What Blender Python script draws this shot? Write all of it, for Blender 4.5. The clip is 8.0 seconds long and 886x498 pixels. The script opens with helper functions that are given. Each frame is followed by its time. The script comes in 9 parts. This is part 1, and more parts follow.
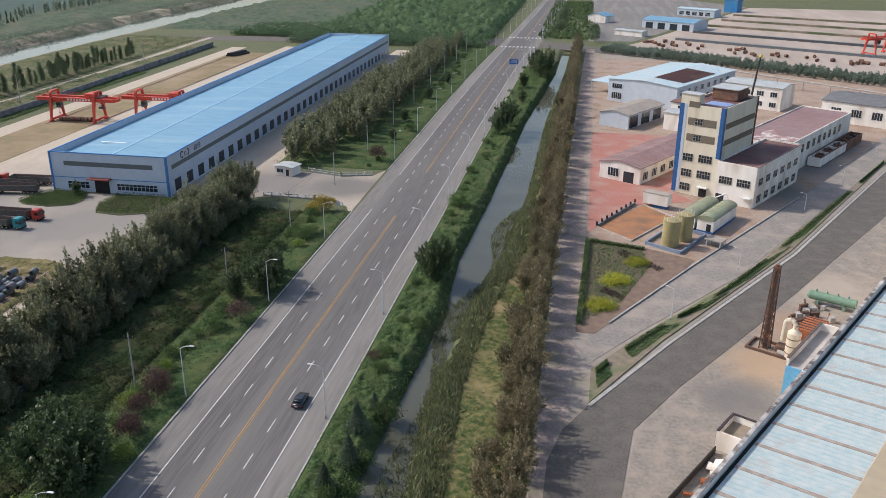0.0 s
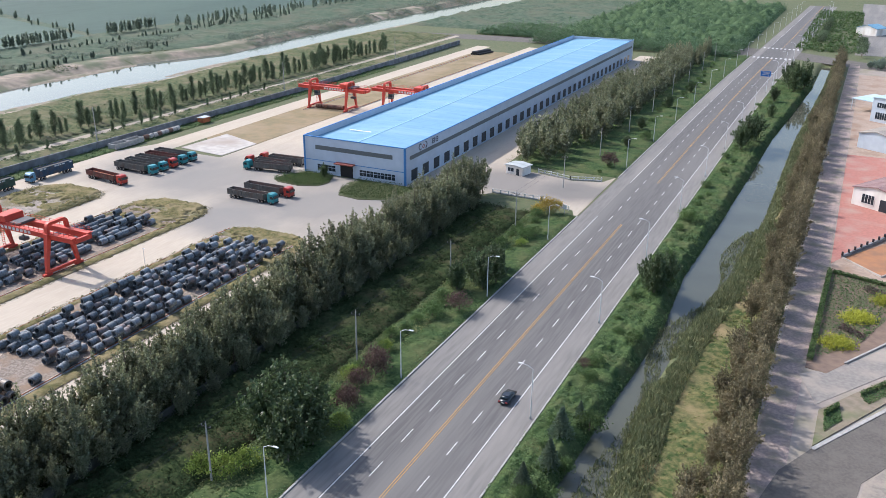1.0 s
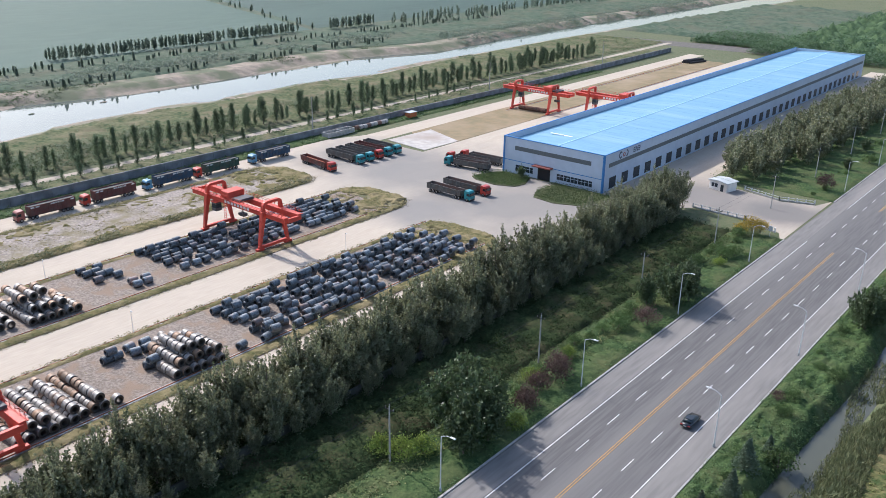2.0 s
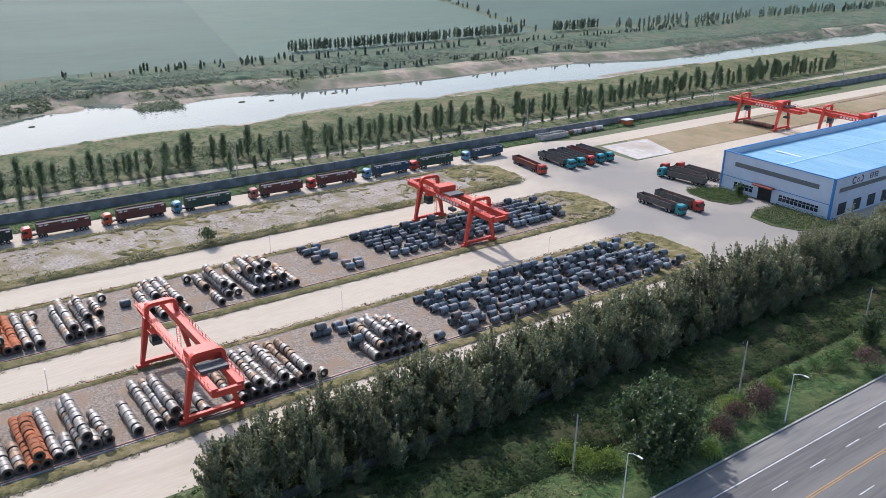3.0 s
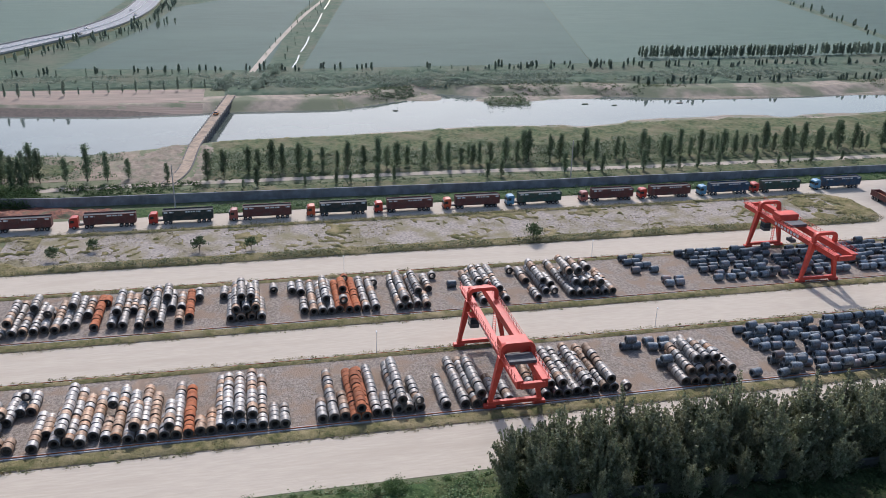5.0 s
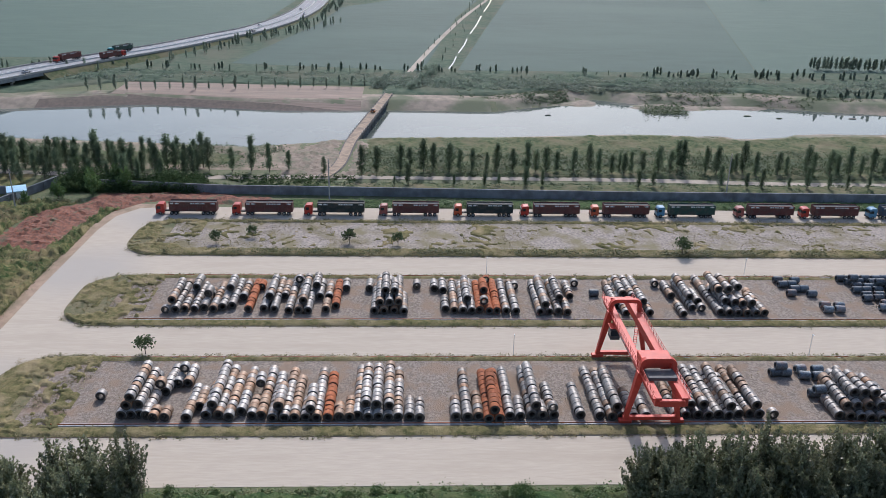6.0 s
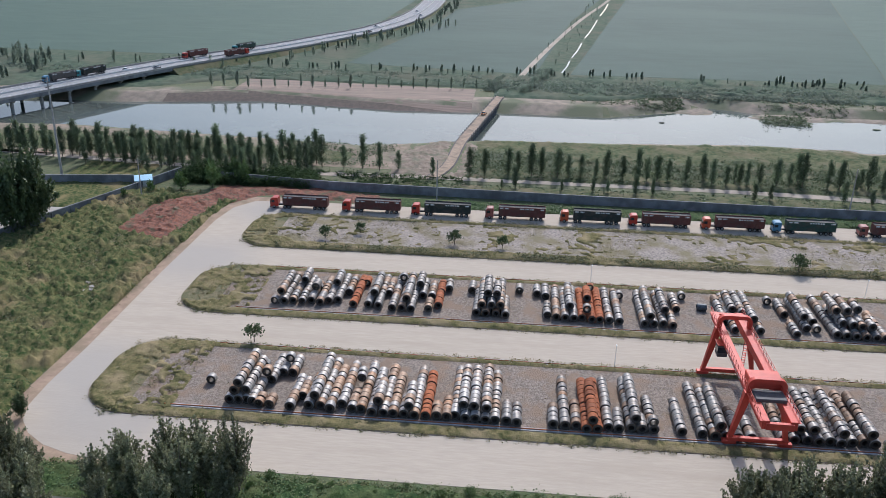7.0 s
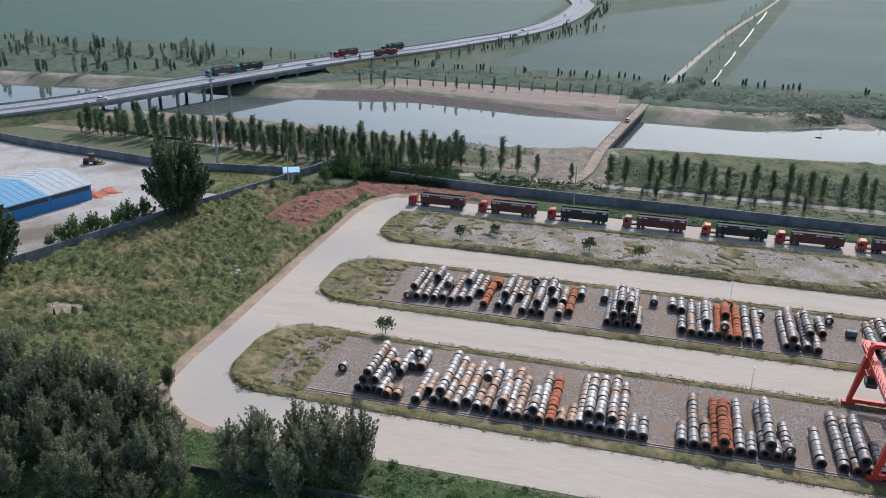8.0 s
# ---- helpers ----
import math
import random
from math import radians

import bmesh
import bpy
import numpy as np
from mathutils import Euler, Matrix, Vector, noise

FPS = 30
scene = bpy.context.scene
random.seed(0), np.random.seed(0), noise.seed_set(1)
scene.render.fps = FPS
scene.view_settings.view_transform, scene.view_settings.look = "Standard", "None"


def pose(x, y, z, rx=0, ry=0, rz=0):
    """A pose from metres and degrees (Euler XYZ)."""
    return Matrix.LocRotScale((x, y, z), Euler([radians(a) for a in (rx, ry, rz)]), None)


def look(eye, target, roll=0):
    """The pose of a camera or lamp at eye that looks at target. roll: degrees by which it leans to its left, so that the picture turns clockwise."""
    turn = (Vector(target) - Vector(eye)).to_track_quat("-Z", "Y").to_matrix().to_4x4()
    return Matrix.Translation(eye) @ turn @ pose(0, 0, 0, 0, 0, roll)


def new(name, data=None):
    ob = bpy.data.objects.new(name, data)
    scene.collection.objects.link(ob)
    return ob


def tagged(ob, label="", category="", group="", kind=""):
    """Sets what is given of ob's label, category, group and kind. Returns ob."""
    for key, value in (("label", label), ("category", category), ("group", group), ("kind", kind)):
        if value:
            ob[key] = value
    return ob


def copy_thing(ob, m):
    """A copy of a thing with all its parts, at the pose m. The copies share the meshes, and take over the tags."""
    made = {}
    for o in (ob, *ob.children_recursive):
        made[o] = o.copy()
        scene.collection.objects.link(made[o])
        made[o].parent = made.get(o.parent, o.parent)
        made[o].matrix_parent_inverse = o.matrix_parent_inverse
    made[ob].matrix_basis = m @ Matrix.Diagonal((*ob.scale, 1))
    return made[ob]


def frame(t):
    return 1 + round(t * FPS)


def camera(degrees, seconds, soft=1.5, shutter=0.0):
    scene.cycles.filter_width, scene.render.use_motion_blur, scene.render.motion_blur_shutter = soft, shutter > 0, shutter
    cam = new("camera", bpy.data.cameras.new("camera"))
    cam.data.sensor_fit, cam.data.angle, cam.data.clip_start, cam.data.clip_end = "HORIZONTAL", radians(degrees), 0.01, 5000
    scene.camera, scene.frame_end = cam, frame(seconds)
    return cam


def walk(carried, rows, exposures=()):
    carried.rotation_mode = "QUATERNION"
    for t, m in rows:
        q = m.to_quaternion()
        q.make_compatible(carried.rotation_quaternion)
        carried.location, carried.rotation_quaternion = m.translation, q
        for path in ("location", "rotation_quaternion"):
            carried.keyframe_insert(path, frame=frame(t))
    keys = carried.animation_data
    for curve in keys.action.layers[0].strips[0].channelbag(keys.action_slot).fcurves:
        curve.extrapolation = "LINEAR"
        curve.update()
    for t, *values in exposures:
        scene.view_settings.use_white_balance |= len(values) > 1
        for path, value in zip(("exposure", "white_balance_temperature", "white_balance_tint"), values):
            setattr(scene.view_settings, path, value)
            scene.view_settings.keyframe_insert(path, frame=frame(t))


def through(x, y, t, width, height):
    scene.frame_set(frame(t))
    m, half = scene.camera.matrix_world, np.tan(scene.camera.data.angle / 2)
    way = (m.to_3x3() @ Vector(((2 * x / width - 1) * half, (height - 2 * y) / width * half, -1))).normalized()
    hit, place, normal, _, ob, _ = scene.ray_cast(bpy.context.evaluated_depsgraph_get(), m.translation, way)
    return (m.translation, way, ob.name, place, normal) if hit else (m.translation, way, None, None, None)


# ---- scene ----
cam = camera(55.54, 8.0, soft=0.5)
# seconds, x, y, z, yaw, pitch, roll of the drone that hovers and pans
PATH = [
    (0.0, 0.00, 0.00, 77.79, 9.53, -21.44, 0.44),
    (0.5, -0.00, -0.67, 78.46, 18.26, -21.52, 0.53),
    (1.0, -0.15, -0.53, 78.26, 25.57, -21.46, 0.59),
    (2.5, -0.73, -1.92, 79.01, 46.42, -21.58, 1.10),
    (3.0, -0.57, -2.21, 79.28, 53.82, -21.63, 1.18),
    (3.5, -0.58, -2.52, 79.53, 60.02, -21.71, 1.27),
    (4.0, -0.60, -2.42, 80.22, 65.92, -21.92, 1.33),
    (4.5, -0.70, -2.79, 80.33, 71.35, -21.95, 1.36),
    (6.0, -0.36, -3.38, 80.57, 87.30, -21.97, 1.30),
    (6.5, -0.28, -3.50, 80.73, 91.48, -21.98, 1.26),
    (7.0, -0.12, -3.67, 80.82, 94.87, -21.96, 1.23),
    (7.5, 0.14, -3.61, 80.59, 99.30, -21.86, 1.14),
    (8.0, 0.18, -3.77, 80.61, 104.61, -21.90, 1.11),
]


def gimbal(x, y, z, yaw, pitch, roll):
    return pose(x, y, z, 0, 0, yaw) @ pose(0, 0, 0, 90 + pitch) @ pose(0, 0, 0, 0, 0, roll)


walk(cam, [(t, gimbal(*row)) for t, *row in PATH], [(0.0, 0.14, 6150, 14), (1.0, 0.64, 5800, 14), (2.5, 0.56, 5720, 14), (4.5, 0.24, 5670, 15), (6.5, 0.06, 5610, 14), (8.0, 0.06, 5560, 13)])

# ---- world and sun ----
SUN_TO = Vector((-0.735, 0.10, 0.66)).normalized()
world = bpy.data.worlds.new("world")
scene.world = world
world.use_nodes = True
wt = world.node_tree
sky = wt.nodes.new("ShaderNodeTexSky")
sky.sky_type, sky.sun_disc = "NISHITA", False
sky.sun_elevation = math.asin(SUN_TO.z)
sky.sun_rotation = math.atan2(SUN_TO.x, SUN_TO.y)
sky.air_density, sky.dust_density, sky.ozone_density = 1.3, 3.0, 1.2
wt.links.new(sky.outputs[0], wt.nodes["Background"].inputs[0])
wt.nodes["Background"].inputs[1].default_value = 0.15
sun_data = bpy.data.lights.new("sun", "SUN")
sun_data.energy, sun_data.angle, sun_data.color = 3.35, radians(0.6), (1.0, 0.93, 0.82)
sun = new("sun", sun_data)
sun.matrix_world = look(SUN_TO * 400, (0, 0, 0))


# ---- materials ----
def material(name, c1, c2=None, scale=1.0, c3=None, scale3=0.05, rough=0.85, metal=0.0, bump=0.0, bump_scale=None,
             rnd=0.0, island=0.0, local=False, stretch=(1, 1, 1), cut=(0.35, 0.65), cut3=(0.45, 0.7), spec=0.3):
    """Two tones mixed by fine noise, a third by broad stains; rnd and island vary the value by thing and by piece."""
    m = bpy.data.materials.new(name)
    m.use_nodes = True
    nt = m.node_tree
    bsdf = nt.nodes["Principled BSDF"]
    bsdf.inputs["Roughness"].default_value = rough
    bsdf.inputs["Metallic"].default_value = metal
    bsdf.inputs["Specular IOR Level"].default_value = spec
    if local:
        pos = nt.nodes.new("ShaderNodeTexCoord").outputs["Object"]
    else:
        pos = nt.nodes.new("ShaderNodeNewGeometry").outputs["Position"]
    mp = nt.nodes.new("ShaderNodeMapping")
    mp.inputs["Scale"].default_value = stretch
    nt.links.new(pos, mp.inputs["Vector"])

    def grain(s, lo, hi, detail=4.0):
        n = nt.nodes.new("ShaderNodeTexNoise")
        n.inputs["Scale"].default_value, n.inputs["Detail"].default_value = s, detail
        nt.links.new(mp.outputs[0], n.inputs["Vector"])
        r = nt.nodes.new("ShaderNodeMapRange")
        r.inputs["From Min"].default_value, r.inputs["From Max"].default_value = lo, hi
        nt.links.new(n.outputs["Fac"], r.inputs["Value"])
        return r.outputs[0]

    def mixed(f, a, b):
        x = nt.nodes.new("ShaderNodeMix")
        x.data_type = "RGBA"
        for s, v in ((x.inputs[0], f), (x.inputs[6], a), (x.inputs[7], b)):
            if isinstance(v, (tuple, float)):
                s.default_value = (*v, 1) if isinstance(v, tuple) else v
            else:
                nt.links.new(v, s)
        return x.outputs[2]

    col = mixed(grain(scale, *cut), c1, c2 or tuple(0.8 * v for v in c1))
    if c3:
        col = mixed(grain(scale3, *cut3), col, c3)
    for amount, node, out in ((rnd, "ShaderNodeObjectInfo", "Random"), (island, "ShaderNodeNewGeometry", "Random Per Island")):
        if amount:
            src = nt.nodes.new(node)
            r = nt.nodes.new("ShaderNodeMapRange")
            r.inputs["To Min"].default_value, r.inputs["To Max"].default_value = 1 - amount, 1 + amount
            nt.links.new(src.outputs[out], r.inputs["Value"])
            hsv = nt.nodes.new("ShaderNodeHueSaturation")
            nt.links.new(r.outputs[0], hsv.inputs["Value"])
            nt.links.new(col, hsv.inputs["Color"])
            col = hsv.outputs[0]
    nt.links.new(col, bsdf.inputs["Base Color"])
    if bump:
        b = nt.nodes.new("ShaderNodeBump")
        b.inputs["Strength"].default_value = bump
        b.inputs["Distance"].default_value = 0.1
        nt.links.new(grain(bump_scale or scale * 2, 0.2, 0.8, 6.0), b.inputs["Height"])
        nt.links.new(b.outputs[0], bsdf.inputs["Normal"])
    return m


def foliage(name, c1, c2, rnd=0.25, island=0.35, through=0.35, scale=0.6, gloss=(0.6, 0.25)):
    """Leaves: diffuse with light coming through, each leaf and each plant of its own value."""
    m = material(name, c1, c2, scale, rnd=rnd, island=island, rough=gloss[0], spec=gloss[1])
    nt = m.node_tree
    bsdf = nt.nodes["Principled BSDF"]
    tr = nt.nodes.new("ShaderNodeBsdfTranslucent")
    src = bsdf.inputs["Base Color"].links[0].from_socket
    nt.links.new(src, tr.inputs["Color"])
    mx = nt.nodes.new("ShaderNodeMixShader")
    mx.inputs[0].default_value = through
    nt.links.new(bsdf.outputs[0], mx.inputs[1])
    nt.links.new(tr.outputs[0], mx.inputs[2])
    nt.links.new(mx.outputs[0], nt.nodes["Material Output"].inputs["Surface"])
    return m


def plain(name, c, rough=0.5, metal=0.0, **kw):
    return material(name, c, tuple(0.85 * v for v in c), kw.pop("scale", 2.0), rough=rough, metal=metal, **kw)


GROUND = material("grassy_earth", (0.065, 0.088, 0.032), (0.115, 0.115, 0.055), 0.6, (0.105, 0.11, 0.052), 0.05, bump=0.6, bump_scale=3)
# both field greens are shifted to blue in place of distance haze
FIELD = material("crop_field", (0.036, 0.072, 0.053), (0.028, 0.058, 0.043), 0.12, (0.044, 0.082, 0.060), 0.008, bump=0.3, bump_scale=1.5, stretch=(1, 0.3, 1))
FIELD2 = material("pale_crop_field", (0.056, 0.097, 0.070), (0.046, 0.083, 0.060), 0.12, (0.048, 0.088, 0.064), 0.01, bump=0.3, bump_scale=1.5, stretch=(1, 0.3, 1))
ASPHALT = material("asphalt", (0.128, 0.121, 0.114), (0.098, 0.093, 0.088), 2.2, (0.155, 0.146, 0.135), 0.12, rough=0.9, bump=0.15, bump_scale=20, stretch=(1, 0.05, 1), cut=(0.38, 0.62))
SHOULDER = material("worn_shoulder", (0.19, 0.178, 0.162), (0.148, 0.139, 0.128), 1.4, (0.225, 0.208, 0.185), 0.15, rough=0.9, stretch=(1, 0.1, 1))
OLD_ASPHALT = material("old_asphalt", (0.122, 0.109, 0.094), (0.092, 0.083, 0.073), 2.0, (0.135, 0.12, 0.102), 0.3, rough=0.9, bump=0.2, bump_scale=12, cut=(0.36, 0.64))
CONCRETE = material("yard_concrete", (0.455, 0.39, 0.308), (0.405, 0.345, 0.272), 2.4, (0.39, 0.33, 0.255), 0.3, rough=0.95, bump=0.15, bump_scale=8, cut=(0.3, 0.7), cut3=(0.5, 0.75), spec=0.15, stretch=(1, 0.12, 1))


def worn(m, spots, fray=0.05):
    """Traffic wear: each spot (x, y, reach, colour) fades out unevenly from its middle."""
    nt = m.node_tree
    base = nt.nodes["Principled BSDF"].inputs["Base Color"]
    pos = nt.nodes.new("ShaderNodeNewGeometry").outputs["Position"]
    n = nt.nodes.new("ShaderNodeTexNoise")
    n.inputs["Scale"].default_value, n.inputs["Detail"].default_value = fray, 6.0
    nt.links.new(pos, n.inputs["Vector"])
    for x, y, reach, colour in spots:
        d = nt.nodes.new("ShaderNodeVectorMath")
        d.operation = "DISTANCE"
        nt.links.new(pos, d.inputs[0])
        d.inputs[1].default_value = (x, y, 0)
        add = nt.nodes.new("ShaderNodeMath")
        add.operation = "MULTIPLY_ADD"
        nt.links.new(n.outputs["Fac"], add.inputs[0])
        add.inputs[1].default_value = reach * 1.1
        nt.links.new(d.outputs["Value"], add.inputs[2])
        r = nt.nodes.new("ShaderNodeMapRange")
        r.inputs["From Min"].default_value, r.inputs["From Max"].default_value, r.inputs["To Max"].default_value = reach * 1.65, reach * 0.85, 0.85
        nt.links.new(add.outputs[0], r.inputs["Value"])
        mix = nt.nodes.new("ShaderNodeMix")
        mix.data_type = "RGBA"
        nt.links.new(r.outputs[0], mix.inputs[0])
        nt.links.new(base.links[0].from_socket, mix.inputs[6])
        mix.inputs[7].default_value = (*colour, 1)
        nt.links.new(mix.outputs[2], base)
    return m


worn(CONCRETE, [(-176, 205, 40, (0.215, 0.202, 0.184)), (-128, 196, 40, (0.205, 0.193, 0.177)), (-205, 205, 28, (0.225, 0.21, 0.19)), (-150, 172, 18, (0.22, 0.206, 0.188)), (-92, 241, 26, (0.18, 0.168, 0.155)), (-70, 242, 20, (0.16, 0.15, 0.138)),
                (-114, -70, 17, (0.36, 0.325, 0.278)), (-130, -80, 15, (0.365, 0.33, 0.282)), (-185, -80, 17, (0.37, 0.333, 0.285)), (-222, -72, 13, (0.37, 0.333, 0.285))])
PALE_CONCRETE = material("pale_concrete", (0.46, 0.42, 0.37), (0.36, 0.33, 0.30), 0.4, (0.32, 0.27, 0.22), 0.06, rough=0.9)
GRAVEL = material("gravel_bed", (0.285, 0.235, 0.19), (0.165, 0.135, 0.108), 2.2, (0.235, 0.17, 0.12), 0.22, rough=0.95, bump=1.0, bump_scale=5, cut=(0.38, 0.62), cut3=(0.48, 0.62))
GREY_GRAVEL = material("grey_gravel", (0.37, 0.32, 0.27), (0.22, 0.19, 0.165), 1.5, (0.21, 0.18, 0.11), 0.16, rough=1.0, bump=0.7, bump_scale=6, cut3=(0.44, 0.66), spec=0.1)
RED_EARTH = material("red_earth", (0.235, 0.09, 0.05), (0.11, 0.05, 0.034), 1.3, (0.075, 0.078, 0.038), 0.25, bump=1.0, bump_scale=2.5, cut3=(0.55, 0.7))
SAND = material("bare_sand", (0.31, 0.25, 0.19), (0.21, 0.175, 0.13), 0.25, (0.12, 0.13, 0.075), 0.05, rough=0.95, bump=0.5, bump_scale=2, cut3=(0.42, 0.58))
BRICK_PAVING = material("pink_paving", (0.34, 0.265, 0.23), (0.25, 0.20, 0.175), 1.6, (0.19, 0.17, 0.125), 0.22, rough=0.95, bump=0.5, bump_scale=6, cut=(0.4, 0.6), cut3=(0.46, 0.66))
RED_PAVING = material("red_paving", (0.38, 0.16, 0.125), (0.31, 0.14, 0.11), 1.2, (0.35, 0.24, 0.19), 0.12, rough=0.9)
KERB = material("kerb_stone", (0.38, 0.36, 0.33), (0.28, 0.27, 0.25), 1.0, rough=0.9)
WHITE_PAINT = material("road_white", (0.62, 0.61, 0.58), (0.42, 0.41, 0.40), 1.5, rough=0.8)
YELLOW_PAINT = material("road_yellow", (0.48, 0.27, 0.08), (0.34, 0.22, 0.09), 1.5, rough=0.8)
WALL_GREY = material("grey_render", (0.23, 0.235, 0.24), (0.17, 0.175, 0.18), 0.4, (0.13, 0.13, 0.13), 0.2, rough=0.9)


def water(name, c, rough=0.03):
    m = material(name, c, tuple(0.8 * v for v in c), 0.05, rough=rough, spec=0.38, bump=0.02, bump_scale=1.2)
    m.node_tree.nodes["Principled BSDF"].inputs["IOR"].default_value = 1.33
    return m


RIVER = water("river_water", (0.10, 0.115, 0.10))
CANAL = water("canal_water", (0.085, 0.088, 0.066))


# ---- mesh helpers ----
def obj(name, bm, mat, parent=None, label="", kind="", smooth=False):
    me = bpy.data.meshes.new(name)
    bmesh.ops.recalc_face_normals(bm, faces=bm.faces)
    bm.to_mesh(me)
    bm.free()
    return mesh_obj(name, me, mat, parent, label, kind, smooth)


def mesh_obj(name, me, mat=None, parent=None, label="", kind="", smooth=False):
    if mat and not me.materials:
        me.materials.append(mat)
    if smooth:
        me.shade_smooth()
    ob = new(name, me)
    if parent:
        ob.parent = parent
    return tagged(ob, label=label, kind=kind)


def part(name, bm, mat, parent, label="", smooth=False):
    return obj(name, bm, mat, parent, label, "", smooth)


def thing(name, label, category, group="", at=(0, 0, 0), turn=0.0):
    ob = new(name)
    ob.matrix_basis = pose(*at, 0, 0, turn)
    return tagged(ob, label, category, group)


def box(bm, x0, x1, y0, y1, z0, z1, bevel=0.0):
    vs = [bm.verts.new((x, y, z)) for z in (z0, z1) for x, y in ((x0, y0), (x1, y0), (x1, y1), (x0, y1))]
    fs = [bm.faces.new([vs[i] for i in f]) for f in ((3, 2, 1, 0), (4, 5, 6, 7), (0, 1, 5, 4), (1, 2, 6, 5), (2, 3, 7, 6), (3, 0, 4, 7))]
    if bevel:
        bmesh.ops.bevel(bm, geom=list({e for f in fs for e in f.edges}), offset=bevel, segments=1, affect="EDGES")
    return bm


def boxes(*rows, bevel=0.0):
    bm = bmesh.new()
    for r in rows:
        box(bm, *r, bevel=bevel)
    return bm


def prism(bm, pts, z0, z1):
    lo = [bm.verts.new((x, y, z0)) for x, y in pts]
    hi = [bm.verts.new((x, y, z1)) for x, y in pts]
    bm.faces.new(hi)
    bm.faces.new(lo[::-1])
    for i in range(len(pts)):
        j = (i + 1) % len(pts)
        bm.faces.new((lo[i], lo[j], hi[j], hi[i]))
    return bm


def tube(bm, a, b, r0, r1=None, n=8):
    """A tapered round bar from a to b."""
    a, b, r1 = Vector(a), Vector(b), r0 if r1 is None else r1
    q = (b - a).to_track_quat("Z", "Y").to_matrix()
    ring = [[bm.verts.new(c + q @ Vector((r * math.cos(2 * math.pi * i / n), r * math.sin(2 * math.pi * i / n), 0))) for i in range(n)] for c, r in ((a, r0), (b, r1))]
    for i in range(n):
        j = (i + 1) % n
        bm.faces.new((ring[0][i], ring[0][j], ring[1][j], ring[1][i]))
    bm.faces.new(ring[0][::-1])
    bm.faces.new(ring[1])
    return bm


def tubes(*rows, n=8):
    bm = bmesh.new()
    for r in rows:
        tube(bm, *r, n=n)
    return bm


def beam(bm, a, b, w, h):
    """A rectangular bar from a to b, w wide (level) and h high."""
    a, b = Vector(a), Vector(b)
    d = (b - a).normalized()
    side = d.cross(Vector((0, 0, 1)))
    side = side.normalized() if side.length > 1e-4 else Vector((1, 0, 0))
    up = side.cross(d)
    vs = [bm.verts.new(c + side * s * w / 2 + up * u * h / 2) for c in (a, b) for s, u in ((-1, -1), (1, -1), (1, 1), (-1, 1))]
    for f in ((3, 2, 1, 0), (4, 5, 6, 7), (0, 1, 5, 4), (1, 2, 6, 5), (2, 3, 7, 6), (3, 0, 4, 7)):
        bm.faces.new([vs[i] for i in f])
    return bm


def slab(name, pts, z0, z1, mat, label, category="", kind="structure"):
    return tagged(obj(name, prism(bmesh.new(), pts, z0, z1), mat), label, category, kind=kind)


def round_rect(x0, x1, y0, y1, r, n=6):
    pts = []
    for cx, cy, a0 in ((x1 - r, y0 + r, -90), (x1 - r, y1 - r, 0), (x0 + r, y1 - r, 90), (x0 + r, y0 + r, 180)):
        pts += [(cx + r * math.cos(radians(a0 + 90 * i / n)), cy + r * math.sin(radians(a0 + 90 * i / n))) for i in range(n + 1)]
    return pts


def ribbon(bm, line, w, z):
    """A level band along a line of points, w wide."""
    prev = None
    for i, p in enumerate(line):
        a, b = Vector(line[max(i - 1, 0)]), Vector(line[min(i + 1, len(line) - 1)])
        d = (b - a).normalized()
        side = Vector((d.y, -d.x)) * w / 2
        cur = [bm.verts.new((p[0] + s * side.x, p[1] + s * side.y, z)) for s in (-1, 1)]
        if prev:
            bm.faces.new((prev[0], prev[1], cur[1], cur[0]))
        prev = cur
    return bm


def bend(points, n=8):
    """A smooth line through a few points."""
    p = [Vector(q) for q in points]
    out = []
    for i in range(len(p) - 1):
        a, b, c, d = p[max(i - 1, 0)], p[i], p[i + 1], p[min(i + 2, len(p) - 1)]
        for k in range(n):
            t = k / n
            out.append(0.5 * ((2 * b) + (c - a) * t + (2 * a - 5 * b + 4 * c - d) * t * t + (3 * b - a - 3 * c + d) * t ** 3))
    return [tuple(q) for q in out] + [tuple(p[-1])]


def inside(x, y, pts):
    hit = False
    for (x0, y0), (x1, y1) in zip(pts, pts[1:] + pts[:1]):
        if (y0 > y) != (y1 > y) and x < (x1 - x0) * (y - y0) / (y1 - y0) + x0:
            hit = not hit
    return hit


# ---- the ground, the river and the canal ----
CANAL_Y = [0, 60, 103, 128, 161, 193, 245, 347, 475, 560, 700]
CANAL_W = [-32, -31, -30, -28.8, -27, -28.5, -26.5, -24, -17, -16, -16]
CANAL_E = [-18, -20, -22, -23.5, -22, -18, -15.5, -15.6, -11.8, -11, -11]
RIVER_Y = [-900, -400, -300, -240, -180, -120, -60, -12, 35, 62, 84, 104, 128, 160, 200, 235, 280, 315, 370, 435, 520, 650, 760, 1000, 2500]
RIVER_E = [-250, -280, -300, -312, -319, -312.5, -306, -322, -324, -327, -330, -329, -324, -331, -332, -327, -333, -325, -329, -332, -334, -331, -322, -322, -330]
RIVER_W = [-330, -340, -352, -362, -365, -378, -369, -372, -371, -385, -401, -392, -388, -387, -377, -375, -374, -378, -378, -357, -366, -368, -366, -366, -370]


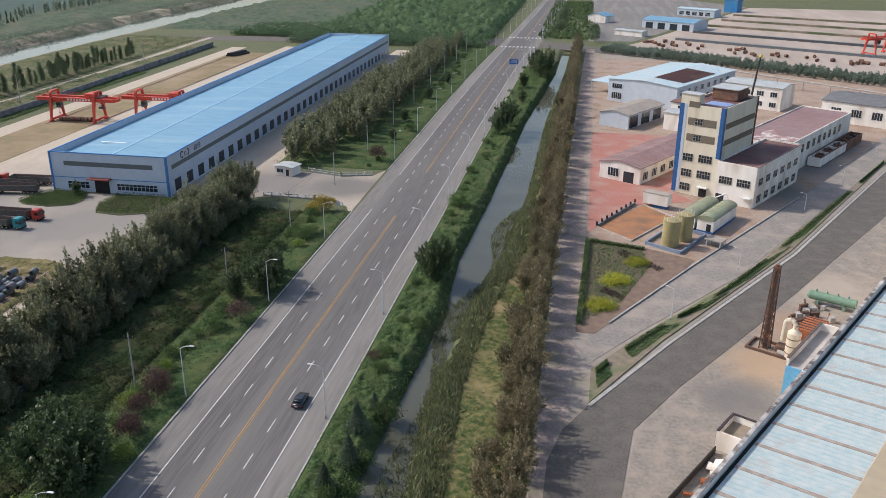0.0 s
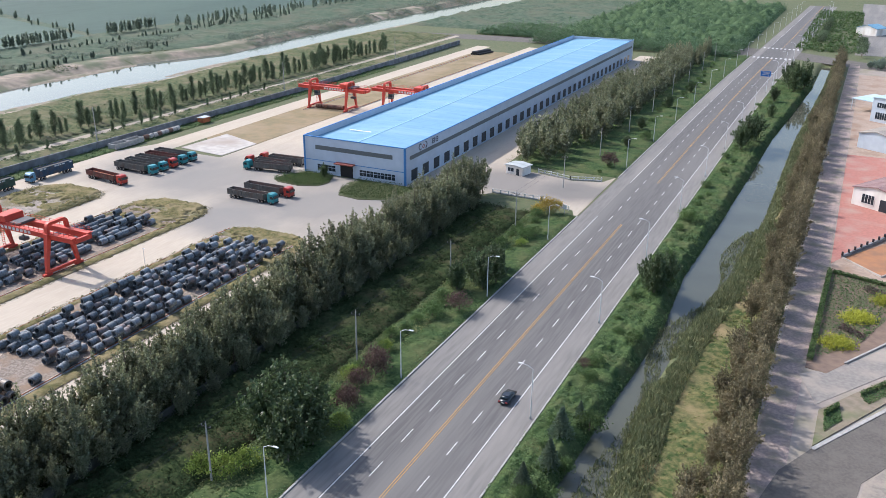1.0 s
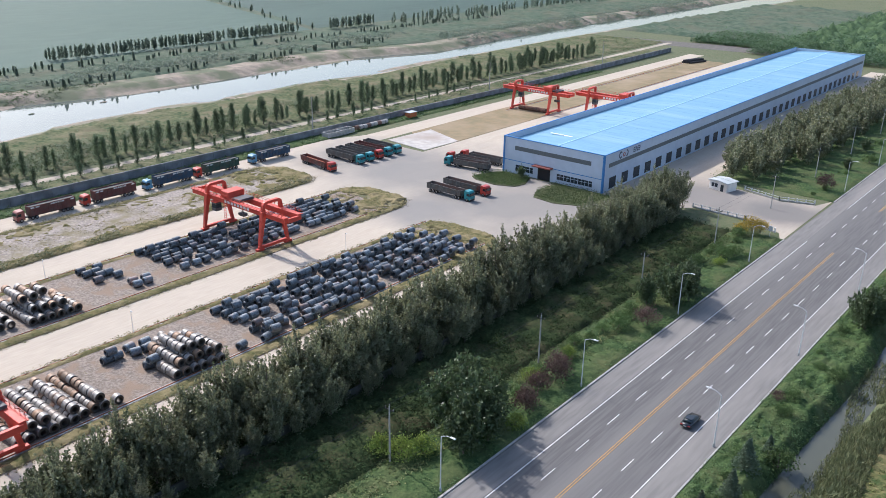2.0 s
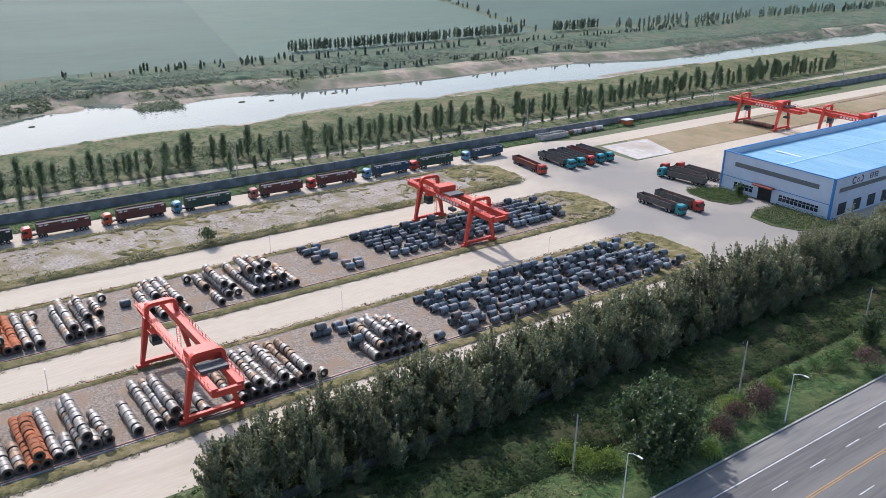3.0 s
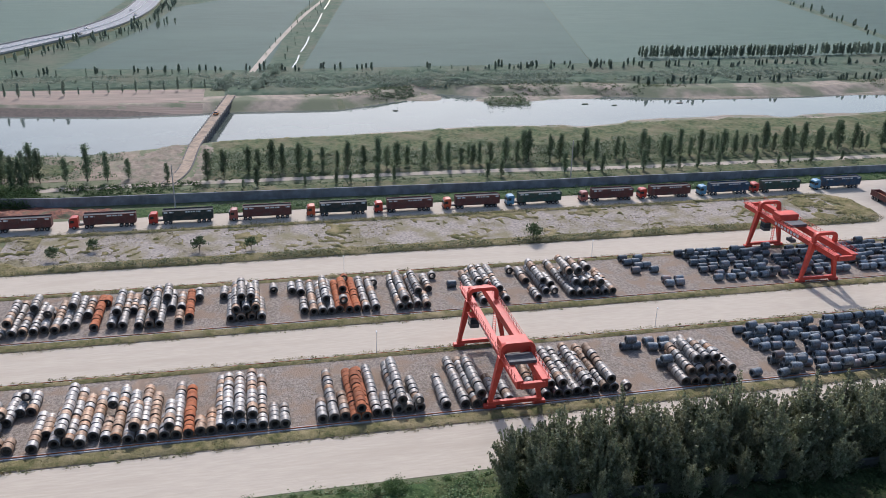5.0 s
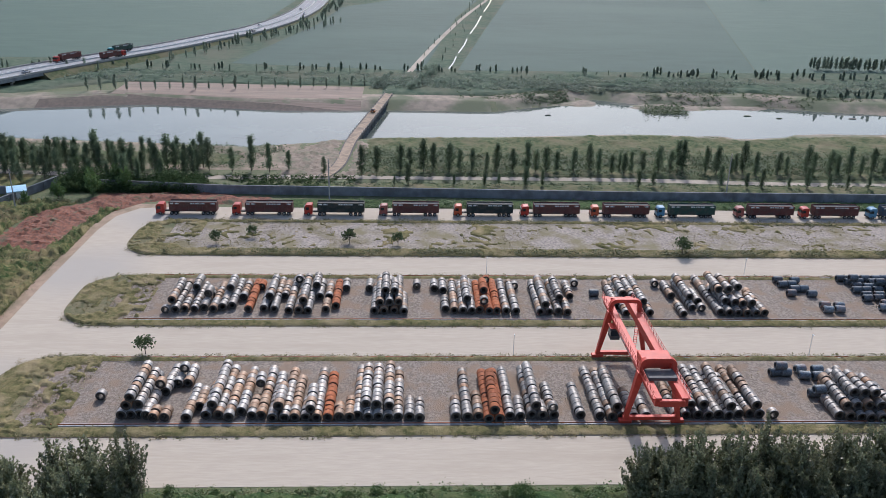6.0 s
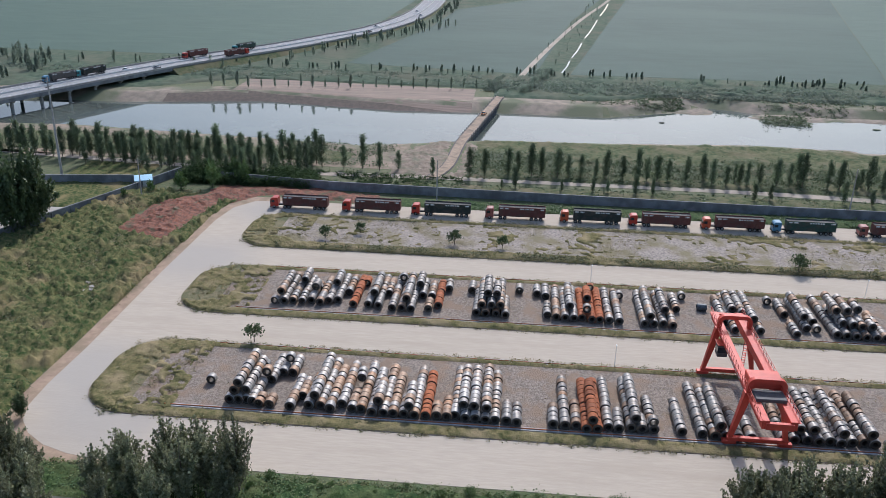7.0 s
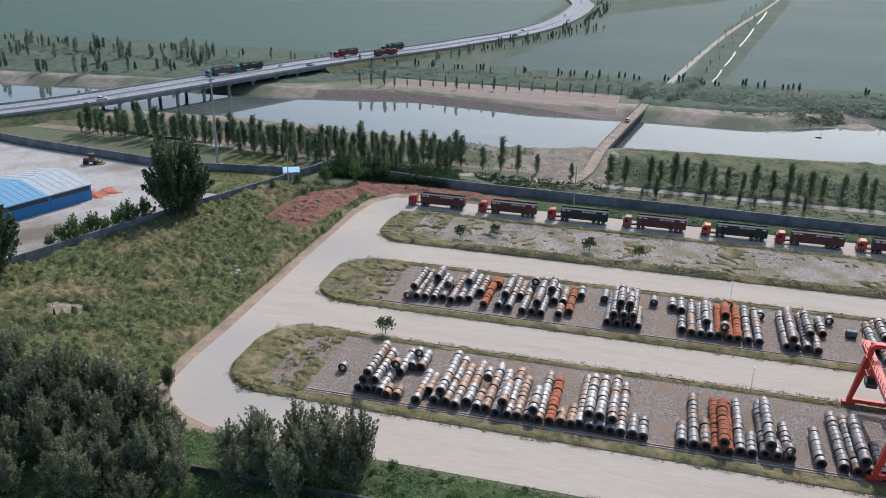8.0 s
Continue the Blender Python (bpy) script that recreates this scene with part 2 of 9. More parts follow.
def height(x, y):
    z = 0.0
    if x > 0 or -240 < x < -40:
        return z
    w, e = np.interp(y, CANAL_Y, CANAL_W), np.interp(y, CANAL_Y, CANAL_E)
    if w - 4 < x < e + 4 and 0 <= y < 556:
        z = -2.6 * min(1, max(0, min(x - w + 2.0, e + 2.0 - x) / 3.0))
    w, e = np.interp(y, RIVER_Y, RIVER_W), np.interp(y, RIVER_Y, RIVER_E)
    if w - 14 < x < e + 14:
        z = -4.0 * min(1, max(0, min(x - w + 9, e + 9 - x) / 12.0))
    return z


def build_ground():
    xs = sorted({*range(-4500, -900, 400), *range(-900, -400, 50), *range(-400, -285, 4), *range(-285, -44, 12), *np.arange(-44, 0, 1.5).tolist(), *range(0, 320, 20), *range(320, 4600, 400)})
    ys = sorted({*range(-4500, -420, 340), *range(-420, 900, 8), *range(900, 1500, 50), *range(1500, 4600, 300)})
    verts = [(x, y, height(x, y)) for y in ys for x in xs]
    n = len(xs)
    faces = [(j * n + i, j * n + i + 1, (j + 1) * n + i + 1, (j + 1) * n + i) for j in range(len(ys) - 1) for i in range(n - 1)]
    me = bpy.data.meshes.new("ground")
    me.from_pydata(verts, [], faces)
    tagged(mesh_obj("ground", me, GROUND, smooth=True), "weedy green and brown earth reaching the horizon", "ground", kind="structure")


build_ground()


def between(name, ys, ws, es, grow, z, mat, label):
    bm = bmesh.new()
    rows = [[bm.verts.new((x, y, z)) for x in (np.interp(y, ys, ws) - grow, np.interp(y, ys, es) + grow)] for y in ys]
    for a, b in zip(rows, rows[1:]):
        bm.faces.new((a[0], a[1], b[1], b[0]))
    return tagged(obj(name, bm, mat), label, "water", kind="structure")


between("river", RIVER_Y, RIVER_W, RIVER_E, 6, -3.0, RIVER, "calm grey-blue river between low sandy banks")
between("canal", CANAL_Y[:-1], CANAL_W[:-1], CANAL_E[:-1], 1.6, -1.8, CANAL, "still dark drainage canal between green banks")

# ---- the highway ----
ROAD_Y = [-60, 40, 110, 170, 222, 290, 365, 420, 470, 530, 600, 700, 950]
ROAD_X = [-1.4, -0.8, -0.4, 0.0, 0.5, 1.0, 1.5, 2.2, 3.0, 4.6, 6.6, 9.0, 15.0]


def road_off(y):
    """How far the road has swung east at y."""
    return float(np.interp(y, ROAD_Y, ROAD_X))


def road_band(name, x0, x1, z0, z1, mat, label, category, y0=-60, y1=950):
    """A slab along the road, following its swing."""
    ys = [y0] + [y for y in ROAD_Y if y0 < y < y1] + [y1]
    return slab(name, [(x0 + road_off(y), y) for y in ys] + [(x1 + road_off(y), y) for y in ys[::-1]], z0, z1, mat, label, category)


road_band("road", -63.4, -38, -0.2, 0.05, ASPHALT, "grey asphalt four-lane road with worn markings", "road")
for nm, x0, x1 in (("shoulder_west", -63.2, -58.9), ("shoulder_east", -42.2, -38.1)):
    road_band(nm, x0, x1, 0.0, 0.07, SHOULDER, "pale dusty paved shoulder of the road", "shoulder")
for y0, y1 in ((-60, 219), (262, 560)):
    road_band("kerb_west", -63.75, -63.42, -0.1, 0.2, KERB, "grey stone kerb along the road verge", "kerb", y0, y1)
road_band("kerb_east", -37.95, -37.65, -0.1, 0.2, KERB, "grey stone kerb along the canal bank", "kerb", -60, 560)


def road_marks():
    for x, spans in ((-58.6, ((-60, 222), (258, 560), (605, 950))), (-42.45, ((-60, 560), (605, 950)))):
        for y0, y1 in spans:
            road_band("edge_line", x - 0.09, x + 0.09, 0.0, 0.085, WHITE_PAINT, "white edge line painted on the road", "road marking", y0, y1)
    for x in (-50.85, -50.45):
        for y0, y1 in ((-60, 218), (262, 558), (607, 950)):
            road_band("centre_line", x - 0.065, x + 0.065, 0.0, 0.085, YELLOW_PAINT, "yellow centre line painted on the road", "road marking", y0, y1)
    dash = obj("lane_dash", boxes((-0.075, 0.075, 0, 4.0, 0.0, 0.04)), WHITE_PAINT)
    for x in (-54.75, -46.7):
        for k in range(48):
            ob = dash if k == 0 and x < -50 else new("lane_dash", dash.data)
            y = 19.8 + 10 * k
            ob.matrix_basis = pose(x + road_off(y), y, 0.045, 0, 0, -math.degrees(math.atan((road_off(y + 4) - road_off(y)) / 4)))
            tagged(ob, "white lane dash painted on the road", "road marking", "lane dashes", "structure")


road_marks()

# ---- the works yard ----
YARD = [(-104.5, -56), (-104.6, -66), (-105.4, -71.5), (-107.2, -76.5), (-110, -80.6), (-113.6, -83.6), (-118, -85.0), (-125, -85.4), (-139, -85), (-176, -85.4), (-212, -85), (-223, -83.5), (-229.5, -79), (-231, -70), (-231, 212),
        (-225.5, 226), (-225.5, 520), (-216, 520), (-216, 222), (-193, 222), (-193, 530), (-157.5, 530), (-157.5, 221), (-119.8, 221), (-119.8, 530), (-103, 530), (-101.5, 262), (-98, 257), (-88, 255), (-75, 252), (-66, 255), (-63.4, 262), (-63.4, 217),
        (-66, 223.5), (-76, 228.5), (-92, 229), (-99, 222), (-103, 205), (-104.5, 170)]
slab("yard_pavement", YARD, -0.3, 0.05, CONCRETE, "pale grey concrete roads of the works yard", "pavement")
EDGE = [(-102.2, -58), (-102, -68), (-103.6, -76), (-107, -82.6), (-112, -86.6), (-119, -88.2), (-139, -87.8), (-176, -88), (-214, -87.6), (-226, -86), (-233.5, -80), (-234, -70), (-231, -60), (-120, -50)]
slab("yard_shoulder", EDGE, -0.3, 0.03, material("tan_dirt", (0.36, 0.26, 0.18), (0.28, 0.20, 0.14), 0.6, (0.22, 0.17, 0.11), 0.2, rough=0.95, bump=0.4), "sandy dirt edge beside the yard road", "shoulder")
STRIPS = (("strip_south", -143.9, -117.3, -77.5, 170), ("strip_middle", -182.6, -156.6, -76, 178.5), ("strip_north", -220.3, -194.6, -74.5, 175.5))
for nm, x0, x1, y0, y1 in STRIPS:
    slab(nm, round_rect(x0, x1, y0, y1, 9.0), -0.2, 0.16, GRAVEL if nm != "strip_north" else GREY_GRAVEL, "gravelled storage strip between concrete yard roads", "gravel bed")
VERGE = material("dry_verge", (0.20, 0.165, 0.09), (0.13, 0.12, 0.06), 0.9, (0.09, 0.10, 0.045), 0.15, rough=0.95, bump=0.6, bump_scale=4)
for nm, x0, x1, y0, y1 in STRIPS:
    w0, w1 = (1.4, 2.4) if nm != "strip_north" else (1.2, 4.0)
    slab(nm.replace("strip", "verge") + "_west", [(x0 + 0.1, y0 + 9), (x0 + w0, y0 + 9), (x0 + w0, y1 - 9), (x0 + 0.1, y1 - 9)], 0.0, 0.19, VERGE, "band of dry grass along the strip", "verge")
    slab(nm.replace("strip", "verge") + "_east", [(x1 - w1, y0 + 9), (x1 - 0.1, y0 + 9), (x1 - 0.1, y1 - 9), (x1 - w1, y1 - 9)], 0.0, 0.19, VERGE, "band of dry grass along the strip", "verge")
    tip = [q for q in round_rect(x0 + 0.1, x1 - 0.1, y0 + 0.1, y1 - 0.1, 8.9)]
    slab(nm.replace("strip", "tip") + "_south", [q for q in tip if q[1] < y0 + 9.2] , 0.0, 0.185, VERGE, "dry grass at the rounded end of the strip", "verge")
    slab(nm.replace("strip", "tip") + "_north", [q for q in tip if q[1] > y1 - 9.2], 0.0, 0.185, VERGE, "dry grass at the rounded end of the strip", "verge")
slab("field_west", round_rect(-215.8, -193.2, 240, 500, 3), -0.2, 0.12, material("dry_grass_field", (0.23, 0.165, 0.085), (0.17, 0.14, 0.07), 0.3, (0.28, 0.21, 0.13), 0.05, bump=0.5), "dry brown grass plot between concrete roads", "grass")
slab("concrete_pad", [(-214, 226), (-194, 224), (-193.4, 243), (-213, 250)], -0.2, 0.14, PALE_CONCRETE, "dusty pale concrete pad", "pavement")

# ---- warehouse ----
PANEL = material("white_cladding", (0.50, 0.56, 0.64), (0.46, 0.52, 0.60), 0.5, (0.42, 0.47, 0.53), 0.08, rough=0.5)
BLUE_TRIM = plain("blue_trim", (0.06, 0.22, 0.50), 0.45)
BLUE_ROOF = material("blue_roof", (0.17, 0.325, 0.435), (0.14, 0.28, 0.39), 1.2, (0.23, 0.37, 0.455), 0.16, rough=0.6, stretch=(0.12, 1, 1), cut=(0.35, 0.7), cut3=(0.52, 0.75))
DARK_GLASS = plain("dark_glazing", (0.03, 0.04, 0.05), 0.15, spec=0.5)
GREY_BAND = plain("grey_louvres", (0.13, 0.145, 0.15), 0.5)


def warehouse():
    w = thing("warehouse", "long white factory hall with a bright blue metal roof", "factory", at=(-157.5, 222, 0))
    L, W, H = 288.0, 37.6, 12.0
    part("wall", boxes((0, W, 0, 0.4, 0, H)), PANEL, w)
    part("wall", boxes((0, W, L - 0.4, L, 0, H)), PANEL, w)
    part("wall", boxes((0, 0.4, 0.4, L - 0.4, 0, H)), PANEL, w)
    part("wall", boxes((W - 0.4, W, 0.4, L - 0.4, 0, H)), PANEL, w)
    bm = bmesh.new()
    for x0, z0, x1, z1 in ((0.4, 10.2, W / 2, 11.3), (W / 2, 11.3, W - 0.4, 11.2)):
        vs = [bm.verts.new(p) for p in ((x0, 0.4, z0), (x1, 0.4, z1), (x1, L - 0.4, z1), (x0, L - 0.4, z0))]
        bm.faces.new(vs)
        lo = [bm.verts.new(v.co - Vector((0, 0, 0.25))) for v in vs]
        bm.faces.new(lo[::-1])
    roof = part("roof", bm, BLUE_ROOF, w)
    bm = bmesh.new()
    k = 1.0
    while k < L - 1:
        beam(bm, (0.4, k, 10.205), (W / 2, k, 11.305), 0.1, 0.03)
        beam(bm, (W / 2, k, 11.305), (W - 0.4, k, 11.205), 0.1, 0.03)
        k += 6.0
    part("roof_seams", bm, BLUE_ROOF, roof)
    part("ridge", boxes((W / 2 - 0.25, W / 2 + 0.25, 0.4, L - 0.4, 11.2, 11.42)), plain("pale_blue_ridge", (0.35, 0.58, 0.74), 0.5), roof)
    part("skylight", boxes((7, W / 2 - 1, 17, 17.8, 10.9, 11.1)), plain("white_skylight", (0.8, 0.85, 0.88), 0.3), roof)
    for r in ((0 - 0.12, 0.5, -0.12, 0.06, 0, H + 0.15), (W - 0.5, W + 0.12, -0.12, 0.06, 0, H + 0.15), (0, W, -0.1, 0.3, H - 0.05, H + 0.2), (W - 0.3, W + 0.1, 0.3, L, H - 0.05, H + 0.2), (-0.1, 0.3, 0.3, L, H - 0.05, H + 0.2),
              (W + 0.01, W + 0.12, 0, 0.5, 0, H)):
        part("trim", boxes(r), BLUE_TRIM, w)
    part("plinth_line", boxes((0.5, W - 0.5, -0.06, 0.02, 4.3, 4.5)), BLUE_TRIM, w)
    part("louvre_band", boxes((4.5, W - 4.5, -0.05, 0.02, 8.0, 9.4)), GREY_BAND, w)
    part("louvre_band", boxes((W - 0.02, W + 0.05, 3, L - 3, 7.6, 8.9)), GREY_BAND, w)
    for x0, x1 in ((5, 12.0), (21, 34)):
        win = part("window", boxes((x0, x1, -0.06, 0.02, 1.2, 3.2)), DARK_GLASS, w)
        bm = bmesh.new()
        n = int((x1 - x0) / 1.2)
        for i in range(n + 1):
            x = x0 + (x1 - x0) * i / n
            box(bm, x - 0.05, x + 0.05, -0.12, -0.03, 1.2, 3.2)
        for z in (1.2, 2.4, 3.2):
            box(bm, x0, x1, -0.11, -0.04, z - 0.05, z + 0.05)
        part("window_frame", bm, PANEL, win)
    part("door", boxes((13.8, 18.5, -0.05, 0.03, 0, 4.0)), plain("dark_doorway", (0.02, 0.02, 0.022), 0.6), w)
    part("canopy", boxes((12.5, 19.5, -2.0, 0.0, 4.3, 4.7), bevel=0.05), plain("red_brown_canopy", (0.25, 0.07, 0.05), 0.6), w)
    y = 4.0
    while y < L - 8:
        part("side_opening", boxes((W - 0.02, W + 0.04, y, y + 4.2, 0.6, 4.2)), DARK_GLASS, w)
        y += 8.0
    # the maker's mark, as plain shapes
    ink = plain("sign_ink", (0.06, 0.07, 0.10), 0.5)
    def arc(yc, zc, r, a0, a1, thick=0.42):
        bm, prev = bmesh.new(), None
        for a in np.linspace(radians(a0), radians(a1), 13).tolist():
            ring = [bm.verts.new((W + x, yc + q * math.cos(a), zc + q * math.sin(a))) for x, q in ((0.02, r - thick), (0.09, r - thick), (0.09, r), (0.02, r))]
            if prev:
                for k in range(4):
                    bm.faces.new((prev[k], prev[(k + 1) % 4], ring[(k + 1) % 4], ring[k]))
            prev = ring
        return bm
    part("sign_shape", arc(10.2, 10.3, 1.15, 45, 315), ink, w)
    part("sign_shape", arc(12.4, 10.1, 0.75, 0, 360, 0.3), plain("sign_red", (0.35, 0.10, 0.07), 0.5), w)
    part("sign_shape", arc(13.9, 10.3, 1.15, -95, 95), ink, w)
    for y0, y1, z0, z1 in ((18.6, 20.4, 9.6, 11.2), (21.2, 23, 9.6, 11.2)):
        bm = boxes((W + 0.02, W + 0.09, y0, y0 + 0.3, z0, z1), (W + 0.02, W + 0.09, y1 - 0.3, y1, z0, z1), *[(W + 0.02, W + 0.09, y0, y1, z, z + 0.25) for z in (z0, z0 + 0.65, z1 - 0.25)])
        part("sign_shape", bm, ink, w)


warehouse()

# ---- gantry cranes ----
RED = material("crane_red", (0.58, 0.075, 0.045), (0.52, 0.065, 0.04), 0.8, (0.42, 0.06, 0.04), 0.2, rough=0.5, local=True, rnd=0.05)
RUST_STEEL = plain("dark_machinery", (0.09, 0.085, 0.085), 0.6)


LETTER_WHITE = plain("white_lettering", (0.75, 0.72, 0.70), 0.5)


def tapered(bm, a, b, wa, ha, wb, hb):
    """A square post from a to b that widens from wa by ha to wb by hb."""
    vs = [bm.verts.new((p[0] + sx * w / 2, p[1] + sy * d / 2, p[2])) for p, w, d in ((a, wa, ha), (b, wb, hb)) for sx, sy in ((-1, -1), (1, -1), (1, 1), (-1, 1))]
    for f in ((3, 2, 1, 0), (4, 5, 6, 7), (0, 1, 5, 4), (1, 2, 6, 5), (2, 3, 7, 6), (3, 0, 4, 7)):
        bm.faces.new([vs[i] for i in f])
    return bm


def portal_bow(x, line, w, d):
    """A rounded box-section bow over the girders, in the plane of y and z."""
    bm, prev = bmesh.new(), None
    for i, (y, z) in enumerate(line):
        (ya, za), (yb, zb) = line[max(i - 1, 0)], line[min(i + 1, len(line) - 1)]
        k = math.hypot(yb - ya, zb - za)
        ny, nz = -(zb - za) / k * d / 2, (yb - ya) / k * d / 2
        ring = [bm.verts.new((x + sx * w / 2, y + sn * ny, z + sn * nz)) for sx, sn in ((-1, -1), (1, -1), (1, 1), (-1, 1))]
        if prev:
            for q in range(4):
                bm.faces.new((prev[q], prev[(q + 1) % 4], ring[(q + 1) % 4], ring[q]))
        else:
            bm.faces.new(ring)
        prev = ring
    bm.faces.new(prev)
    return bm


def crane(x_s, x_n, y, h=11.4, over_s=8.5, over_n=6.5, base=9.0, house_in=0.7):
    """A double-girder gantry that spans x_n to x_s on rails."""
    c = thing("gantry_crane", "red painted steel gantry crane on rails", "crane", "gantry cranes", at=(0, y, 0))
    zg = h - 2.6
    for s, nm in ((-1, "girder"), (1, "girder")):
        part(nm, boxes((x_n - over_n, x_s + over_s, s * 2.1 - 0.55, s * 2.1 + 0.55, zg, zg + 1.5), bevel=0.06), RED, c)
    for x in (x_n - over_n, x_s + over_s):
        part("end_tie", boxes((x - 0.35, x + 0.35, -2.1, 2.1, zg + 0.1, zg + 1.2), bevel=0.05), RED, c)
    for x, side in ((x_s, 1), (x_n, -1)):
        sill = part("sill_beam", boxes((x - 0.4, x + 0.4, -base / 2 - 0.4, base / 2 + 0.4, 0.9, 1.6), bevel=0.06), RED, c)
        for s in (-1, 1):
            part("leg", tapered(bmesh.new(), (x, s * base / 2, 1.3), (x, s * 2.75, zg + 1.4), 0.7, 0.7, 1.15, 1.25), RED, c)
            part("bogie", boxes((x - 0.5, x + 0.5, s * base / 2 - 1.1, s * base / 2 + 1.1, 0.35, 1.0), bevel=0.08), RED, c)
            for o in (-0.6, 0.6):
                part("wheel", tubes(((x - 0.25, s * base / 2 + o, 0.45), (x + 0.25, s * base / 2 + o, 0.45), 0.3)), RUST_STEEL, c)
        bow = [(-2.75, zg + 1.0)] + [(-1.75 - 0.95 * math.cos(a), h + 0.1 + 0.95 * math.sin(a)) for a in np.linspace(0, math.pi / 2, 6).tolist()]
        part("portal", portal_bow(x, bow + [(-y_, z_) for y_, z_ in bow[::-1]], 0.9, 0.75), RED, c)
    # cross travel house and trolley
    xm = x_s - house_in
    house = part("machine_house", boxes((xm - 3.2, xm, -2.6, 2.6, zg + 1.6, zg + 3.3), bevel=0.1), RED, c)
    part("trolley", boxes((xm + 1.0, xm + 4.0, -2.4, 2.4, zg + 1.5, zg + 2.1), bevel=0.08), RUST_STEEL, c)
    booth = part("operator_cab", boxes((x_n + 2.2, x_n + 4.2, -3.4, -1.6, zg - 2.6, zg - 0.2), bevel=0.1), RUST_STEEL, c)
    part("cab_window", boxes((x_n + 2.4, x_n + 4.25, -3.46, -1.8, zg - 1.7, zg - 0.7)), plain("booth_glass", (0.03, 0.04, 0.05), 0.1), booth)
    part("cab_roof", boxes((x_n + 2.0, x_n + 4.4, -3.6, -1.4, zg - 0.2, zg - 0.08)), RED, booth)
    for k in range(3):
        part("hoist_rope", tubes(((xm + 1.2 + 0.9 * k, 0.5 - 0.5 * k, zg + 1.5), (xm + 1.2 + 0.9 * k, 0.5 - 0.5 * k, zg - 2.2), 0.05), n=5), RUST_STEEL, c)
    part("hook_block", boxes((xm + 1.0, xm + 3.2, -0.7, 0.7, zg - 3.0, zg - 2.2), bevel=0.1), RUST_STEEL, c)
    # walkway rails on both girders
    for s in (-1, 1):
        bm = bmesh.new()
        yy = s * 2.9
        k = x_n - over_n
        while k <= x_s + over_s:
            beam(bm, (k, yy, zg + 1.4), (k, yy, zg + 2.5), 0.07, 0.07)
            k += 1.6
        for z in (zg + 2.0, zg + 2.5):
            beam(bm, (x_n - over_n, yy, z), (x_s + over_s, yy, z), 0.06, 0.06)
        part("handrail", bm, RED, c)
        part("walkway", boxes((x_n - over_n, x_s + over_s, min(s * 2.65, s * 3.1), max(s * 2.65, s * 3.1), zg + 1.3, zg + 1.42)), RED, c)
    for k in range(8):
        for s in (-1, 1):
            part("letter_bar", boxes((x_n + 7 + k * 1.3, x_n + 7.8 + k * 1.3, s * 2.67 - 0.03, s * 2.67 + 0.03, zg + 0.35, zg + 1.15)), LETTER_WHITE, c)
    bm = bmesh.new()
    for z in np.arange(1.8, zg, 0.5).tolist():
        box(bm, x_n - 0.9, x_n - 0.5, base / 2 - 1.9, base / 2 - 1.3, z, z + 0.06)
    tube(bm, (x_n - 0.9, base / 2 - 1.9, 1.2), (x_n - 0.9, base / 2 - 1.9, zg), 0.05, n=5)
    tube(bm, (x_n - 0.9, base / 2 - 1.3, 1.2), (x_n - 0.9, base / 2 - 1.3, zg), 0.05, n=5)
    part("ladder", bm, RED, c)
    return c


crane(-120.8, -143.4, 38.4)
crane(-159.6, -182.3, 125.6, over_s=8.0, over_n=7.0, house_in=14.0)
crane(-193.3, -212.0, 309.0, h=11.0)
crane(-161.5, -179.5, 317.0, h=11.0, over_s=2.5)

# ---- steel coils in the yard ----
STEEL = material("bright_steel", (0.305, 0.285, 0.26), (0.15, 0.138, 0.125), 1.3, (0.205, 0.15, 0.11), 0.4, rough=0.52, metal=0.25, rnd=0.22, island=0.22, cut=(0.5, 0.72), cut3=(0.5, 0.7), stretch=(3.2, 0.35, 0.35))
BROWN_STEEL = material("tarnished_steel", (0.29, 0.205, 0.14), (0.15, 0.105, 0.075), 1.3, (0.25, 0.13, 0.065), 0.6, rough=0.6, metal=0.2, rnd=0.2, island=0.25, cut=(0.5, 0.72), stretch=(3.2, 0.35, 0.35))
RUST = material("rusty_steel", (0.35, 0.11, 0.04), (0.17, 0.055, 0.028), 1.5, (0.26, 0.10, 0.05), 0.6, rough=0.85, metal=0.05, rnd=0.15, island=0.2, cut=(0.48, 0.7), stretch=(3.2, 0.35, 0.35))
# near-black on coil faces and bores: their shade painted as a colour
COIL_SHADE = material("coil_end_shade", (0.055, 0.05, 0.045), (0.085, 0.07, 0.055), 3.0, rough=0.7, metal=0.1, island=0.3)
WIRE = material("dark_wire", (0.15, 0.168, 0.178), (0.075, 0.083, 0.088), 3.0, (0.19, 0.125, 0.10), 0.35, rough=0.45, metal=0.15, rnd=0.35, island=0.3, cut=(0.4, 0.65), cut3=(0.55, 0.75))
TONES = {"s": STEEL, "b": BROWN_STEEL, "r": RUST}
COIL_D, COIL_L = 1.85, 1.42


def ring_geometry(radius, hole, length, axis, n=18, edge=0.07):
    """A hollow coil on its side: points and faces, its axis along x or y, its middle at the origin."""
    prof = [(-length / 2, hole), (-length / 2, radius - edge), (-length / 2 + edge, radius), (length / 2 - edge, radius), (length / 2, radius - edge), (length / 2, hole)]
    verts, faces, m = [], [], len(prof)
    for i in range(n):
        a = 2 * math.pi * i / n
        for u, r in prof:
            verts.append((u, r * math.cos(a), r * math.sin(a)) if axis == "x" else (r * math.cos(a), u, r * math.sin(a)))
    for i in range(n):
        for k in range(m):
            faces.append((i * m + k, i * m + (k + 1) % m, ((i + 1) % n) * m + (k + 1) % m, ((i + 1) % n) * m + k))
    return verts, faces


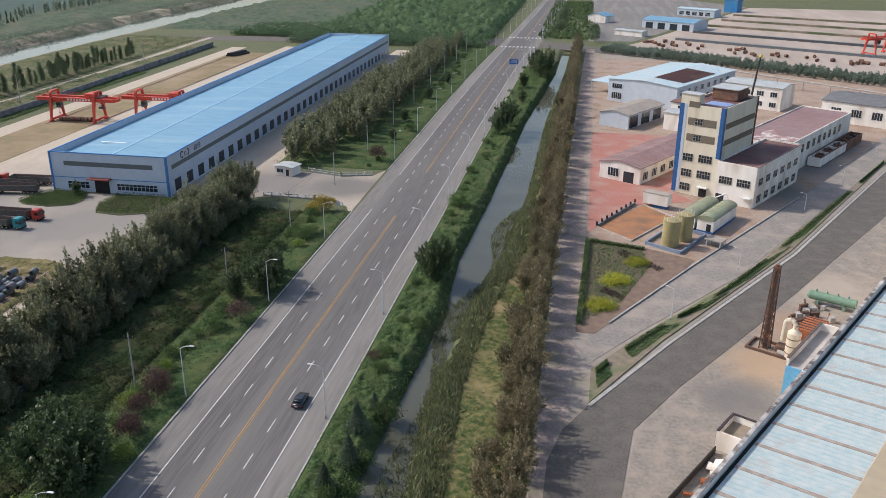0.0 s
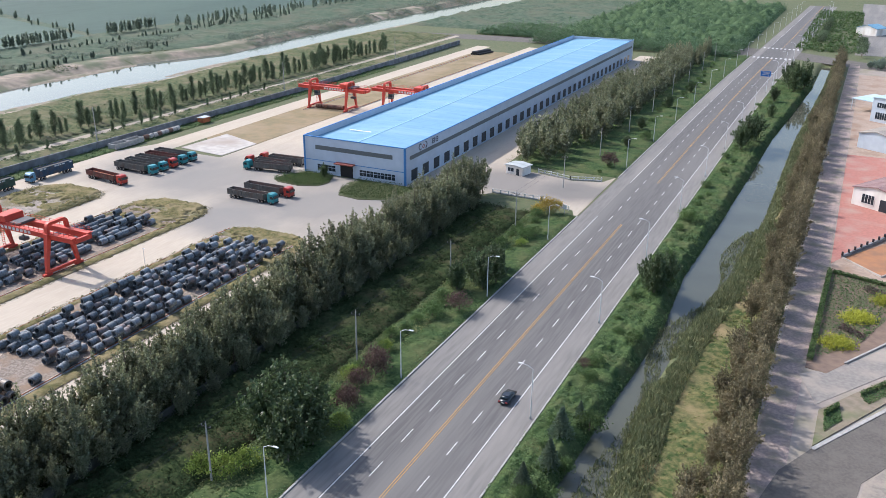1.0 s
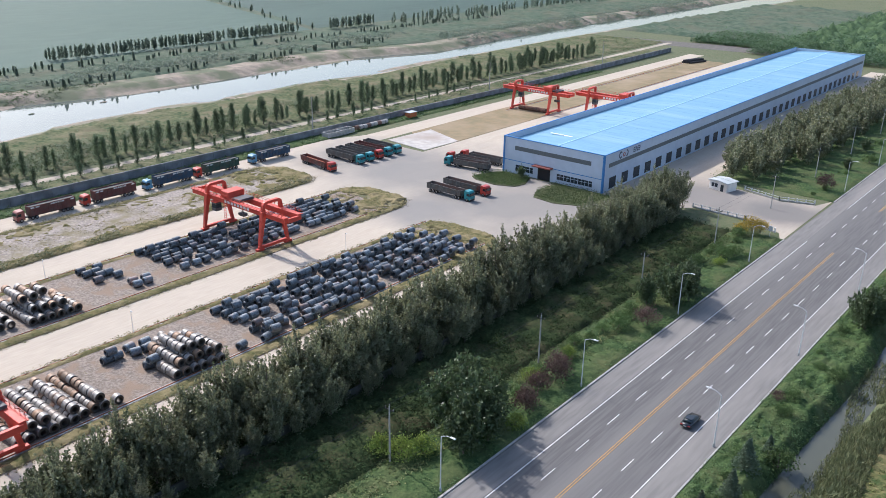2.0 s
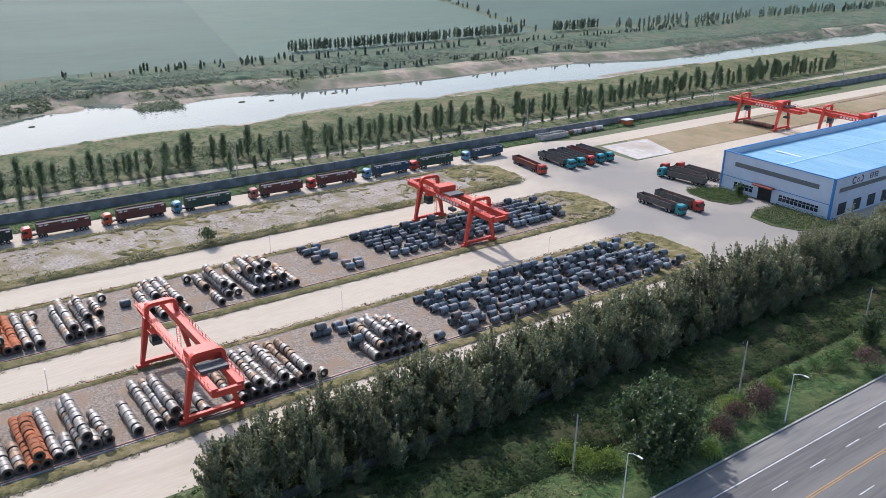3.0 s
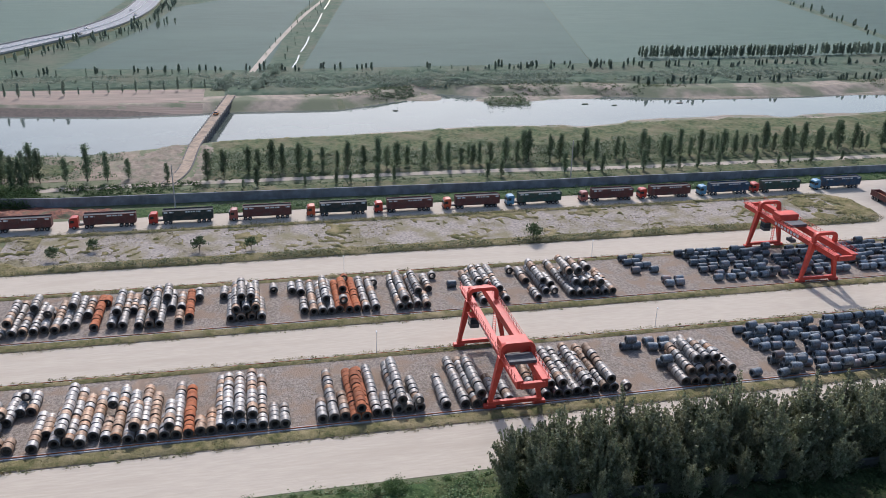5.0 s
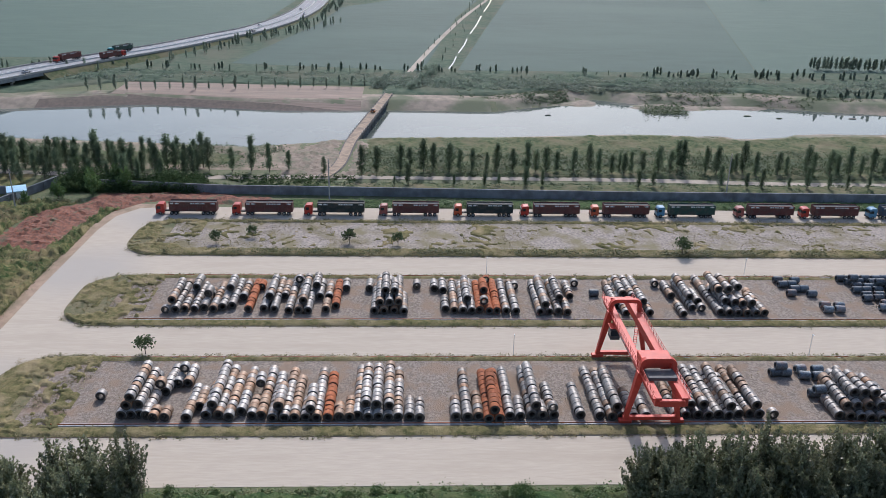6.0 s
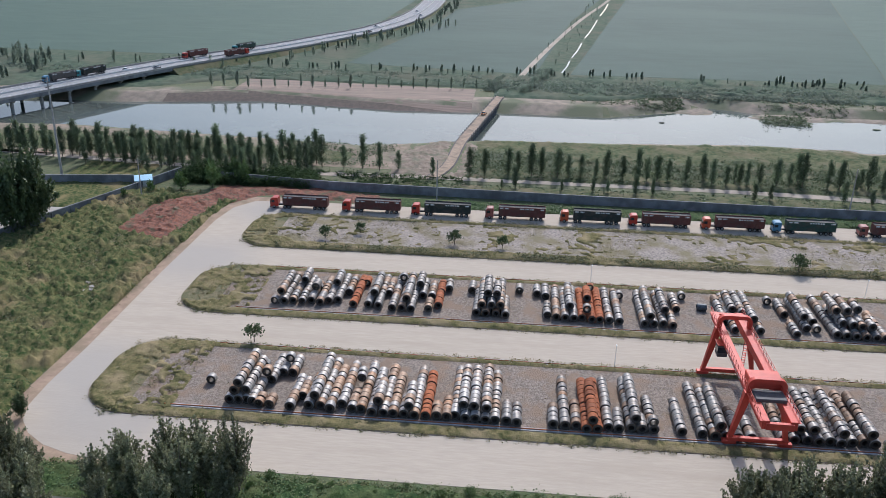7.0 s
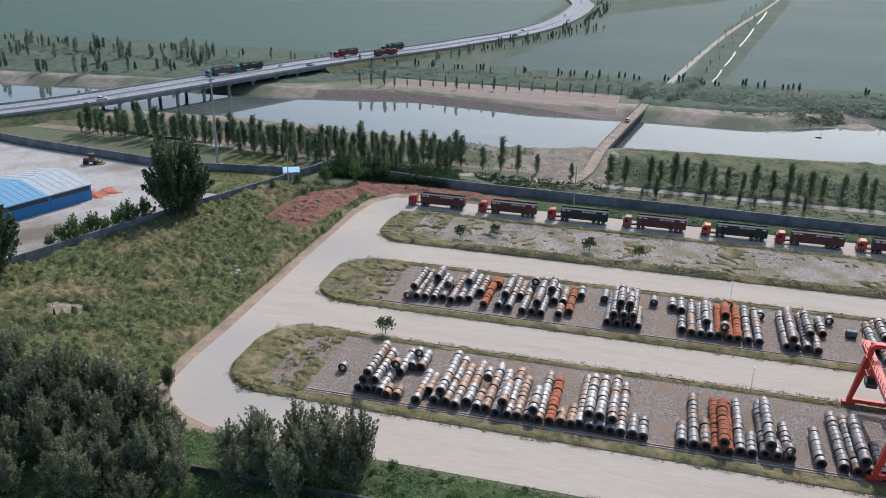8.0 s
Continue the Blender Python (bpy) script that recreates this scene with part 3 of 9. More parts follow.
def mesh_of(name, verts, faces, mat, smooth=True, ends=None):
    """A mesh from points and faces; with ends, a coil's flat faces and bore take that second material."""
    me = bpy.data.meshes.new(name)
    me.from_pydata(verts, [], faces)
    me.materials.append(mat)
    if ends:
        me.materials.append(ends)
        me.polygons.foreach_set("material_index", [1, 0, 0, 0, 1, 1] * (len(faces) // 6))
    if smooth:
        for p in me.polygons:
            p.use_smooth = True
        me.set_sharp_from_angle(angle=radians(40))
    return me


# rows of coils: y, x of the end beside the road, number of coils, layer, tone
COIL_BLOCKS = [
    [(-56.3, -128.1, 1, 0, 's')],
    [(-50.9, -122.2, 9, 0, 's'), (-50.0, -122.6, 8, 1, 's'), (-49.3, -122.3, 9, 0, 's'), (-49.2, -122.5, 9, 2, 's'), (-48.1, -123.0, 10, 1, 's'), (-47.9, -122.4, 9, 0, 's'), (-46.8, -122.1, 6, 0, 's'), (-45.4, -121.5, 2, 0, 'b'), (-43.5, -121.5, 2, 0, 'b')],
    [(-46.2, -129.4, 1, 1, 'b'), (-45.4, -129.6, 7, 0, 's'), (-44.0, -132.3, 2, 0, 's'), (-43.3, -134.8, 1, 1, 's'), (-42.2, -132.4, 4, 0, 's')],
    [(-39.9, -121.3, 8, 0, 's'), (-38.5, -124.8, 4, 0, 's'), (-36.9, -122.1, 8, 0, 's'), (-35.8, -122.8, 11, 1, 's'), (-34.7, -122.2, 12, 0, 's')],
    [(-33.0, -132.7, 2, 1, 'b'), (-33.0, -121.5, 9, 0, 'b'), (-31.1, -123.2, 11, 0, 's'), (-29.2, -121.9, 4, 0, 'b'), (-28.9, -129.6, 2, 1, 's'), (-27.6, -122.0, 12, 0, 'b'), (-25.7, -121.2, 11, 0, 's'), (-24.7, -122.3, 6, 1, 's'), (-23.6, -121.2, 13, 0, 's'), (-22.0, -121.3, 10, 0, 'b'), (-20.1, -121.4, 5, 0, 's'), (-19.3, -121.4, 6, 1, 'b'), (-18.3, -121.2, 13, 0, 's'), (-16.4, -121.3, 11, 0, 'r'), (-14.7, -123.8, 1, 1, 's'), (-14.5, -121.5, 2, 0, 'b'), (-12.8, -121.4, 5, 0, 'b')],
    [(-11.4, -122.0, 12, 0, 's'), (-10.1, -122.9, 10, 1, 's'), (-9.6, -121.4, 13, 0, 's'), (-8.2, -122.7, 10, 1, 's'), (-7.9, -121.5, 13, 0, 's'), (-6.2, -122.3, 11, 1, 's'), (-6.2, -121.3, 13, 0, 's'), (-4.6, -121.4, 12, 0, 's'), (-2.7, -121.4, 5, 0, 's'), (-1.0, -121.1, 4, 0, 's')],
    [(5.2, -121.4, 4, 0, 's'), (7.1, -121.3, 13, 0, 's'), (9.0, -121.5, 6, 0, 'b'), (10.7, -120.7, 12, 0, 'r'), (11.7, -120.9, 10, 1, 'r'), (12.5, -120.8, 12, 0, 'r'), (14.4, -121.6, 13, 0, 's'), (16.2, -121.4, 5, 0, 's'), (18.2, -121.9, 13, 0, 's'), (18.9, -122.2, 11, 1, 's'), (20.0, -121.7, 3, 0, 's'), (21.7, -121.5, 8, 1, 's'), (21.9, -121.8, 1, 0, 's'), (26.5, -121.7, 8, 0, 's')],
    [(29.9, -121.5, 13, 0, 's'), (31.8, -121.2, 13, 0, 's'), (32.7, -121.7, 10, 1, 's'), (33.6, -121.4, 13, 0, 's'), (35.5, -121.2, 7, 0, 's'), (37.7, -121.3, 4, 0, 's'), (43.0, -121.6, 10, 0, 's'), (44.8, -121.6, 9, 0, 's'), (45.7, -122.3, 10, 1, 's'), (46.8, -121.7, 10, 0, 's'), (47.8, -122.4, 10, 1, 's'), (48.6, -121.5, 10, 0, 's'), (50.4, -121.8, 12, 0, 's'), (52.1, -121.4, 11, 0, 's'), (52.4, -121.8, 11, 1, 's'), (54.1, -121.9, 10, 0, 's'), (56.0, -122.1, 12, 0, 'b'), (57.0, -122.1, 10, 1, 'b'), (57.6, -121.8, 9, 0, 's'), (60.1, -121.6, 1, 0, 'b')],
    [(-54.1, -162.1, 1, 0, 's'), (-53.0, -163.6, 8, 1, 's'), (-52.1, -162.2, 11, 0, 's'), (-50.2, -162.6, 8, 0, 's'), (-49.3, -170.1, 4, 1, 's'), (-48.2, -162.5, 10, 0, 's'), (-46.3, -163.2, 5, 0, 's'), (-46.0, -166.8, 5, 1, 'b'), (-44.2, -162.5, 10, 0, 'b'), (-42.4, -163.5, 6, 0, 's'), (-41.8, -169.8, 4, 1, 's'), (-40.6, -164.2, 10, 0, 's'), (-38.8, -168.4, 7, 0, 'b'), (-36.8, -162.5, 11, 0, 'r'), (-35.8, -173.8, 2, 0, 'r')],
    [(-33.6, -162.8, 8, 0, 's'), (-32.6, -165.5, 8, 1, 's'), (-31.4, -162.4, 12, 0, 's'), (-29.9, -169.1, 6, 0, 's'), (-28.2, -161.8, 14, 0, 's'), (-27.4, -174.4, 1, 1, 's'), (-26.2, -162.0, 12, 0, 's'), (-25.3, -163.4, 10, 1, 's'), (-24.2, -161.8, 9, 0, 's'), (-23.2, -171.3, 4, 1, 's'), (-22.3, -168.8, 7, 0, 's'), (-20.4, -162.4, 3, 0, 'b'), (-20.3, -168.7, 6, 0, 'b'), (-18.5, -164.2, 10, 0, 'r'), (-16.8, -173.2, 3, 0, 's')],
    [(-11.6, -173.0, 3, 0, 's'), (-10.0, -161.8, 10, 0, 's'), (-9.0, -162.5, 10, 1, 's'), (-8.0, -161.7, 11, 0, 's'), (-7.8, -165.1, 7, 2, 's'), (-6.9, -162.6, 10, 1, 's'), (-5.9, -161.9, 11, 0, 's'), (-5.8, -165.0, 4, 2, 's'), (-4.9, -162.8, 10, 1, 's'), (-3.9, -161.5, 7, 0, 's'), (-0.9, -174.4, 2, 0, 's'), (3.0, -173.2, 3, 0, 's'), (4.9, -172.1, 4, 0, 's')],
    [(5.1, -162.7, 5, 0, 's'), (7.0, -162.0, 12, 0, 's'), (8.8, -161.9, 11, 0, 's'), (9.8, -164.5, 9, 1, 's'), (10.7, -161.8, 12, 0, 's'), (12.5, -162.4, 11, 0, 'r'), (13.5, -163.3, 1, 1, 's'), (13.8, -168.8, 4, 1, 'r'), (14.4, -161.8, 11, 0, 'r'), (14.8, -174.6, 1, 1, 'r'), (16.2, -161.9, 12, 0, 'r'), (18.1, -161.8, 12, 0, 's'), (20.2, -161.7, 13, 0, 's'), (21.4, -174.6, 1, 0, 's')],
    [(25.4, -161.3, 12, 0, 's'), (26.5, -161.6, 11, 1, 's'), (27.4, -161.4, 12, 0, 's'), (29.4, -161.8, 12, 0, 's'), (30.0, -165.2, 8, 1, 's'), (31.3, -161.2, 4, 0, 'b'), (33.2, -169.3, 6, 0, 's'), (35.5, -176.1, 1, 0, 's')],
    [(42.6, -164.3, 10, 0, 's'), (44.0, -160.9, 14, 0, 's'), (44.5, -167.4, 7, 1, 's'), (46.2, -160.3, 14, 0, 's'), (46.3, -165.9, 8, 1, 's'), (48.0, -163.2, 10, 1, 's'), (49.1, -161.0, 14, 0, 's'), (54.2, -176.0, 1, 0, 's'), (56.2, -169.6, 6, 0, 's'), (56.3, -160.5, 5, 0, 's'), (59.0, -165.7, 9, 1, 's'), (59.1, -163.5, 11, 0, 's'), (61.2, -163.3, 1, 0, 's'), (61.4, -166.7, 4, 1, 's')],
    [(64.6, -161.4, 15, 0, 's'), (65.5, -166.2, 7, 2, 's'), (66.3, -163.7, 9, 1, 's'), (66.6, -161.1, 9, 0, 's'), (67.7, -166.3, 6, 2, 's'), (68.1, -162.9, 5, 1, 's'), (68.5, -161.0, 8, 0, 's'), (69.8, -162.4, 5, 1, 's'), (70.1, -167.3, 5, 2, 's'), (70.3, -160.8, 8, 0, 's'), (71.8, -162.5, 3, 1, 's'), (72.4, -160.9, 6, 0, 's'), (74.2, -167.0, 5, 1, 'b'), (74.2, -161.0, 5, 0, 'b')],
    [(71.5, -121.3, 4, 0, 's'), (72.9, -121.9, 8, 1, 's'), (73.3, -121.0, 9, 0, 's'), (73.4, -128.7, 2, 0, 's'), (74.5, -123.5, 6, 2, 's'), (74.8, -121.9, 9, 1, 's'), (75.1, -120.7, 10, 0, 's'), (76.5, -123.4, 6, 2, 's'), (76.8, -122.0, 10, 1, 's'), (76.8, -120.5, 11, 0, 's'), (78.4, -123.3, 5, 2, 's'), (78.7, -120.4, 11, 0, 's'), (78.9, -121.8, 8, 1, 's'), (80.6, -120.3, 10, 0, 's'), (80.8, -121.7, 6, 1, 's')],
]


def build_coils():
    rng = random.Random(5)
    geo = {(t, v): ring_geometry(COIL_D / 2 * (1 - 0.035 * v), 0.5, COIL_L - 0.07 - 0.1 * v, "x") for t in TONES for v in (0, 1, 2)}
    meshes = {k: mesh_of("steel_coil", *g, TONES[k[0]], ends=COIL_SHADE) for k, g in geo.items()}
    words = {"s": "bright steel strip coil lying on gravel", "b": "tarnished brown steel coil lying on gravel", "r": "rusty orange steel coil lying on gravel"}
    rest = {}
    singles = 0
    floor_rows = [(y, x - n * 1.25, x) for block in COIL_BLOCKS for y, x, n, layer, tone in block if layer == 0]
    for block in COIL_BLOCKS:
        for y, x, n, row_layer, tone in block:
            n = max(1, round(n * 1.25 / COIL_L))
            for i in range(n):
                t = tone
                if tone == "s" and rng.random() < 0.18 or tone == "b" and rng.random() < 0.35:
                    t = "b" if tone == "s" else "s"
                v = rng.choice((0, 0, 1, 2))
                xc = x - COIL_L * (i + 0.5)
                layer = row_layer if any(abs(y - fy) < 1.5 and fa - 0.4 < xc < fb + 0.4 for fy, fa, fb in floor_rows) else 0
                p = Vector((x - COIL_L * (i + 0.5), y + rng.uniform(-0.07, 0.07), 0.16 + COIL_D / 2 * (1 - 0.035 * v) + layer * COIL_D * 0.87))
                if x > -140 and -57 < y < 6 and singles < 300:
                    ob = new("steel_coil", meshes[t, v])
                    ob.matrix_basis = Matrix.Translation(p) @ pose(0, 0, 0, rng.uniform(0, 360), 0, rng.uniform(-2, 2))
                    tagged(ob, words[t] if layer == 0 else words[t].replace("lying on gravel", "stacked upon other coils"), "steel coil", "steel coils in the yard")
                    singles += 1
                else:
                    rest.setdefault((x > -150, t), []).append((p, v))
    for (south, t), ps in rest.items():
        verts, faces = [], []
        for p, v in ps:
            g, f = geo[t, v]
            k = len(verts)
            verts += [(a + p.x, b + p.y, c + p.z) for a, b, c in g]
            faces += [tuple(i + k for i in q) for q in f]
        tagged(mesh_obj("coil_stacks", mesh_of("coil_stacks", verts, faces, TONES[t], ends=COIL_SHADE)), words[t].replace("coil lying", "coils stacked"), "steel coils", kind="stuff")


build_coils()


def build_wire_coils():
    rng = random.Random(9)
    R, L = 0.82, 2.1
    geo = ring_geometry(R, 0.5, L, "y", n=14, edge=0.14)
    me = mesh_of("wire_coil", *geo, WIRE)
    places = []
    for x0, x1, y0, y1, fill, up in ((-138.5, -119.6, 91, 158, 0.70, 0.3), (-180.0, -162.6, 99.5, 120, 0.74, 0.2), (-178.5, -163.0, 121, 160, 0.66, 0.22), (-137.5, -128.5, 70, 76.5, 0.5, 0.1),
                                     (-179.0, -170, 84, 90, 0.6, 0.1), (-168, -161.5, 88, 93, 0.6, 0.1)):
        x = x0
        while x < x1:
            y, run = y0 + rng.uniform(0, 3), 0
            while y < y1:
                if noise.noise((x * 0.23, y * 0.16, 3.1)) < fill - 0.42 and rng.random() < 0.9:
                    places.append((x + rng.uniform(-0.3, 0.3), y, 0.16 + R))
                    if rng.random() < up:
                        places.append((x + 0.8, y + rng.uniform(-0.3, 0.3), 0.16 + R * 2.75))
                    y += L + (0.12 if rng.random() < 0.4 else rng.uniform(0.35, 1.3))
                else:
                    y += 1.5
            x += rng.choice((2.0, 2.3, 2.6))
    places += [(-136.4, 66.2, 0.94), (-136.4, 68.3, 0.94), (-136.4, 67.2, 2.3), (-122.3, 86.4, 0.94), (-171.5, 39.0, 0.94)]
    places.sort(key=lambda p: -p[0])
    for x, y, z in places[:300]:
        ob = new("wire_coil", me)
        ob.matrix_basis = Matrix.Translation((x, y, z)) @ pose(0, 0, 0, 0, 0, rng.uniform(-13, 13)) @ pose(0, 0, 0, 0, rng.uniform(0, 360), 0)
        tagged(ob, "dark grey steel wire coil lying on gravel", "wire coil", "dark wire coils")
    verts, faces = [], []
    for x, y, z in places[300:]:
        k = len(verts)
        verts += [(a + x, b + y, c + z) for a, b, c in geo[0]]
        faces += [tuple(i + k for i in q) for q in geo[1]]
    if verts:
        tagged(mesh_obj("wire_coil_stacks", mesh_of("wire_coil_stacks", verts, faces, WIRE)), "dark steel wire coils stacked on gravel", "wire coils", kind="stuff")


build_wire_coils()

# rails beside the strips
for x in (-143.4, -120.8, -182.3, -159.6):
    t = thing("crane_rail", "steel crane rail on a low concrete beam", "rail", "crane rails", at=(x, 0, 0))
    part("beam", boxes((-0.45, 0.45, -62, 166, 0.0, 0.26)), KERB, t)
    part("rail", boxes((-0.06, 0.06, -62, 166, 0.26, 0.40)), RUST, t)
for x in (-212.0, -193.3, -179.5, -161.5):
    t = thing("crane_rail", "steel crane rail on a low concrete beam", "rail", "crane rails", at=(x, 0, 0))
    part("beam", boxes((-0.45, 0.45, 300, 480, 0.0, 0.2)), KERB, t)
    part("rail", boxes((-0.06, 0.06, 300, 480, 0.2, 0.36)), RUST, t)

# ---- lorries ----
TYRE = plain("tyre_rubber", (0.02, 0.02, 0.02), 0.9)
GLASS = plain("vehicle_glass", (0.02, 0.03, 0.035), 0.08, spec=0.6)
CHASSIS = plain("chassis_black", (0.035, 0.033, 0.033), 0.7)
CABS = {k: plain(f"cab_{k}", c, 0.35, local=True) for k, c in {"red": (0.42, 0.045, 0.03), "teal": (0.03, 0.22, 0.24), "blue": (0.10, 0.24, 0.36), "orange": (0.46, 0.09, 0.04), "brown": (0.30, 0.10, 0.08)}.items()}
BODIES = {k: material(f"body_{k}", c, tuple(0.75 * v for v in c), 1.2, (0.10, 0.075, 0.06), 0.5, rough=0.7, local=True) for k, c in {"brown": (0.15, 0.055, 0.045), "green": (0.045, 0.085, 0.065), "navy": (0.04, 0.075, 0.12), "black": (0.035, 0.045, 0.04), "dark": (0.12, 0.115, 0.105)}.items()}


def wheel(x, y, parent, r=0.52, w=0.34, n=14):
    t = part("tyre", tubes(((x - w / 2, y, r), (x + w / 2, y, r), r), n=n), TYRE, parent)
    part("rim", tubes(((x - w / 2 - 0.02, y, r), (x + w / 2 + 0.02, y, r), r * 0.55), n=10), plain_rim, t)


plain_rim = plain("steel_rim", (0.30, 0.29, 0.28), 0.45, metal=0.6)


def lorry(cab, body, slots=True, load=False):
    """A tractor and a high-sided trailer, its front at y = 0 facing -y, its middle at x = 0."""
    words = {"brown": "red-brown", "green": "dark green", "navy": "dark blue", "black": "black-green", "dark": "dark grey"}
    t = thing("lorry", f"{cab} cab lorry with a {words[body]} high-sided trailer parked", "lorry", "parked lorries")
    bm = bmesh.new()
    side = [(0.05, 0.55), (0.0, 1.55), (0.28, 2.85), (0.7, 3.15), (2.15, 3.2), (2.3, 2.9), (2.3, 0.55)]
    lo = [[bm.verts.new((x, y, z)) for y, z in side] for x in (-1.22, 1.22)]
    bm.faces.new(lo[0])
    bm.faces.new(lo[1][::-1])
    for i in range(len(side)):
        j = (i + 1) % len(side)
        bm.faces.new((lo[0][i], lo[0][j], lo[1][j], lo[1][i]))
    bmesh.ops.bevel(bm, geom=bm.edges[:], offset=0.06, segments=1, affect="EDGES")
    c = part("cab", bm, CABS[cab], t)
    part("windscreen", boxes((-1.05, 1.05, -0.02, 0.16, 1.75, 2.55)), GLASS, c)
    for s in (-1, 1):
        part("side_window", boxes((s * 1.235 - 0.02, s * 1.235 + 0.02, 0.45, 1.35, 1.75, 2.5)), GLASS, c)
        part("mirror", boxes((s * 1.4 - 0.1, s * 1.4 + 0.1, 0.1, 0.25, 1.7, 2.4)), CHASSIS, c)
        part("headlight", boxes((s * 0.9 - 0.2, s * 0.9 + 0.2, -0.03, 0.08, 0.75, 0.95)), plain_rim, c)
    part("bumper", boxes((-1.2, 1.2, -0.08, 0.3, 0.35, 0.72), bevel=0.04), CHASSIS, c)
    part("chassis", boxes((-0.45, 0.45, 0.6, 16.4, 0.75, 1.1)), CHASSIS, t)
    b0, b1, zf, zt = 3.7, 16.8, 1.25, 3.7 if slots else 2.75
    m = BODIES[body]
    tr = part("trailer_body", boxes((-1.25, 1.25, b0, b1, zf - 0.15, zf), (-1.25, 1.25, b0, b0 + 0.08, zf, zt), (-1.25, 1.25, b1 - 0.08, b1, zf, zt), (-1.25, -1.18, b0 + 0.08, b1 - 0.08, zf, zt), (1.18, 1.25, b0 + 0.08, b1 - 0.08, zf, zt)), m, t)
    bm = bmesh.new()
    for s in (-1, 1):
        for k in range(11):
            y = b0 + 0.1 + (b1 - b0 - 0.2) * k / 10
            box(bm, s * 1.29 - 0.04, s * 1.29 + 0.04, y - 0.07, y + 0.07, zf - 0.1, zt)
        box(bm, s * 1.26 - 0.07, s * 1.26 + 0.07, b0, b1, zt, zt + 0.1)
    part("stake", bm, m, tr)
    if slots:
        # pale panels in place of open slots with sunlit surfaces behind them
        for s in (-1, 1):
            for k in (0, 1, 4, 5, 6, 8):
                y = b0 + 0.35 + (b1 - b0 - 0.5) * k / 9
                part("pale_slot", boxes((s * 1.27 - 0.03, s * 1.27 + 0.03, y, y + 1.1, zt - 0.5, zt - 0.14)), slot_panel, tr)
        part("tarpaulin", boxes((-1.15, 1.15, b0 + 0.1, b1 - 0.1, zt - 0.3, zt - 0.22)), plain_tarp, tr)
    if load:
        part("load", boxes((-1.1, 1.1, b0 + 0.4, b1 - 0.5, zf, zf + 0.7), bevel=0.1), RUST, tr)
    for y in (1.2, 4.3, 5.5, 13.0, 14.3, 15.6):
        for s in (-1, 1):
            wheel(s * 1.05, y, t)
    return t


# whitish colour stands in for sunlight seen through the trailer slots
slot_panel = plain("sunlit_slot_panel", (0.72, 0.72, 0.70), 0.6)
plain_tarp = material("dark_tarpaulin", (0.05, 0.05, 0.05), (0.08, 0.075, 0.07), 0.8, rough=0.8)


def park_lorries():
    protos = {}
    def put(cab, body, m, **kw):
        key = (cab, body, tuple(kw.items()))
        if key in protos:
            return copy_thing(protos[key], m)
        t = protos[key] = lorry(cab, body, **kw)
        t.matrix_basis = m
        return t
    for y, cab, body in ((-73, "red", "brown"), (-52, "red", "brown"), (-32, "red", "black"), (-11, "brown", "brown"), (10, "orange", "black"), (29, "red", "brown"), (49, "orange", "brown"), (68, "blue", "green"),
                         (91, "brown", "brown"), (110, "red", "brown"), (130, "blue", "navy"), (148, "red", "green"), (170, "blue", "navy")):
        put(cab, body, pose(-225.4, y, 0.05))
    # side by side on the apron, cabs to the east
    for k, (cab, body) in enumerate((("teal", "dark"), ("teal", "dark"), ("red", "dark"), ("teal", "brown"), ("teal", "dark"))):
        put(cab, body, pose(-197.0, 195.5 + 4.6 * k, 0.05, 0, 0, 90), slots=False)
    put("red", "brown", pose(-197.5, 182.5, 0.05, 0, 0, 84), slots=False, load=True)
    put("teal", "dark", pose(-144.8, 188.8, 0.05, 0, 0, 90), slots=False, load=True)
    put("red", "dark", pose(-144.2, 196.0, 0.05, 0, 0, 90), slots=False, load=True)
    for x, y, cab, body, a in ((-179.5, 219.8, "red", "dark", -88), (-177.5, 225.0, "red", "dark", -86), (-176.5, 214.8, "teal", "dark", -80)):
        put(cab, body, pose(x, y, 0.05, 0, 0, a), slots=False, load=True)


park_lorries()

# ---- street lamps, poles, the car ----
POLE = plain("galvanised_pole", (0.66, 0.67, 0.68), 0.45, metal=0.1)
CONCRETE_POLE = material("concrete_pole", (0.40, 0.38, 0.35), (0.30, 0.29, 0.27), 1.0, rough=0.9)


def street_lamp():
    t = thing("street_lamp", "tall grey steel street lamp with one curved arm", "street lamp", "street lamps by the road")
    part("base", boxes((-0.16, 0.16, -0.16, 0.16, 0, 0.7), bevel=0.04), plain("lamp_base", (0.35, 0.35, 0.34), 0.6), t)
    part("pole", tubes(((0, 0, 0.05), (0, 0, 9.6), 0.11, 0.06)), POLE, t)
    part("arm", tubes(((0, 0, 9.55), (0.9, 0, 10.05), 0.045), ((0.9, 0, 10.05), (1.9, 0, 10.2), 0.04)), POLE, t)
    part("lamp_head", boxes((1.7, 2.6, -0.16, 0.16, 10.13, 10.28), bevel=0.05), plain("lamp_head_white", (0.7, 0.7, 0.68), 0.4), t)
    return t


def lamps():
    first = street_lamp()
    first.matrix_basis = pose(-64.5 + road_off(117.5), 117.5, 0)
    for k in range(-2, 20):
        if k not in (0, 3):
            copy_thing(first, pose(-64.5 + road_off(117.5 + 39.6 * k), 117.5 + 39.6 * k, 0))
    for k in range(-2, 20):
        copy_thing(first, pose(-38.6 + road_off(115.3 + 40.4 * k), 115.3 + 40.4 * k, 0, 0, 0, 180))


lamps()


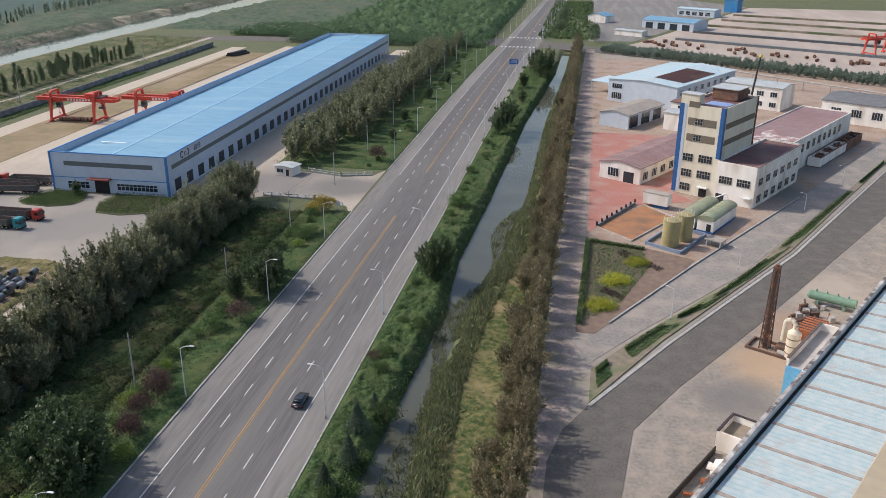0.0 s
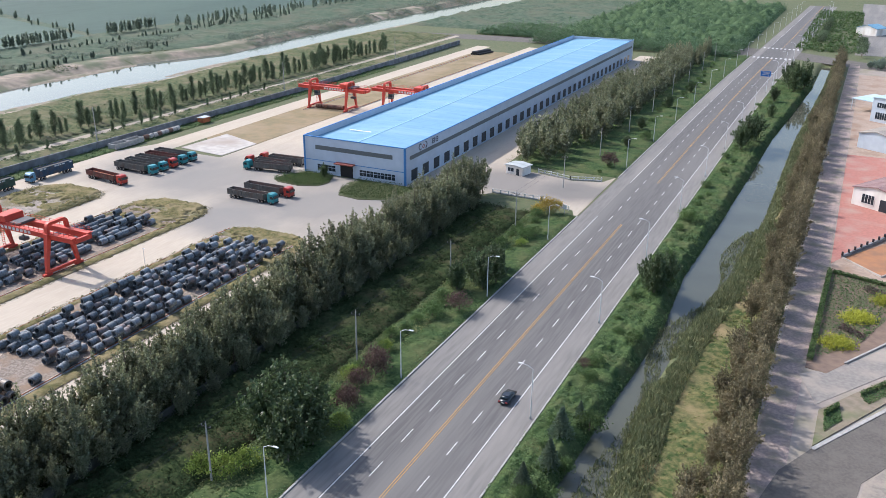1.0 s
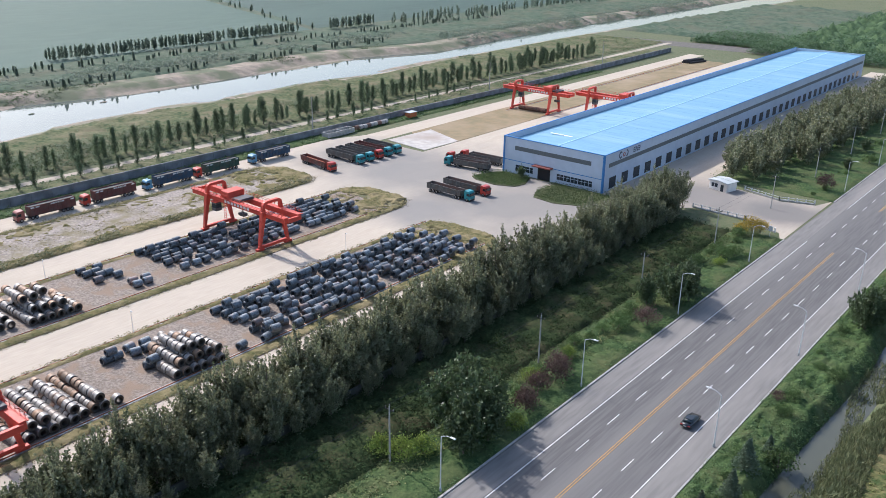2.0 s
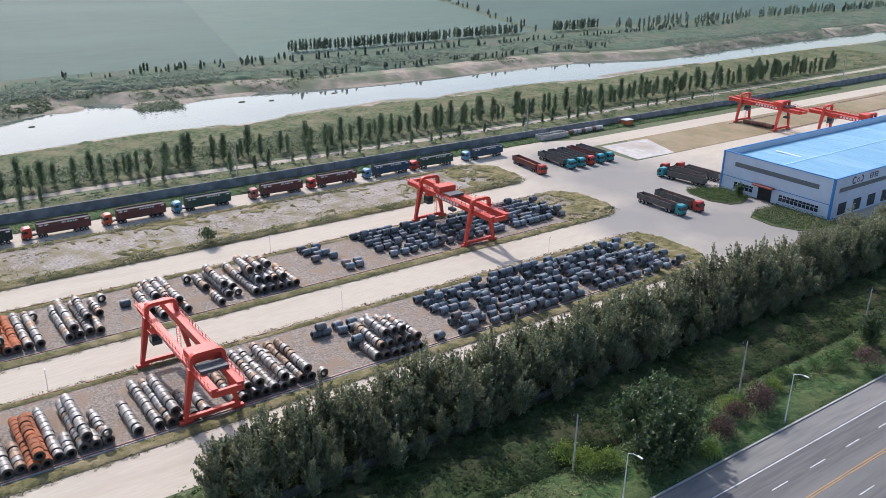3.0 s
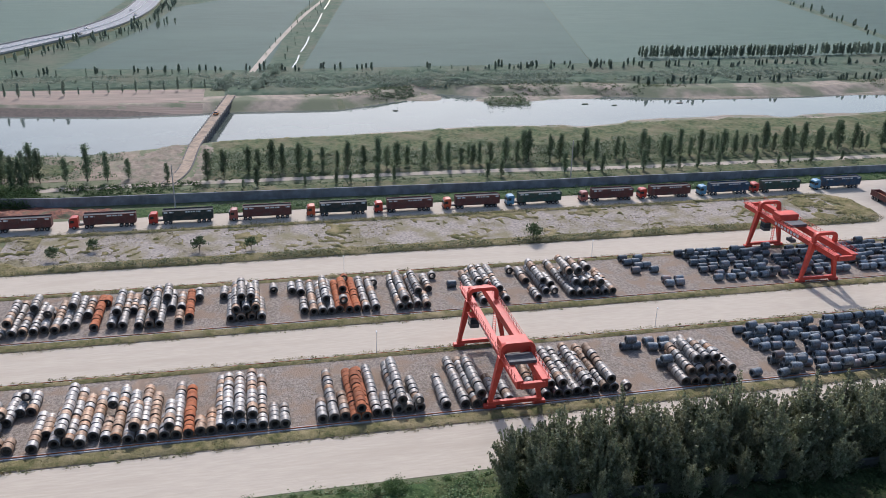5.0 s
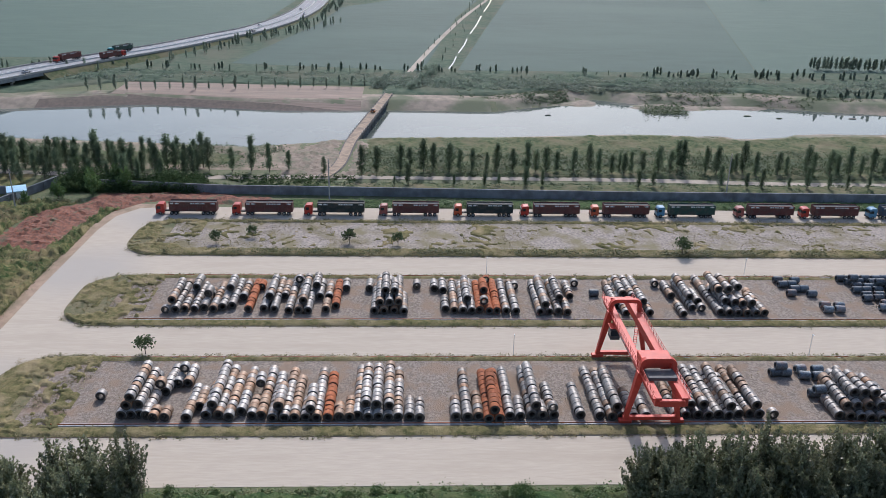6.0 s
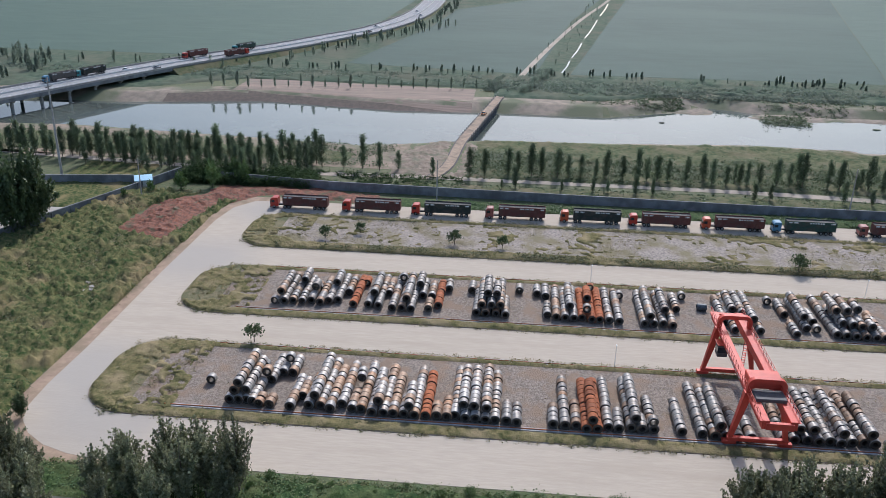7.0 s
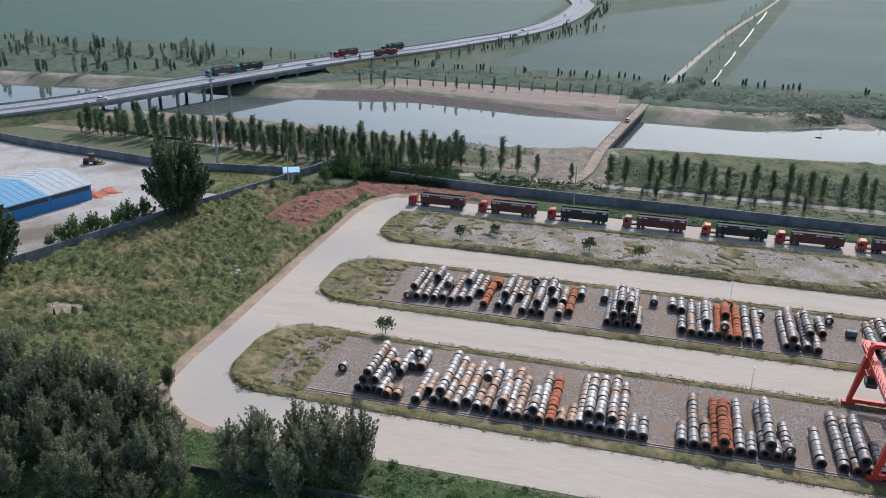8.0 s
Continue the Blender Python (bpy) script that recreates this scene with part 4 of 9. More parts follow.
def utility_poles():
    t = thing("utility_pole", "grey concrete utility pole with a cross arm", "utility pole", "utility poles beside the road")
    part("pole", tubes(((0, 0, 0), (0, 0, 10.4), 0.17, 0.11)), CONCRETE_POLE, t)
    part("cross_arm", boxes((-0.9, 0.9, -0.06, 0.06, 9.7, 9.82)), CHASSIS, t)
    for x in (-0.8, 0, 0.8):
        part("insulator", tubes(((x, 0, 9.8 if x else 10.4), (x, 0, 10.15 if x else 10.75), 0.06)), plain_rim, t)
    t.matrix_basis = pose(-75.3, 78, 0)
    ys = [78 + 41.3 * k for k in range(12)]
    for y in ys[1:]:
        copy_thing(t, pose(-75.3, y, 0))
    for x, z in ((-76.1, 10.15), (-75.3, 10.75), (-74.5, 10.15)):
        bm = bmesh.new()
        for a, b in zip([37.0] + ys, ys):
            pts = [(x, a + (b - a) * i / 6, z - 0.7 * (1 - (2 * i / 6 - 1) ** 2)) for i in range(7)]
            for p, q in zip(pts, pts[1:]):
                tube(bm, p, q, 0.018, n=4)
        tagged(obj("overhead_wire", bm, CHASSIS), "thin dark overhead wire between poles", "wire", "overhead wires")
    small = thing("lamp_post", "thin pale lamp post at the edge of the strip", "lamp post", "yard lamp posts")
    part("pole", tubes(((0, 0, 0), (0, 0, 4.6), 0.06, 0.04)), POLE, small)
    part("lamp_head", boxes((-0.1, 0.5, -0.08, 0.08, 4.55, 4.68)), POLE, small)
    small.matrix_basis = pose(-144.3, 17.6, 0.1)
    for x, y in ((-144.3, 76.5), (-183.2, 15.7), (-183.2, 78), (-144.3, 136), (-183.2, 138)):
        copy_thing(small, pose(x, y, 0.1))


utility_poles()


def car(tone="black", colour=(0.02, 0.022, 0.024), m=pose(-44.7, 117.0, 0.05), where="on the road"):
    t = thing("car", f"{tone} saloon car driving {where}", "car")
    t.matrix_basis = m
    paint = plain(f"{tone}_car_paint", colour, 0.2, spec=0.6)
    def hull(side, w):
        bm = bmesh.new()
        rows = [[bm.verts.new((s * w, y, z)) for y, z in side] for s in (-1, 1)]
        bm.faces.new(rows[0])
        bm.faces.new(rows[1][::-1])
        for i in range(len(side)):
            j = (i + 1) % len(side)
            bm.faces.new((rows[0][i], rows[0][j], rows[1][j], rows[1][i]))
        bmesh.ops.bevel(bm, geom=bm.edges[:], offset=0.07, segments=2, affect="EDGES")
        return bm
    body = part("body", hull([(0, 0.35), (0.05, 0.75), (0.5, 0.92), (3.4, 0.95), (4.55, 0.75), (4.65, 0.35)], 0.9), paint, t, smooth=True)
    part("cabin", hull([(0.55, 0.9), (1.0, 1.38), (2.4, 1.44), (3.5, 0.9)], 0.76), GLASS, t, smooth=True)
    part("roof_panel", boxes((-0.62, 0.62, 1.05, 2.35, 1.41, 1.47), bevel=0.03), paint, t)
    part("number_plate", boxes((-0.25, 0.25, -0.04, 0.01, 0.5, 0.64)), WHITE_PAINT, body)
    for s in (-1, 1):
        part("tail_light", boxes((s * 0.65 - 0.18, s * 0.65 + 0.18, -0.02, 0.08, 0.66, 0.8)), plain("tail_red", (0.4, 0.02, 0.02), 0.3), body)
        for y in (0.85, 3.7):
            wheel(s * 0.8, y, t, 0.32, 0.2)


car()

# ---- plants ----
LEAF_BELT = foliage("belt_leaves", (0.13, 0.15, 0.08), (0.228, 0.228, 0.132), island=0.34, through=0.42, gloss=(0.42, 0.45))
LEAF_DARK = foliage("dark_leaves", (0.058, 0.09, 0.038), (0.09, 0.12, 0.052), island=0.25, gloss=(0.5, 0.4))
LEAF_POPLAR = foliage("poplar_leaves", (0.095, 0.135, 0.074), (0.13, 0.165, 0.096), through=0.48)
LEAF_OLIVE = foliage("olive_leaves", (0.15, 0.135, 0.075), (0.235, 0.195, 0.115), island=0.3)
LEAF_GREEN = foliage("shrub_leaves", (0.075, 0.13, 0.042), (0.12, 0.175, 0.06), island=0.25)
LEAF_LIME = foliage("lime_leaves", (0.17, 0.25, 0.045), (0.23, 0.28, 0.06))
LEAF_PURPLE = foliage("purple_leaves", (0.085, 0.055, 0.05), (0.12, 0.075, 0.062))
LEAF_YELLOW = foliage("yellow_leaves", (0.36, 0.24, 0.03), (0.30, 0.24, 0.05))
REED = foliage("reeds", (0.17, 0.2, 0.1), (0.23, 0.24, 0.12))
WEED = foliage("weeds", (0.10, 0.145, 0.045), (0.19, 0.195, 0.08), rnd=0.0, island=0.2, scale=0.15)
DRY_WEED = foliage("dry_weeds", (0.25, 0.205, 0.11), (0.155, 0.145, 0.072), rnd=0.0, island=0.2)
BANK_GREEN = foliage("bank_green", (0.07, 0.125, 0.045), (0.12, 0.17, 0.062), rnd=0.0, island=0.25, scale=0.25)
# leaf tones paled and greyed to stand in for distance haze
HAZE_GREEN = foliage("haze_green", (0.17, 0.215, 0.165), (0.20, 0.24, 0.19), rnd=0.1, island=0.1, through=0.72)
LUSH = material("lush_creepers", (0.026, 0.052, 0.018), (0.07, 0.105, 0.036), 1.4, (0.085, 0.098, 0.04), 0.16, rough=0.9, bump=1.0, bump_scale=2.2, spec=0.1)
MEADOW = material("rough_meadow", (0.045, 0.07, 0.025), (0.16, 0.145, 0.064), 0.9, (0.245, 0.19, 0.10), 0.075, rough=1.0, bump=1.0, bump_scale=2.5, cut=(0.36, 0.66), cut3=(0.52, 0.68), spec=0.05)
SCRUB = material("river_meadow", (0.05, 0.075, 0.032), (0.13, 0.13, 0.066), 0.6, (0.165, 0.142, 0.085), 0.09, rough=0.95, bump=1.0, bump_scale=1.5, spec=0.1)
# greyer, bluer than SCRUB: the haze of the far bank is in the colour
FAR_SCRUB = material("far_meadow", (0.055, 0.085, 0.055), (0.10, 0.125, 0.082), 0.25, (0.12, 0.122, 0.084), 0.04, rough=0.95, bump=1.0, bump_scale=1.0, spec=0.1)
BARK = material("bark", (0.16, 0.13, 0.10), (0.11, 0.09, 0.07), 3.0, rough=0.95)


def leaf_mesh(name, centres, size, mat, seed, flat=0.0, upright=False):
    """Many small leaf blades at the given centres, each turned its own way."""
    r = np.random.default_rng(seed)
    c = np.asarray(centres, float)
    n = len(c)
    a = r.normal(size=(n, 3))
    if upright:
        a[:, 2] = np.abs(a[:, 2]) * 2.5 + 1.0
    elif not flat:
        a[:, 2] = np.abs(a[:, 2]) + 0.5
    a[:, 2] *= 1 - flat
    a /= np.linalg.norm(a, axis=1, keepdims=True)
    side = r.normal(size=(n, 3)) * [1 - flat, 1 - flat, 1]
    b = np.cross(a, side)
    b /= np.linalg.norm(b, axis=1, keepdims=True) + 1e-9
    s = size * r.uniform(0.6, 1.35, (n, 1))
    long, wide = a * s * (0.9 if upright else 0.62), b * s * (0.13 if upright else 0.42)
    v = np.stack([c - long, c + wide, c + long, c - wide], 1).reshape(-1, 3)
    me = bpy.data.meshes.new(name)
    me.vertices.add(4 * n)
    me.vertices.foreach_set("co", v.ravel())
    me.loops.add(4 * n)
    me.loops.foreach_set("vertex_index", np.arange(4 * n))
    me.polygons.add(n)
    me.polygons.foreach_set("loop_start", np.arange(0, 4 * n, 4))
    me.polygons.foreach_set("loop_total", np.full(n, 4))
    me.update()
    me.validate()
    me.materials.append(mat)
    return me


def crown_points(shape, h, w, n, seed):
    """Leaf places of a crown: along limbs, so that the outline is uneven and has gaps. Also the limbs."""
    r = np.random.default_rng(seed)
    pts, limbs = [], []
    if shape == "poplar":
        k = 26
        for i in range(k):
            z0 = h * (0.12 + 0.72 * i / k)
            a, reach = r.uniform(0, 6.28), w * 0.5 * (0.55 + 0.45 * math.sin(math.pi * min(1, 0.25 + 0.75 * i / k))) * r.uniform(0.6, 1.1)
            rise = h * r.uniform(0.10, 0.2)
            tip = np.array([math.cos(a) * reach, math.sin(a) * reach, min(z0 + rise, h)])
            limbs.append(((0, 0, z0), tuple(tip)))
            m = n // k
            t = r.uniform(0.15, 1.0, (m, 1))
            pts.append(np.array([0, 0, z0]) * (1 - t) + tip * t + r.normal(0, 0.17 * w * 0.5 + 0.08, (m, 3)) * [1, 1, 1.6])
        t = r.uniform(0.7, 1.02, (n // 8, 1))
        pts.append(np.array([[0, 0, h]]) * t + r.normal(0, 0.10 * w, (n // 8, 3)))
    elif shape == "broad":
        k = 48
        for i in range(k):
            z0 = h * r.uniform(0.03, 0.42)
            a, lean = r.uniform(0, 6.28), r.uniform(0.08, 1.0) ** 0.7
            out = np.array([math.cos(a), math.sin(a), 0.0]) * w * 0.5 * lean
            z1 = h * (1.06 - 0.62 * lean * lean) * r.uniform(0.72, 1.06)
            z1 = max(z1, z0 + 0.18 * h)
            limbs.append(((0, 0, z0), (out[0] * 0.9, out[1] * 0.9, z0 + 0.7 * (z1 - z0))))
            m = n // k
            t = r.beta(1.3, 1.0, (m, 1))
            pts.append(out * t ** 0.55 + np.array([0, 0, 1.0]) * (z0 + (z1 - z0) * t) + r.normal(0, 0.045 * w + 0.06, (m, 3)) * (1.3 - 1.05 * t))
    elif shape == "plume":
        k = 40
        for i in range(k):
            z0 = h * r.uniform(0.05, 0.5)
            a, lean = r.uniform(0, 6.28), r.uniform(0.02, 1.0) ** 0.75
            out = np.array([math.cos(a), math.sin(a), 0.0]) * w * 0.5 * lean
            z1 = max(h * (1.06 - 0.46 * lean) * r.uniform(0.78, 1.04), z0 + 0.22 * h)
            limbs.append(((0, 0, z0), (out[0] * 0.9, out[1] * 0.9, z0 + 0.85 * (z1 - z0))))
            m = int(n * 0.84) // k
            t = r.uniform(0.12, 1.0, (m, 1))
            pts.append(out * t ** 0.8 + np.array([0, 0, 1.0]) * (z0 + (z1 - z0) * t) + r.normal(0, 1.0, (m, 3)) * [1, 1, 1.3] * (0.38 - 0.29 * t))
        m = int(n * 0.16)
        d = r.normal(size=(m, 3))
        d /= np.linalg.norm(d, axis=1, keepdims=True)
        pts.append(d * r.uniform(0.3, 1.0, (m, 1)) * [w * 0.36, w * 0.36, h * 0.3] + [0, 0, h * 0.36])
    elif shape == "round":
        k = 30
        for i in range(k):
            d = r.normal(size=3)
            d /= np.linalg.norm(d)
            d[2] = abs(d[2]) * 1.1 - 0.25
            c = np.array([0, 0, h * 0.55]) + d * [w * 0.42, w * 0.42, h * 0.42] * r.uniform(0.75, 1.05)
            if i % 3 == 0:
                limbs.append(((0, 0, h * 0.2), tuple(c)))
            pts.append(c + r.normal(0, 0.13 * w, (n // k, 3)) * [1, 1, 0.75])
    else:
        k = 16
        for i in range(k):
            u = i / k
            for a in np.arange(0, 6.28, 0.9):
                tip = np.array([math.cos(a + u * 7), math.sin(a + u * 7), 0]) * w * 0.5 * (1 - u) + [0, 0, h * (0.08 + 0.9 * u)]
                m = max(2, n // (k * 7))
                t = r.uniform(0.2, 1, (m, 1))
                pts.append(np.array([0, 0, tip[2] + 0.3]) * (1 - t) + tip * t + r.normal(0, 0.1, (m, 3)))
    p = np.concatenate(pts)
    p[:, 2] = np.maximum(p[:, 2], 0.15)
    return p, limbs


def tree(name, shape, h, w, n, leaf, mat, label, group, seed, trunk_r=None):
    t = thing(name, label, "bush" if name.endswith(("bush", "shrub")) else "tree", group)
    p, limbs = crown_points(shape, h, w, n, seed)
    rt = trunk_r or 0.012 * h + 0.04
    bm, rings = bmesh.new(), []
    for i in range(10):
        z, q = -0.2 + (0.92 * h + 0.2) * i / 9, rt * (1 - 0.92 * i / 9)
        rings.append([bm.verts.new((q * math.cos(2 * math.pi * k / 5), q * math.sin(2 * math.pi * k / 5), z)) for k in range(5)])
    bm.faces.new(rings[0][::-1])
    bm.faces.new(rings[-1])
    for a, b in zip(rings, rings[1:]):
        for k in range(5):
            bm.faces.new((a[k], a[(k + 1) % 5], b[(k + 1) % 5], b[k]))
    for foot, tip in limbs[:14]:
        ring = min(rings[:-1], key=lambda q: abs(q[0].co.z - foot[2]))
        k = min(range(5), key=lambda q: -(ring[q].co.x * tip[0] + ring[q].co.y * tip[1]))
        root = [ring[k], bm.verts.new(ring[k].co * 0.6 + ring[(k + 1) % 5].co * 0.4), bm.verts.new(ring[k].co + Vector((0, 0, rt * 0.9)))]
        end = bm.verts.new(tip)
        for i, k in ((0, 1), (1, 2), (2, 0)):
            bm.faces.new((root[i], root[k], end))
    part("trunk", bm, BARK, t)
    mesh_obj("crown", leaf_mesh("crown", p, leaf, mat, seed + 1), mat, t)
    return t


def plant(protos, places, seed):
    """Set out copies of a few grown plants; the first places hold the first ones."""
    r = random.Random(seed)
    for i, (x, y, s) in enumerate(places):
        z = height(x, y)
        m = Matrix.LocRotScale((x, y, z), Euler((0, 0, r.uniform(0, 6.28))), (s * r.uniform(0.9, 1.1), s * r.uniform(0.9, 1.1), s))
        if i < len(protos):
            protos[i].matrix_basis = m
        else:
            copy_thing(protos[i % len(protos)], m)


def along(x, y0, y1, step, jx, seed, s0=0.85, s1=1.1, keep=1.0):
    r = random.Random(seed)
    out, y = [], y0
    while y < y1:
        if r.random() < keep:
            out.append((x + r.uniform(-jx, jx), y + r.uniform(-0.3, 0.3) * step, r.uniform(s0, s1)))
        y += step
    return out


def stuff(name, places, size, mat, label, seed, upright=False, category="plants"):
    """Uncounted small plants as one joined mass of blades."""
    return tagged(mesh_obj(name, leaf_mesh(name, places, size, mat, seed, flat=0.0 if upright else 0.72, upright=upright), mat), label, category, kind="stuff")


def heights(x, y):
    """The ground's height at many places at once."""
    z = np.zeros(len(x))
    w, e = np.interp(y, CANAL_Y, CANAL_W), np.interp(y, CANAL_Y, CANAL_E)
    k = (w - 4 < x) & (x < e + 4) & (y >= 0) & (y < 556)
    z = np.where(k, -2.6 * np.clip(np.minimum(x - w + 2.0, e + 2.0 - x) / 3.0, 0, 1), z)
    w, e = np.interp(y, RIVER_Y, RIVER_W), np.interp(y, RIVER_Y, RIVER_E)
    k = (w - 14 < x) & (x < e + 14)
    return np.where(k, -4.0 * np.clip(np.minimum(x - w + 9, e + 9 - x) / 12.0, 0, 1), z)


def scatter(x0, x1, y0, y1, n, h, seed, clump=0.35, cut=0.0, keep_out=None, tuft=(9, 0.55)):
    """Leaf places of tufts in a rectangle, in patches that come from noise, about h high; x0 and x1 may be functions of y."""
    r = np.random.default_rng(seed)
    m, rad = tuft
    c = n if m == 1 else n // 5
    y = r.uniform(y0, y1, c)
    lo, hi = (np.array([f(v) for v in y]) if callable(f) else np.full(c, f) for f in (x0, x1))
    x = lo + (hi - lo) * r.uniform(0, 1, c)
    k = np.array([noise.noise((a * clump, b * clump, seed * 1.7)) * 0.5 + 0.5 for a, b in zip(x.tolist(), y.tolist())])
    ok = k > cut
    if keep_out:
        ok &= np.array([not keep_out(a, b) for a, b in zip(x.tolist(), y.tolist())])
    x, y, k = x[ok], y[ok], k[ok]
    top = h * (0.2 + 1.2 * k) * r.uniform(0.35, 1.25, len(x)) * np.where(r.uniform(0, 1, len(x)) < 0.08, 1.8, 1.0)
    size = rad * (0.5 + k) * r.uniform(0.6, 1.5, len(x))
    x, y, top, size = (np.repeat(v, m) for v in (x, y, top, size))
    d, a = np.sqrt(r.uniform(0, 1, len(x))), r.uniform(0, 6.283, len(x))
    x, y = x + d * size * np.cos(a), y + d * size * np.sin(a)
    z = heights(x, y) + 0.03 + top * (1.0 - 0.8 * d * d) * r.uniform(0.25, 1.0, len(x))
    return np.stack([x, y, z], 1).tolist()


def weed_mat(name, x0, x1, y0, y1, h, step, mat, label, seed, keep_out=None, base=0.045, wide=1.2):
    """A closed cover of low plants: a lumpy sheet over the ground that thins out at its sides."""
    yy = np.arange(y0, y1 + step, step)
    lo, hi = ([float(f(v)) if callable(f) else float(f) for v in yy] for f in (x0, x1))
    n = max(3, int(max(b - a for a, b in zip(lo, hi)) / step))
    verts = []
    for y, a, b in zip(yy.tolist(), lo, hi):
        for i in range(n + 1):
            x = a + (b - a) * i / n
            if keep_out and keep_out(x, y):
                verts.append((x, y, -0.4))
                continue
            k = 0.3 + 0.5 * noise.noise((x * 0.14, y * 0.14, seed)) + 0.9 * abs(noise.noise((x * 0.42, y * 0.42, seed + 3))) + 0.5 * noise.noise((x * 1.1, y * 1.1, seed + 5))
            rim = min(1.0, (x - a) / wide, (b - x) / wide, (y - y0) / wide, (y1 - y) / wide)
            verts.append((x, y, h * max(0.0, k) * max(0.0, rim)))
    v = np.array(verts)
    v[:, 2] += np.where(v[:, 2] >= 0, heights(v[:, 0], v[:, 1]) + base, 0)
    m = n + 1
    faces = [(j * m + i, j * m + i + 1, (j + 1) * m + i + 1, (j + 1) * m + i) for j in range(len(yy) - 1) for i in range(n)]
    me = bpy.data.meshes.new(name)
    me.from_pydata(v.tolist(), [], faces)
    return tagged(mesh_obj(name, me, mat, smooth=True), label, "plants", kind="stuff")


def grove(name, shape, h, w, n, leaf, mat, places, label, seed):
    """Far trees that nobody could count, as one joined mass of leaves."""
    r = np.random.default_rng(seed)
    forms = [crown_points(shape, h, w, n, seed + i)[0] for i in range(4)]
    out = []
    for i, (x, y, s) in enumerate(places):
        a = r.uniform(0, 6.28)
        p = forms[i % 4] * s
        q = np.stack([p[:, 0] * math.cos(a) - p[:, 1] * math.sin(a) + x, p[:, 0] * math.sin(a) + p[:, 1] * math.cos(a) + y, p[:, 2]], 1)
        out.append(q)
    q = np.concatenate(out)
    q[:, 2] += heights(q[:, 0], q[:, 1])
    return tagged(mesh_obj(name, leaf_mesh(name, q, leaf, mat, seed), mat), label, "trees", kind="stuff")


# tree belt between the yard and the road
BELT = [tree("belt_tree", "plume", 11.0 + i * 0.5, 6.6, 3500, 0.32, LEAF_BELT, "tall dark green poplar in a dense belt", "trees of the belt", 20 + i) for i in range(6)]
places = []
for k, (x, y0, y1) in enumerate(((-101.2, 34, 222), (-98.4, 31, 224), (-95.4, 30, 226))):
    places += along(x, y0, y1, 3.1, 0.9, 40 + k, 0.84, 1.12)
places += along(-91.4, 33, 214, 4.0, 0.8, 44, 0.5, 0.74)
places += [(-95.5, -61.8, 0.92), (-99, -58, 0.95), (-96.5, -58, 0.95), (-101, -48, 1.02), (-101.5, -44, 1.0), (-99, -41.5, 0.95), (-94.5, -55, 0.95), (-96.5, -51.5, 1.0), (-97.5, -46, 0.98), (-101, -53, 1.0), (-100, -50, 1.0), (-94.5, -48, 0.95), (-95.5, -42.5, 0.9), (-90.5, -58, 0.9), (-90, -50, 0.9)]
places += along(-104, -114, -86, 3.4, 1.6, 53, 0.9, 1.08) + along(-100.5, -114, -73, 3.2, 1.6, 50, 0.88, 1.05) + along(-96.5, -112, -69, 3.4, 1.5, 51, 0.82, 1.0) + along(-92, -112, -68, 3.6, 1.5, 52, 0.75, 0.95) + along(-87.5, -112, -64, 3.8, 1.6, 58, 0.75, 0.95) + along(-82.5, -110, -66, 4.2, 1.6, 59, 0.7, 0.9)
plant(BELT, places, 1)
grove("belt_far", "broad", 13.0, 6.0, 800, 0.62, LEAF_BELT, along(-95, 262, 520, 5.0, 2.0, 47, 0.8, 1.05) + along(-88, 268, 520, 5.0, 2.0, 48, 0.8, 1.05) + along(-101, 275, 420, 6.0, 1.0, 46, 0.7, 0.95) + along(-82, 300, 560, 5, 2.0, 49, 0.6, 1.0), "dark green tree belt beyond the gate road", 54)

SHRUBS = [tree("roadside_shrub", "round", 3.2, 4.0, 1100, 0.24, LEAF_GREEN, "green leafy shrub on the roadside bank", "roadside shrubs", 60 + i) for i in range(3)]
places = along(-72.6, 84, 214, 4.6, 1.6, 66, 0.55, 1.15) + along(-70, 262, 520, 11, 3.5, 61, 0.5, 1.1) + along(-33, 60, 480, 7, 2.6, 62, 0.35, 0.9) + along(-99, -42, 18, 7, 3, 63, 0.4, 0.8) + along(-88, -100, 40, 5, 3, 65, 0.5, 1.1) + along(-99.5, -36, 26, 6.5, 2.5, 164, 0.3, 0.62) + along(-102.6, -38, 30, 3.4, 0.7, 167, 0.2, 0.42) + [(-33.6, 228.4, 1.3), (-34.5, 230, 1.0), (-68, 197.8, 1.25), (-70.5, 195, 1.1), (-66, 200, 0.6), (-30, 150, 1.1), (-29.5, 118, 1.2), (-29.8, 106, 1.3), (-30, 98, 1.2)]
plant(SHRUBS, places, 2)
LARGE = [tree("roadside_tree", "plume", 8.5, 6.8, 3600, 0.32, LEAF_DARK, "leafy green tree beside the road", "roadside trees", 70 + i) for i in range(2)]
plant(LARGE, [(-67.2, 92.5, 1.2), (-71.0, 97.5, 1.25), (-68, 87, 1.2), (-74.5, 91, 1.2), (-70.5, 92, 1.25), (-76, 98, 1.1), (-67.0, 160, 0.95), (-65.6, 164.5, 0.95), (-68, 168.5, 0.9), (-70.5, 163, 0.85), (-72, 157, 0.8), (-69.5, 173, 0.7), (-31.6, 174.5, 1.1), (-30.4, 178.5, 1.0), (-33.4, 177, 0.9), (-31, 325, 1.25), (-29, 333, 1.2), (-32, 318, 1.0),
              (-70, 302, 0.5), (-72, 332, 0.6), (-71, 380, 0.7), (-69, 420, 0.6), (-28, 380, 0.7), (-30, 415, 0.8), (-24, 448, 1.5), (-20, 455, 1.5), (-27, 456, 1.45), (-147, 217.5, 0.5), (-114, -84, 0.5)], 3)
